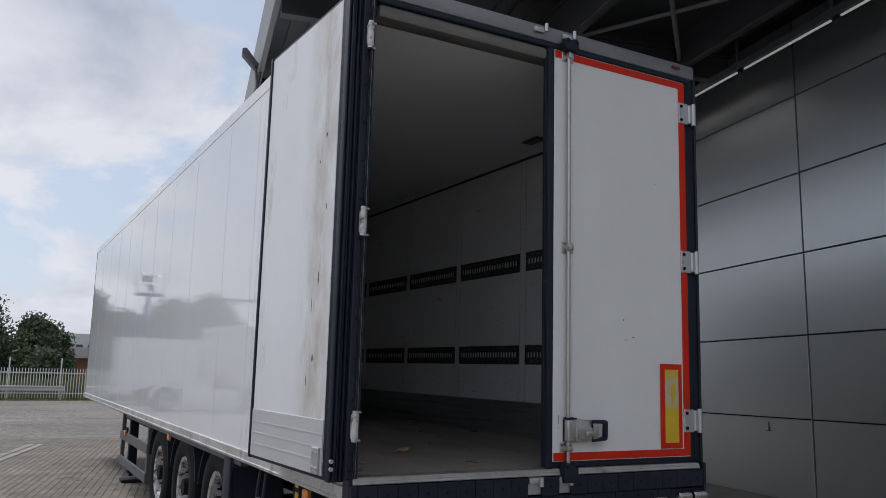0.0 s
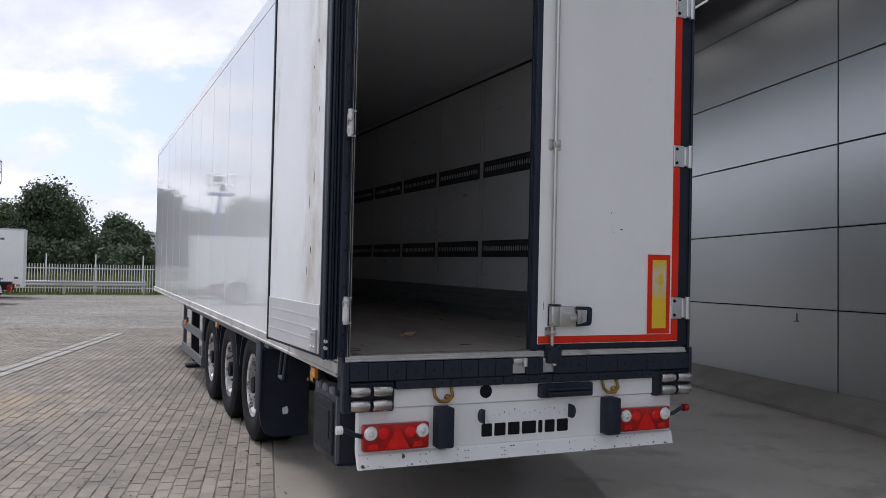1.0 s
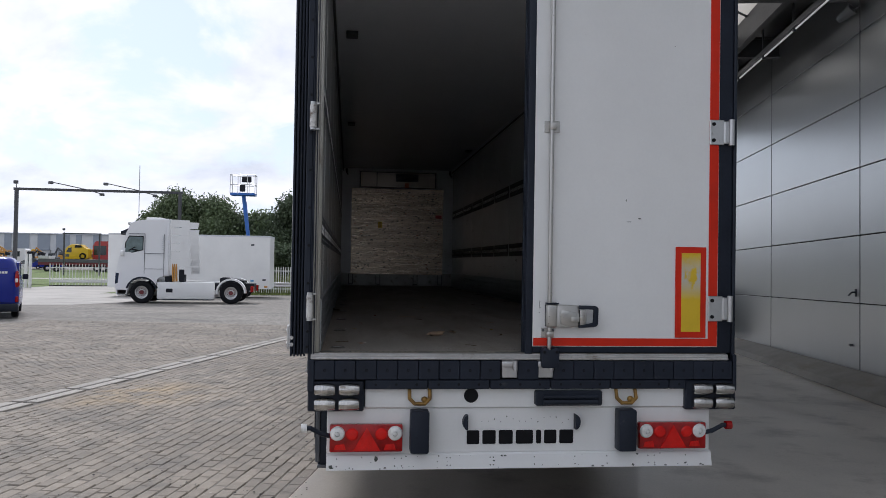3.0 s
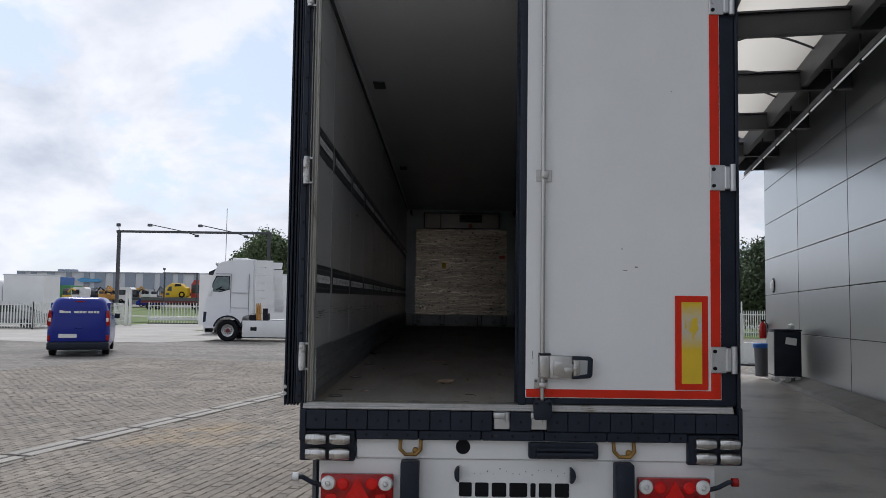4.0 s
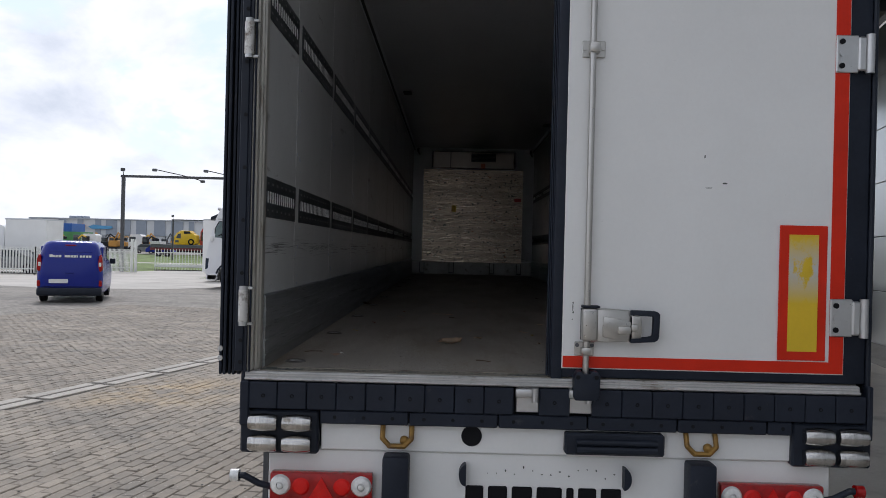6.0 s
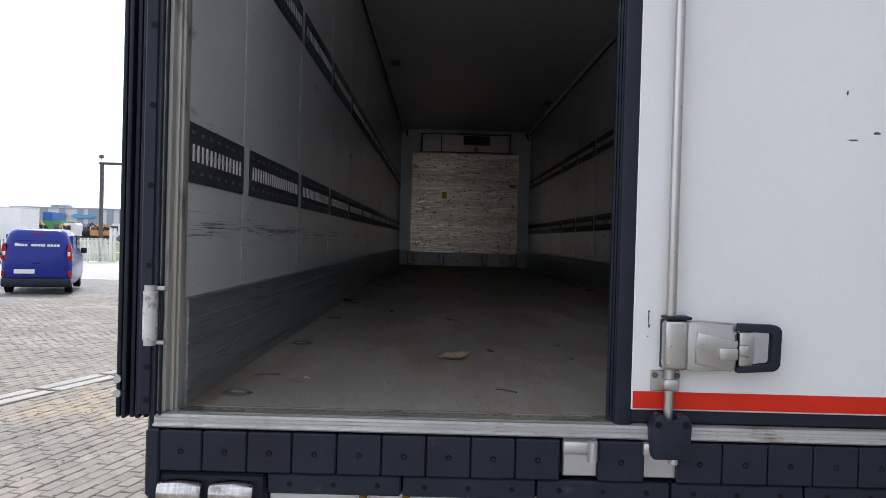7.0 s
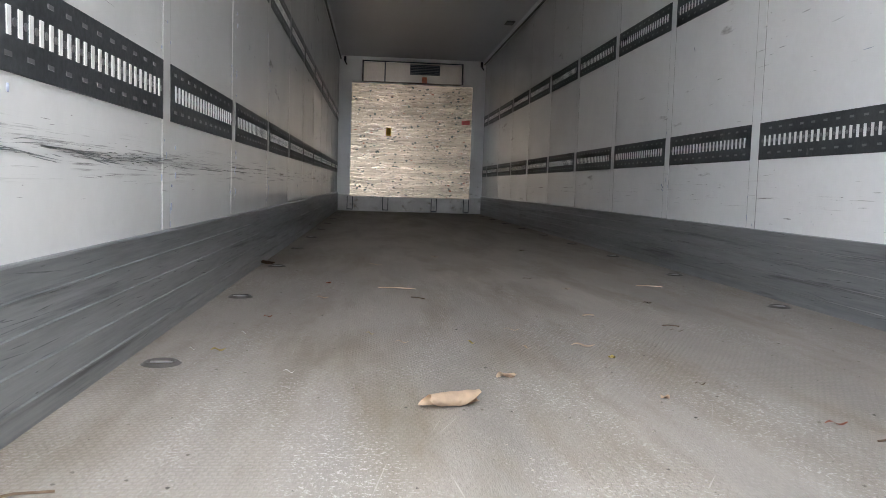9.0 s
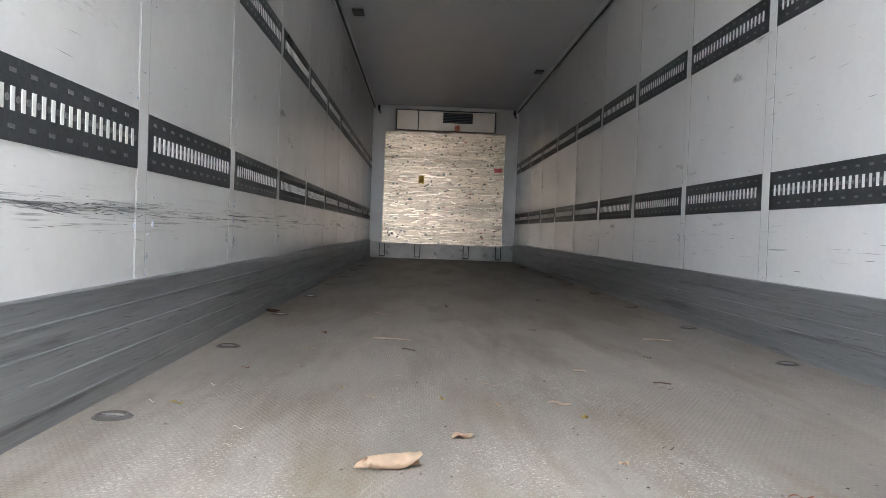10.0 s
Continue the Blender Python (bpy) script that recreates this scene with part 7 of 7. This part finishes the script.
def gantry(xa, xb, y, h, t, lamps):
    o = thing("gate_gantry", (xa, y, gz(y)), "black steel portal over the gate with floodlight arms", "gantry")
    for x in (xa, xb):
        bm = B()
        box(bm, (x - t, y - t, gz(y)), (x + t, y + t, h), 0.01)
        part("column", bm, M["steel_dark"], o)
    bm = B()
    box(bm, (xa - 0.2, y - t * 0.7, h - t), (xb + 0.2, y + t * 0.7, h + t * 0.6), 0.01)
    part("beam", bm, M["steel_dark"], o)
    bm = B()
    cyl(bm, (xa, y, h), (xa - 0.05, y, h + 0.35), 0.03, 6)
    box(bm, (xa - 0.22, y - 0.1, h + 0.35), (xa + 0.08, y + 0.1, h + 0.6), 0.03)
    part("camera_bracket", bm, M["steel_dark"], o)
    for f in lamps:
        x = xa + (xb - xa) * f
        bm = B()
        cyl(bm, (x, y, h + 0.05), (x - 2.1, y - 1.0, h + 0.45), 0.035, 6)
        cyl(bm, (x, y, h + 0.05), (x + 0.9, y + 0.6, h - 0.2), 0.035, 6)
        a = part("lamp_arm", bm, M["steel_dark"], o)
        bm = B()
        box(bm, (x - 2.3, y - 1.2, h + 0.3), (x - 2.0, y - 0.9, h + 0.5), 0.03)
        part("floodlight", bm, M["guard_grey"], a)
        bm = B()
        box(bm, (x + 0.8, y + 0.45, h - 0.35), (x + 1.1, y + 0.75, h - 0.15), 0.03)
        part("floodlight", bm, M["guard_grey"], a)


gantry(-25.4, -13.75, 56.5, 6.6, 0.115, (0.42, 0.75))
gantry(-35.65, -31.5, 96.5, 4.5, 0.085, ())


def warehouse():
    y = 150
    o = thing("warehouse", (-60, y, gz(y)), "long low warehouse clad in grey and blue-grey bays", "building")
    z0 = gz(y)
    x, i = -83.0, 0
    while x < -20:
        w = (1.5, 1.2, 1.15, 2.0, 1.5, 2.2, 1.1, 2.4, 1.1, 1.0, 2.1)[i % 11]
        bm = B()
        box(bm, (x, y + 0.15 * (i % 2), z0 + 4.6), (x + w, y + 30, 5.75))
        part("bay", bm, M["ware_light" if i % 2 else "ware_dark"], o, smooth=False)
        bm = B()
        box(bm, (x + 0.1, y + 0.3, z0), (x + w - 0.1, y + 30, z0 + 4.6))
        part("lower_bay", bm, M["ware_light" if i % 3 else "ware_mid"], o, smooth=False)
        x += w
        i += 1
    bm = B()
    prism(bm, [(-71.2, 4.3), (-70.2, 4.75), (-69.0, 4.6), (-66.6, 4.5), (-66.4, 4.2), (-67.0, 3.95), (-70.4, 3.9)], y - 0.3, y - 0.1, axis=1)
    part("painted_sign", bm, M["sign_blue"], o, "plain pale blue painted shape")
    bm = B()
    prism(bm, [(-73.0, 3.6), (-72.2, 3.7), (-71.7, 4.5), (-72.3, 4.9), (-72.9, 4.4)], y - 0.3, y - 0.1, axis=1)
    part("painted_sign", bm, M["sign_orange"], o, "plain pale orange painted shape")
    for xa, xb in ((-75.6, -74.6), (-77, -76.2), (-74.2, -73.7)):
        bm = B()
        box(bm, (xa, y + 4, 5.9), (xb, y + 6, 6.5), 0.05)
        part("roof_unit", bm, M["ware_dark"], o)
    bm = B()
    box(bm, (-83, y - 0.1, 5.75), (-18, y + 30, 5.95))
    part("roof", bm, M["ware_mid"], o)
    eye = Vector((-0.42, -4.4, 1.75))
    o.matrix_basis = Matrix.Translation(eye) @ Matrix.Scale(1.6, 4) @ Matrix.Translation(-eye) @ o.matrix_basis


warehouse()


def far_truck(x, y, w, colour, label, h=3.2):
    z = zf(y)
    o = thing("parked_truck", (x, y, z), label, "truck", group="vehicles beyond the gate")
    bm = B()
    prism(bm, [(x, z + 0.7), (x, z + h - 0.7), (x + 0.4, z + h), (x + w - 0.4, z + h), (x + w, z + h - 0.3), (x + w, z + 0.7)], y, y + 2.4, axis=1)
    part("cab", bm, M[colour], o)
    bm = B()
    box(bm, (x + 0.15, y - 0.03, z + h * 0.55), (x + w * 0.55, y, z + h * 0.85))
    part("window", bm, M["glass_dark"], o)
    for q in (0.6, w - 0.6):
        bm = B()
        lathe(bm, tyre_profile(0.5, 0.3), pose(x + q, y + 0.1, z + 0.5, 90), 20)
        part("wheel", bm, M["tyre"], o)


yellow = thing("yellow_cab", (-41.9, 110.5, zf(110)), "yellow vehicle cab carried on the flatbed beyond the gate", "vehicle", group="vehicles beyond the gate")
XY, zy, ya = -40.4, zf(110) + 0.02, 110.4
bm = B()
prism(bm, [(XY + 0.00, zy + 1.78), (XY + 0.00, zy + 2.9), (XY + 0.40, zy + 3.5), (XY + 1.00, zy + 3.85), (XY + 2.30, zy + 3.8), (XY + 2.60, zy + 3.35), (XY + 3.20, zy + 3.2), (XY + 3.25, zy + 2.0), (XY + 2.90, zy + 1.78)], ya, ya + 1.6, axis=1)
soften(bm, 0.08, 2)
part("body", bm, M["yellow_paint"], yellow)
bm = B()
prism(bm, [(XY + 0.30, zy + 2.75), (XY + 0.60, zy + 3.3), (XY + 1.00, zy + 3.4), (XY + 1.00, zy + 2.7)], ya - 0.03, ya + 0.05, axis=1)
part("side_window", bm, M["glass_dark"], yellow)
bm = B()
prism(bm, [(XY + 1.40, zy + 3.35), (XY + 1.50, zy + 3.75), (XY + 2.30, zy + 3.7), (XY + 2.40, zy + 3.4)], ya - 0.03, ya + 0.05, axis=1)
part("roof_trim", bm, M["chassis"], yellow)
bm = B()
lathe(bm, tyre_profile(0.45, 0.3), pose(XY + 2.50, ya + 0.05, zy + 2.2, 90), 20)
part("wheel", bm, M["tyre"], yellow)
bm = B()
box(bm, (XY + 0.20, ya - 0.04, zy + 2.1), (XY + 0.70, ya + 0.05, zy + 2.45), 0.03)
part("lamp_panel", bm, M["guard_grey"], yellow)
far_truck(-37.2, 112.4, 3.4, "red_paint", "dark red truck beyond the gate", 4.35)
far_truck(-72.4, 150, 2.9, "white_paint", "white truck cab beyond the fence", 3.2)
far_truck(-63.2, 150, 2.6, "white_paint", "white truck cab beyond the fence", 3.3)
bed = thing("flatbed_trailer", (-43, 110, zf(110)), "low grey flatbed trailer carrying the cabs", "trailer")
zb = zf(110)
bm = B()
box(bm, (-43.6, 109.9, zb + 1.3), (-32, 112.3, zb + 1.78), 0.03)
part("deck", bm, M["guard_grey"], bed)
for q in (-42.4, -41.2, -35.0):
    bm = B()
    lathe(bm, tyre_profile(0.5, 0.3), pose(q, 110.0, zb + 0.5, 90), 20)
    part("wheel", bm, M["tyre"], bed)
bm = B()
box(bm, (-43.6, 109.8, zb + 0.95), (-32, 109.9, zb + 1.3))
part("side_board", bm, M["hub_red"], bed)
bm = B()
box(bm, (-43.6, 109.8, zb + 1.78), (-42.2, 112.3, zb + 2.2), 0.03)
part("head_board", bm, M["galv"], bed)

rnd = random.Random(5)
for i in range(40):
    x, y = -108 + i * 1.62, 146 + rnd.uniform(0, 14)
    c = rnd.choice(("orange_paint", "orange_paint", "orange_paint", "yellow_paint", "guard_grey", "chassis", "guard_grey") if i > 8 else ("green_paint", "green_paint", "chassis", "blue_paint"))
    o = thing("excavator", (x, y, zf(y)), "small yard machine parked in a row beyond the gate", "machine", group="machines beyond the gate")
    z = zf(y)
    bm = B()
    box(bm, (x, y, z + 0.8), (x + 1.7, y + 2.0, z + rnd.uniform(1.5, 2.3)), 0.15)
    part("body", bm, M[c], o)
    bm = B()
    tube(bm, [(x + 1.2, y, z + 2.2), (x + 1.9, y, z + 2.9 + 0.3 * (i % 3)), (x + 3.1, y, z + 2.4)], 0.13, 6)
    part("arm", bm, M[c], o)
    bm = B()
    prism(bm, [(x + 2.9, z + 2.7), (x + 3.3, z + 2.5), (x + 3.2, z + 2.0), (x + 2.8, z + 2.1)], y - 0.3, y + 0.3, axis=1)
    part("bucket", bm, M["chassis"], o)
    bm = B()
    box(bm, (x + 0.1, y + 0.1, z + 1.5), (x + 1.1, y + 1.2, z + rnd.uniform(2.5, 3.1)), 0.12)
    part("cab", bm, M["guard_grey" if i % 2 else c], o)
    bm = B()
    box(bm, (x - 0.1, y - 0.1, z), (x + 2.1, y + 2.1, z + 0.8), 0.15)
    part("track", bm, M["chassis"], o)
    bm = B()
    box(bm, (x + 0.2, y + 0.05, z + 1.8), (x + 1.0, y + 0.3, z + 2.45), 0.05)
    part("cab_window", bm, M["glass_dark"], o)


def box_van():
    x, y = -31.4, 47.6
    z = gz(y)
    o = thing("box_van", (x, y, z), "white box van parked behind the fence", "van")
    bm = B()
    box(bm, (x + 2.1, y, z + 0.6), (x + 4.78, y + 2.3, z + 3.5), 0.03)
    part("body", bm, M["white_paint"], o)
    bm = B()
    box(bm, (x + 2.08, y - 0.012, z + 3.42), (x + 4.8, y + 2.31, z + 3.515), 0.01)
    part("top_rail", bm, M["ware_light"], o)
    bm = B()
    prism(bm, [(x - 0.5, z + 0.5), (x - 0.45, z + 1.3), (x + 0.25, z + 2.25), (x + 0.7, z + 2.8), (x + 1.2, z + 3.05), (x + 1.75, z + 3.1), (x + 2.02, z + 2.95), (x + 2.05, z + 0.5)], y + 0.05, y + 2.2, axis=1)
    soften(bm, 0.06, 2)
    part("cab", bm, M["white_gloss"], o)
    bm = B()
    prism(bm, [(x + 0.55, z + 1.5), (x + 0.85, z + 2.1), (x + 1.5, z + 2.2), (x + 1.6, z + 1.55)], y + 0.03, y + 0.06, axis=1)
    part("window", bm, M["glass_dark"], o)
    for q in (0.6, 4.0):
        bm = B()
        lathe(bm, tyre_profile(0.38, 0.25), pose(x + q, y + 0.1, z + 0.38, 90), 20)
        part("wheel", bm, M["tyre"], o)


box_van()


def parked_car(x, y, colour, label, z=None):
    z = gz(y) if z is None else z
    o = thing("parked_car", (x, y, z), label, "car", group="cars behind the fence")
    bm = B()
    prism(bm, [(x, z + 0.3), (x, z + 0.85), (x + 0.35, z + 0.98), (x + 1.0, z + 1.5), (x + 2.5, z + 1.55), (x + 3.3, z + 1.05), (x + 4.2, z + 0.9), (x + 4.3, z + 0.35)], y, y + 1.7, axis=1)
    bmesh.ops.bevel(bm, geom=list(bm.edges), offset=0.06, segments=2, affect="EDGES")
    part("body", bm, M[colour], o)
    bm = B()
    prism(bm, [(x + 0.6, z + 1.0), (x + 1.1, z + 1.43), (x + 2.4, z + 1.46), (x + 3.05, z + 1.05)], y - 0.01, y + 0.05, axis=1)
    part("side_window", bm, M["glass_dark"], o)
    for q in (0.85, 3.4):
        bm = B()
        lathe(bm, tyre_profile(0.32, 0.2), pose(x + q, y + 0.09, z + 0.32, 90), 20)
        part("wheel", bm, M["tyre"], o)


parked_car(-30.2, 45.7, "car_grey", "dark grey car parked behind the picket fence")
parked_car(-35.2, 45.4, "chassis", "black car parked behind the picket fence")
parked_car(-48.6, 121, "van_blue", "dark blue car parked in the far machine yard", zf(121) + 0.02)
parked_car(-52.4, 126, "car_grey", "grey car parked in the far machine yard", zf(126))
for xa, xb, za, zb, c in ((-80.2, -76.4, 0.0, 3.6, "green_paint"), (-80.2, -78.2, 3.6, 5.3, "blue_paint")):
    o = thing("shipping_container", (xa, 158, za - 0.3), "stacked shipping container in the far yard", "container")
    bm = B()
    box(bm, (xa, 158, za - 0.29), (xb, 164, zb - 0.3), 0.03)
    part("body", bm, M[c], o)
    for k in range(6):
        bm = B()
        x = xa + (xb - xa) * (k + 0.5) / 6
        box(bm, (x - 0.05, 157.95, za - 0.1), (x + 0.05, 158.01, zb - 0.45))
        part("rib", bm, M[c], o)

# the yard is a little deeper than first laid out: each thing of it stands further back by the same share
for ob in [o for o in scene.objects if o.parent is None and o not in NEAR_THINGS]:
    y = ob.matrix_basis.translation.y or 45.0
    d = 0.0145 * y - 0.02
    ob.matrix_basis = Matrix.Translation((0, d, gz(y + d) - gz(y))) @ ob.matrix_basis

# bits of dirt and leaf blown over the paving beside the trailer
rnd = random.Random(71)
dv, df = [], []
for i in range(700):
    x, y = -1.35 - 4.5 * rnd.random() ** 1.7, rnd.uniform(-3.5, 7.0)
    k, r, b0 = 5, rnd.choice((0.004, 0.006, 0.009, 0.013, 0.018)) * rnd.uniform(0.7, 1.1), len(dv)
    for q in range(k):
        a = 6.283 * q / k
        u = r * rnd.uniform(0.5, 1.1)
        dv.append((x + u * math.cos(a), y + u * 1.2 * math.sin(a), gz(y) + 0.0105))
    dv.append((x, y, gz(y) + 0.0115 + r * 0.3))
    df += [(b0 + q, b0 + (q + 1) % k, b0 + k) for q in range(k)]
me = bpy.data.meshes.new("dirt_specks")
me.from_pydata(dv, [], df)
me.materials.append(M["grit_dark"])
tagged(new("dirt_specks", me), "dark specks of dirt strewn over the paving", "grit", kind="stuff")

# things by the end of the hall wall
BU, BS = 14.75, 4.27
o = thing("wheeled_bin", BM @ Matrix.Translation((BS + 0.3, BU + 0.4, 0)), "tall black tool trolley with a white paper note by the wall", "trolley")
bm = B()
box(bm, (BS, BU, 0.33), (BS + 0.58, BU + 0.75, 1.36), 0.02, 2)
part("body", bm, M["black_plastic"], o, at=BM)
bm = B()
box(bm, (BS - 0.02, BU - 0.02, 1.36), (BS + 0.6, BU + 0.77, 1.4), 0.012, 2)
part("lid", bm, M["black_plastic"], o, at=BM)
bm = B()
box(bm, (BS - 0.015, BU + 0.03, 0.36), (BS - 0.001, BU + 0.72, 1.33), 0.004)
part("side_panel", bm, M["galv"], o, at=BM)
bm = B()
box(bm, (-0.12, -0.004, -0.08), (0.12, 0.0, 0.08), m=pose(BS + 0.36, BU - 0.004, 1.13, 0, 8, 0))
part("note", bm, M["paper"], o, at=BM)
for x in (BS + 0.06, BS + 0.3, BS + 0.52):
    bm = B()
    cyl(bm, (x, BU + 0.08, 0.26), (x, BU + 0.13, 0.26), 0.07, 14)
    part("castor", bm, M["galv"], o, at=BM)
o = thing("rag_ball", BM @ Matrix.Translation((BS + 0.42, BU + 0.25, 1.4)), "crumpled pale rag lying on the trolley", "rag")
bm = B()
bmesh.ops.create_icosphere(bm, subdivisions=2, radius=0.075, matrix=BM @ Matrix.Translation((BS + 0.42, BU + 0.25, 1.46)))
rnd = random.Random(3)
for v in bm.verts:
    v.co += Vector((rnd.uniform(-1, 1), rnd.uniform(-1, 1), rnd.uniform(-0.7, 0.7))) * 0.014
part("cloth", bm, M["paper"], o)
o = thing("waste_bin", BM @ Matrix.Translation((4.3, 16.5, 0.19)), "grey round waste bin with a blue liner", "bin")
bm = B()
lathe(bm, [(0.0, 0.2), (0.15, 0.2), (0.18, 0.98), (0.165, 0.98), (0.15, 0.3)], BM @ Matrix.Translation((4.3, 16.5, 0)), 24)
part("body", bm, M["guard_grey"], o)
bm = B()
lathe(bm, [(0.184, 0.9), (0.2, 0.93), (0.205, 1.0), (0.17, 1.02), (0.15, 0.85)], BM @ Matrix.Translation((4.3, 16.5, 0)), 24)
part("liner", bm, M["liner_blue"], o)
o = thing("fire_extinguisher", BM @ Matrix.Translation((4.86, 19.4, 1.0)), "red fire extinguisher hanging at the wall's end", "extinguisher")
bm = B()
lathe(bm, [(0.0, 1.06), (0.085, 1.07), (0.095, 1.1), (0.095, 1.42), (0.07, 1.49), (0.03, 1.52), (0.03, 1.56), (0.0, 1.56)], BM @ Matrix.Translation((4.86, 19.4, 0)), 20)
part("cylinder", bm, M["red_lens"], o)
bm = B()
box(bm, (4.8, 19.34, 1.56), (4.92, 19.44, 1.6), 0.008)
tube(bm, [(4.9, 19.36, 1.57), (4.97, 19.32, 1.45), (4.97, 19.32, 1.2)], 0.012, 8)
part("valve", bm, M["ink"], o, at=BM)
bm = B()
box(bm, (4.95, 19.35, 1.1), (5.0, 19.45, 1.5))
part("bracket", bm, M["galv"], o, at=BM)
o = thing("bulkhead_lamp", BM @ Matrix.Translation((4.98, 18.5, 2.54)), "oval white lamp on the hall wall", "wall lamp")
bm = B()
lathe(bm, [(0.0, 0.09), (0.08, 0.08), (0.13, 0.04), (0.14, 0.0)], BM @ pose(5.0, 18.5, 2.54, 0, -90, 0) @ Matrix.Diagonal((1.25, 0.8, 1, 1)), 24)
part("diffuser", bm, M["paper"], o)
bm = B()
lathe(bm, [(0.138, 0.012), (0.158, 0.03), (0.158, 0.0)], BM @ pose(5.0, 18.5, 2.54, 0, -90, 0) @ Matrix.Diagonal((1.25, 0.8, 1, 1)), 24)
part("rim", bm, M["ink"], o)
o = thing("panel_stand", BM @ Matrix.Translation((4.7, 21.8, 0)), "white upright panel on a dark foot beyond the wall", "panel")
bm = B()
box(bm, (4.55, 21.8, 0.2), (4.72, 21.86, 1.78), 0.01)
part("board", bm, M["fence_white"], o, at=BM)
bm = B()
box(bm, (4.45, 21.6, 0.02), (5.4, 22.0, 0.2), 0.02)
part("foot", bm, M["chassis"], o, at=BM)
o = thing("low_wall", BM @ Matrix.Translation((5.3, 23.3, 0)), "low white wall beyond the hall", "wall")
bm = B()
box(bm, (4.8, 23.3, 0.0), (9.0, 23.5, 0.82), 0.01)
part("wall", bm, M["fence_white"], o, at=BM)
# building behind the trees
o = thing("brick_building", (4, 82, gz(82)), "low red-brick building with a dark roof behind the trees", "building")
bm = B()
box(bm, (0.5, 80, gz(80)), (14, 88, 1.9))
part("wall", bm, M["brick_red"], o)
bm = B()
prism(bm, [(79.6, 1.9), (88.4, 1.9), (84, 3.0)], 0.2, 14.3, axis=0)
part("roof", bm, M["roof_dark"], o)
for q in (2.0, 3.4, 5.2):
    bm = B()
    box(bm, (q, 79.94, 0.6), (q + 0.8, 80.02, 1.5))
    part("window", bm, M["glass_dark"], o)
o = thing("pale_hall", (4, 110, gz(110)), "pale grey hall with small dark windows behind", "building")
bm = B()
box(bm, (3.0, 110, gz(110)), (30, 125, 5.1))
part("wall", bm, M["ware_light"], o)
for q in range(4):
    bm = B()
    box(bm, (3.8 + 1.4 * q, 109.9, 3.0), (4.6 + 1.4 * q, 110.02, 3.7))
    part("window", bm, M["glass_dark"], o)

# ---- drain and paving pieces ----
DA, DB = Vector((-5.58, 2.0, 0)), Vector((-1.9, 16.4, 0))
DDIR = (DB - DA).normalized()
DYAW = math.degrees(math.atan2(DDIR.y, DDIR.x))
drain = thing("drain_channel", (DA.x, DA.y, gz(DA.y)), "pale concrete drain channel with a narrow slot grating", "drain", kind="structure")
n = int((DB - DA).length)
for i in range(n):
    p = DA + DDIR * i * (DB - DA).length / n
    m = pose(p.x, p.y, gz(p.y), 0, 0.68, DYAW)
    for s, w in ((-0.17, 0.145), (0.025, 0.145)):
        bm = B()
        box(bm, (0.004, s, -0.1), (0.972, s + w, 0.012), 0.006)
        part("kerb_stone", bm, M["drain"], drain, at=m)
    bm = B()
    box(bm, (0.0, -0.025, -0.1), (0.976, 0.025, 0.002))
    part("slot_grating", bm, M["iron"], drain, at=m)

BW, BL = 0.105, 0.21
AX = pose(0, 0, 0, 0, 0, -11.8)
rnd = random.Random(11)
field_v, field_f, near = [], [], []
rows = int((14.0 + SLAB_S) / BW)
for r in range(rows):
    s = SLAB_S - 0.003 - (r + 1) * BW
    u = -2.4 + (BL / 2 if r % 2 else 0.0)
    while u < 17.5:
        p = AX @ Vector((s + BW / 2, u + BL / 2, 0))
        off = (p - DA).cross(DDIR).z
        if not (abs(off) < 0.2 and DA.y - 0.2 < p.y < DB.y + 0.2):
            h = gz(p.y) + rnd.uniform(-0.0042, 0.0028)
            if s > -3.45 and 2.4 < u < 3.95 and len(near) < 300:
                near.append((p, h))
            else:
                b = len(field_v)
                hw, hl, t = BW / 2 - 0.004, BL / 2 - 0.0065, 0.006
                tx, ty = rnd.uniform(-0.035, 0.035), rnd.uniform(-0.02, 0.02)
                jx, jy, turn = rnd.gauss(0, 0.0012), rnd.gauss(0, 0.0016), rnd.gauss(0, 0.012)
                for q, zq in ((0.0, -0.02), (0.0, -t), (t, 0.0)):
                    for ca, cb in ((-1, -1), (1, -1), (1, 1), (-1, 1)):
                        a, c = ca * (hw - q), cb * (hl - q)
                        w = AX @ Vector((s + BW / 2 + a - turn * c + jx, u + BL / 2 + c + turn * a + jy, 0))
                        field_v.append((w.x, w.y, h + zq + tx * a + ty * c))
                for k in range(2):
                    for e in range(4):
                        f = b + 4 * k
                        field_f.append((f + e, f + (e + 1) % 4, f + 4 + (e + 1) % 4, f + 4 + e))
                field_f.append((b + 8, b + 9, b + 10, b + 11))
        u += BL
me = bpy.data.meshes.new("paver_field")
me.from_pydata(field_v, [], field_f)
me.materials.append(M["paver_field"])
under(tagged(new("paver_field", me), "worn brown-grey concrete block paving", kind="stuff"), ground)
bm = B()
for x, y in ((-14.0, -2.3), (SLAB_S, -2.3), (SLAB_S, 17.6), (-14.0, 17.6)):
    w = AX @ Vector((x, y, 0))
    bm.verts.new((w.x, w.y, gz(w.y) - 0.0075))
bm.faces.new(bm.verts)
part("joint_bed", bm, M["joint"], ground, smooth=False)
bm = B()
box(bm, (-BW / 2 + 0.004, -BL / 2 + 0.0065, -0.03), (BW / 2 - 0.004, BL / 2 - 0.0065, 0.0), 0.005)
brick = finish("paver", bm, M["paver"], smooth=False)
for p, h in near:
    k = new("paver", brick)
    k.matrix_basis = pose(p.x, p.y, h, rnd.uniform(-0.5, 0.5), rnd.uniform(-0.6, 0.6), -11.8)
    under(k, ground)
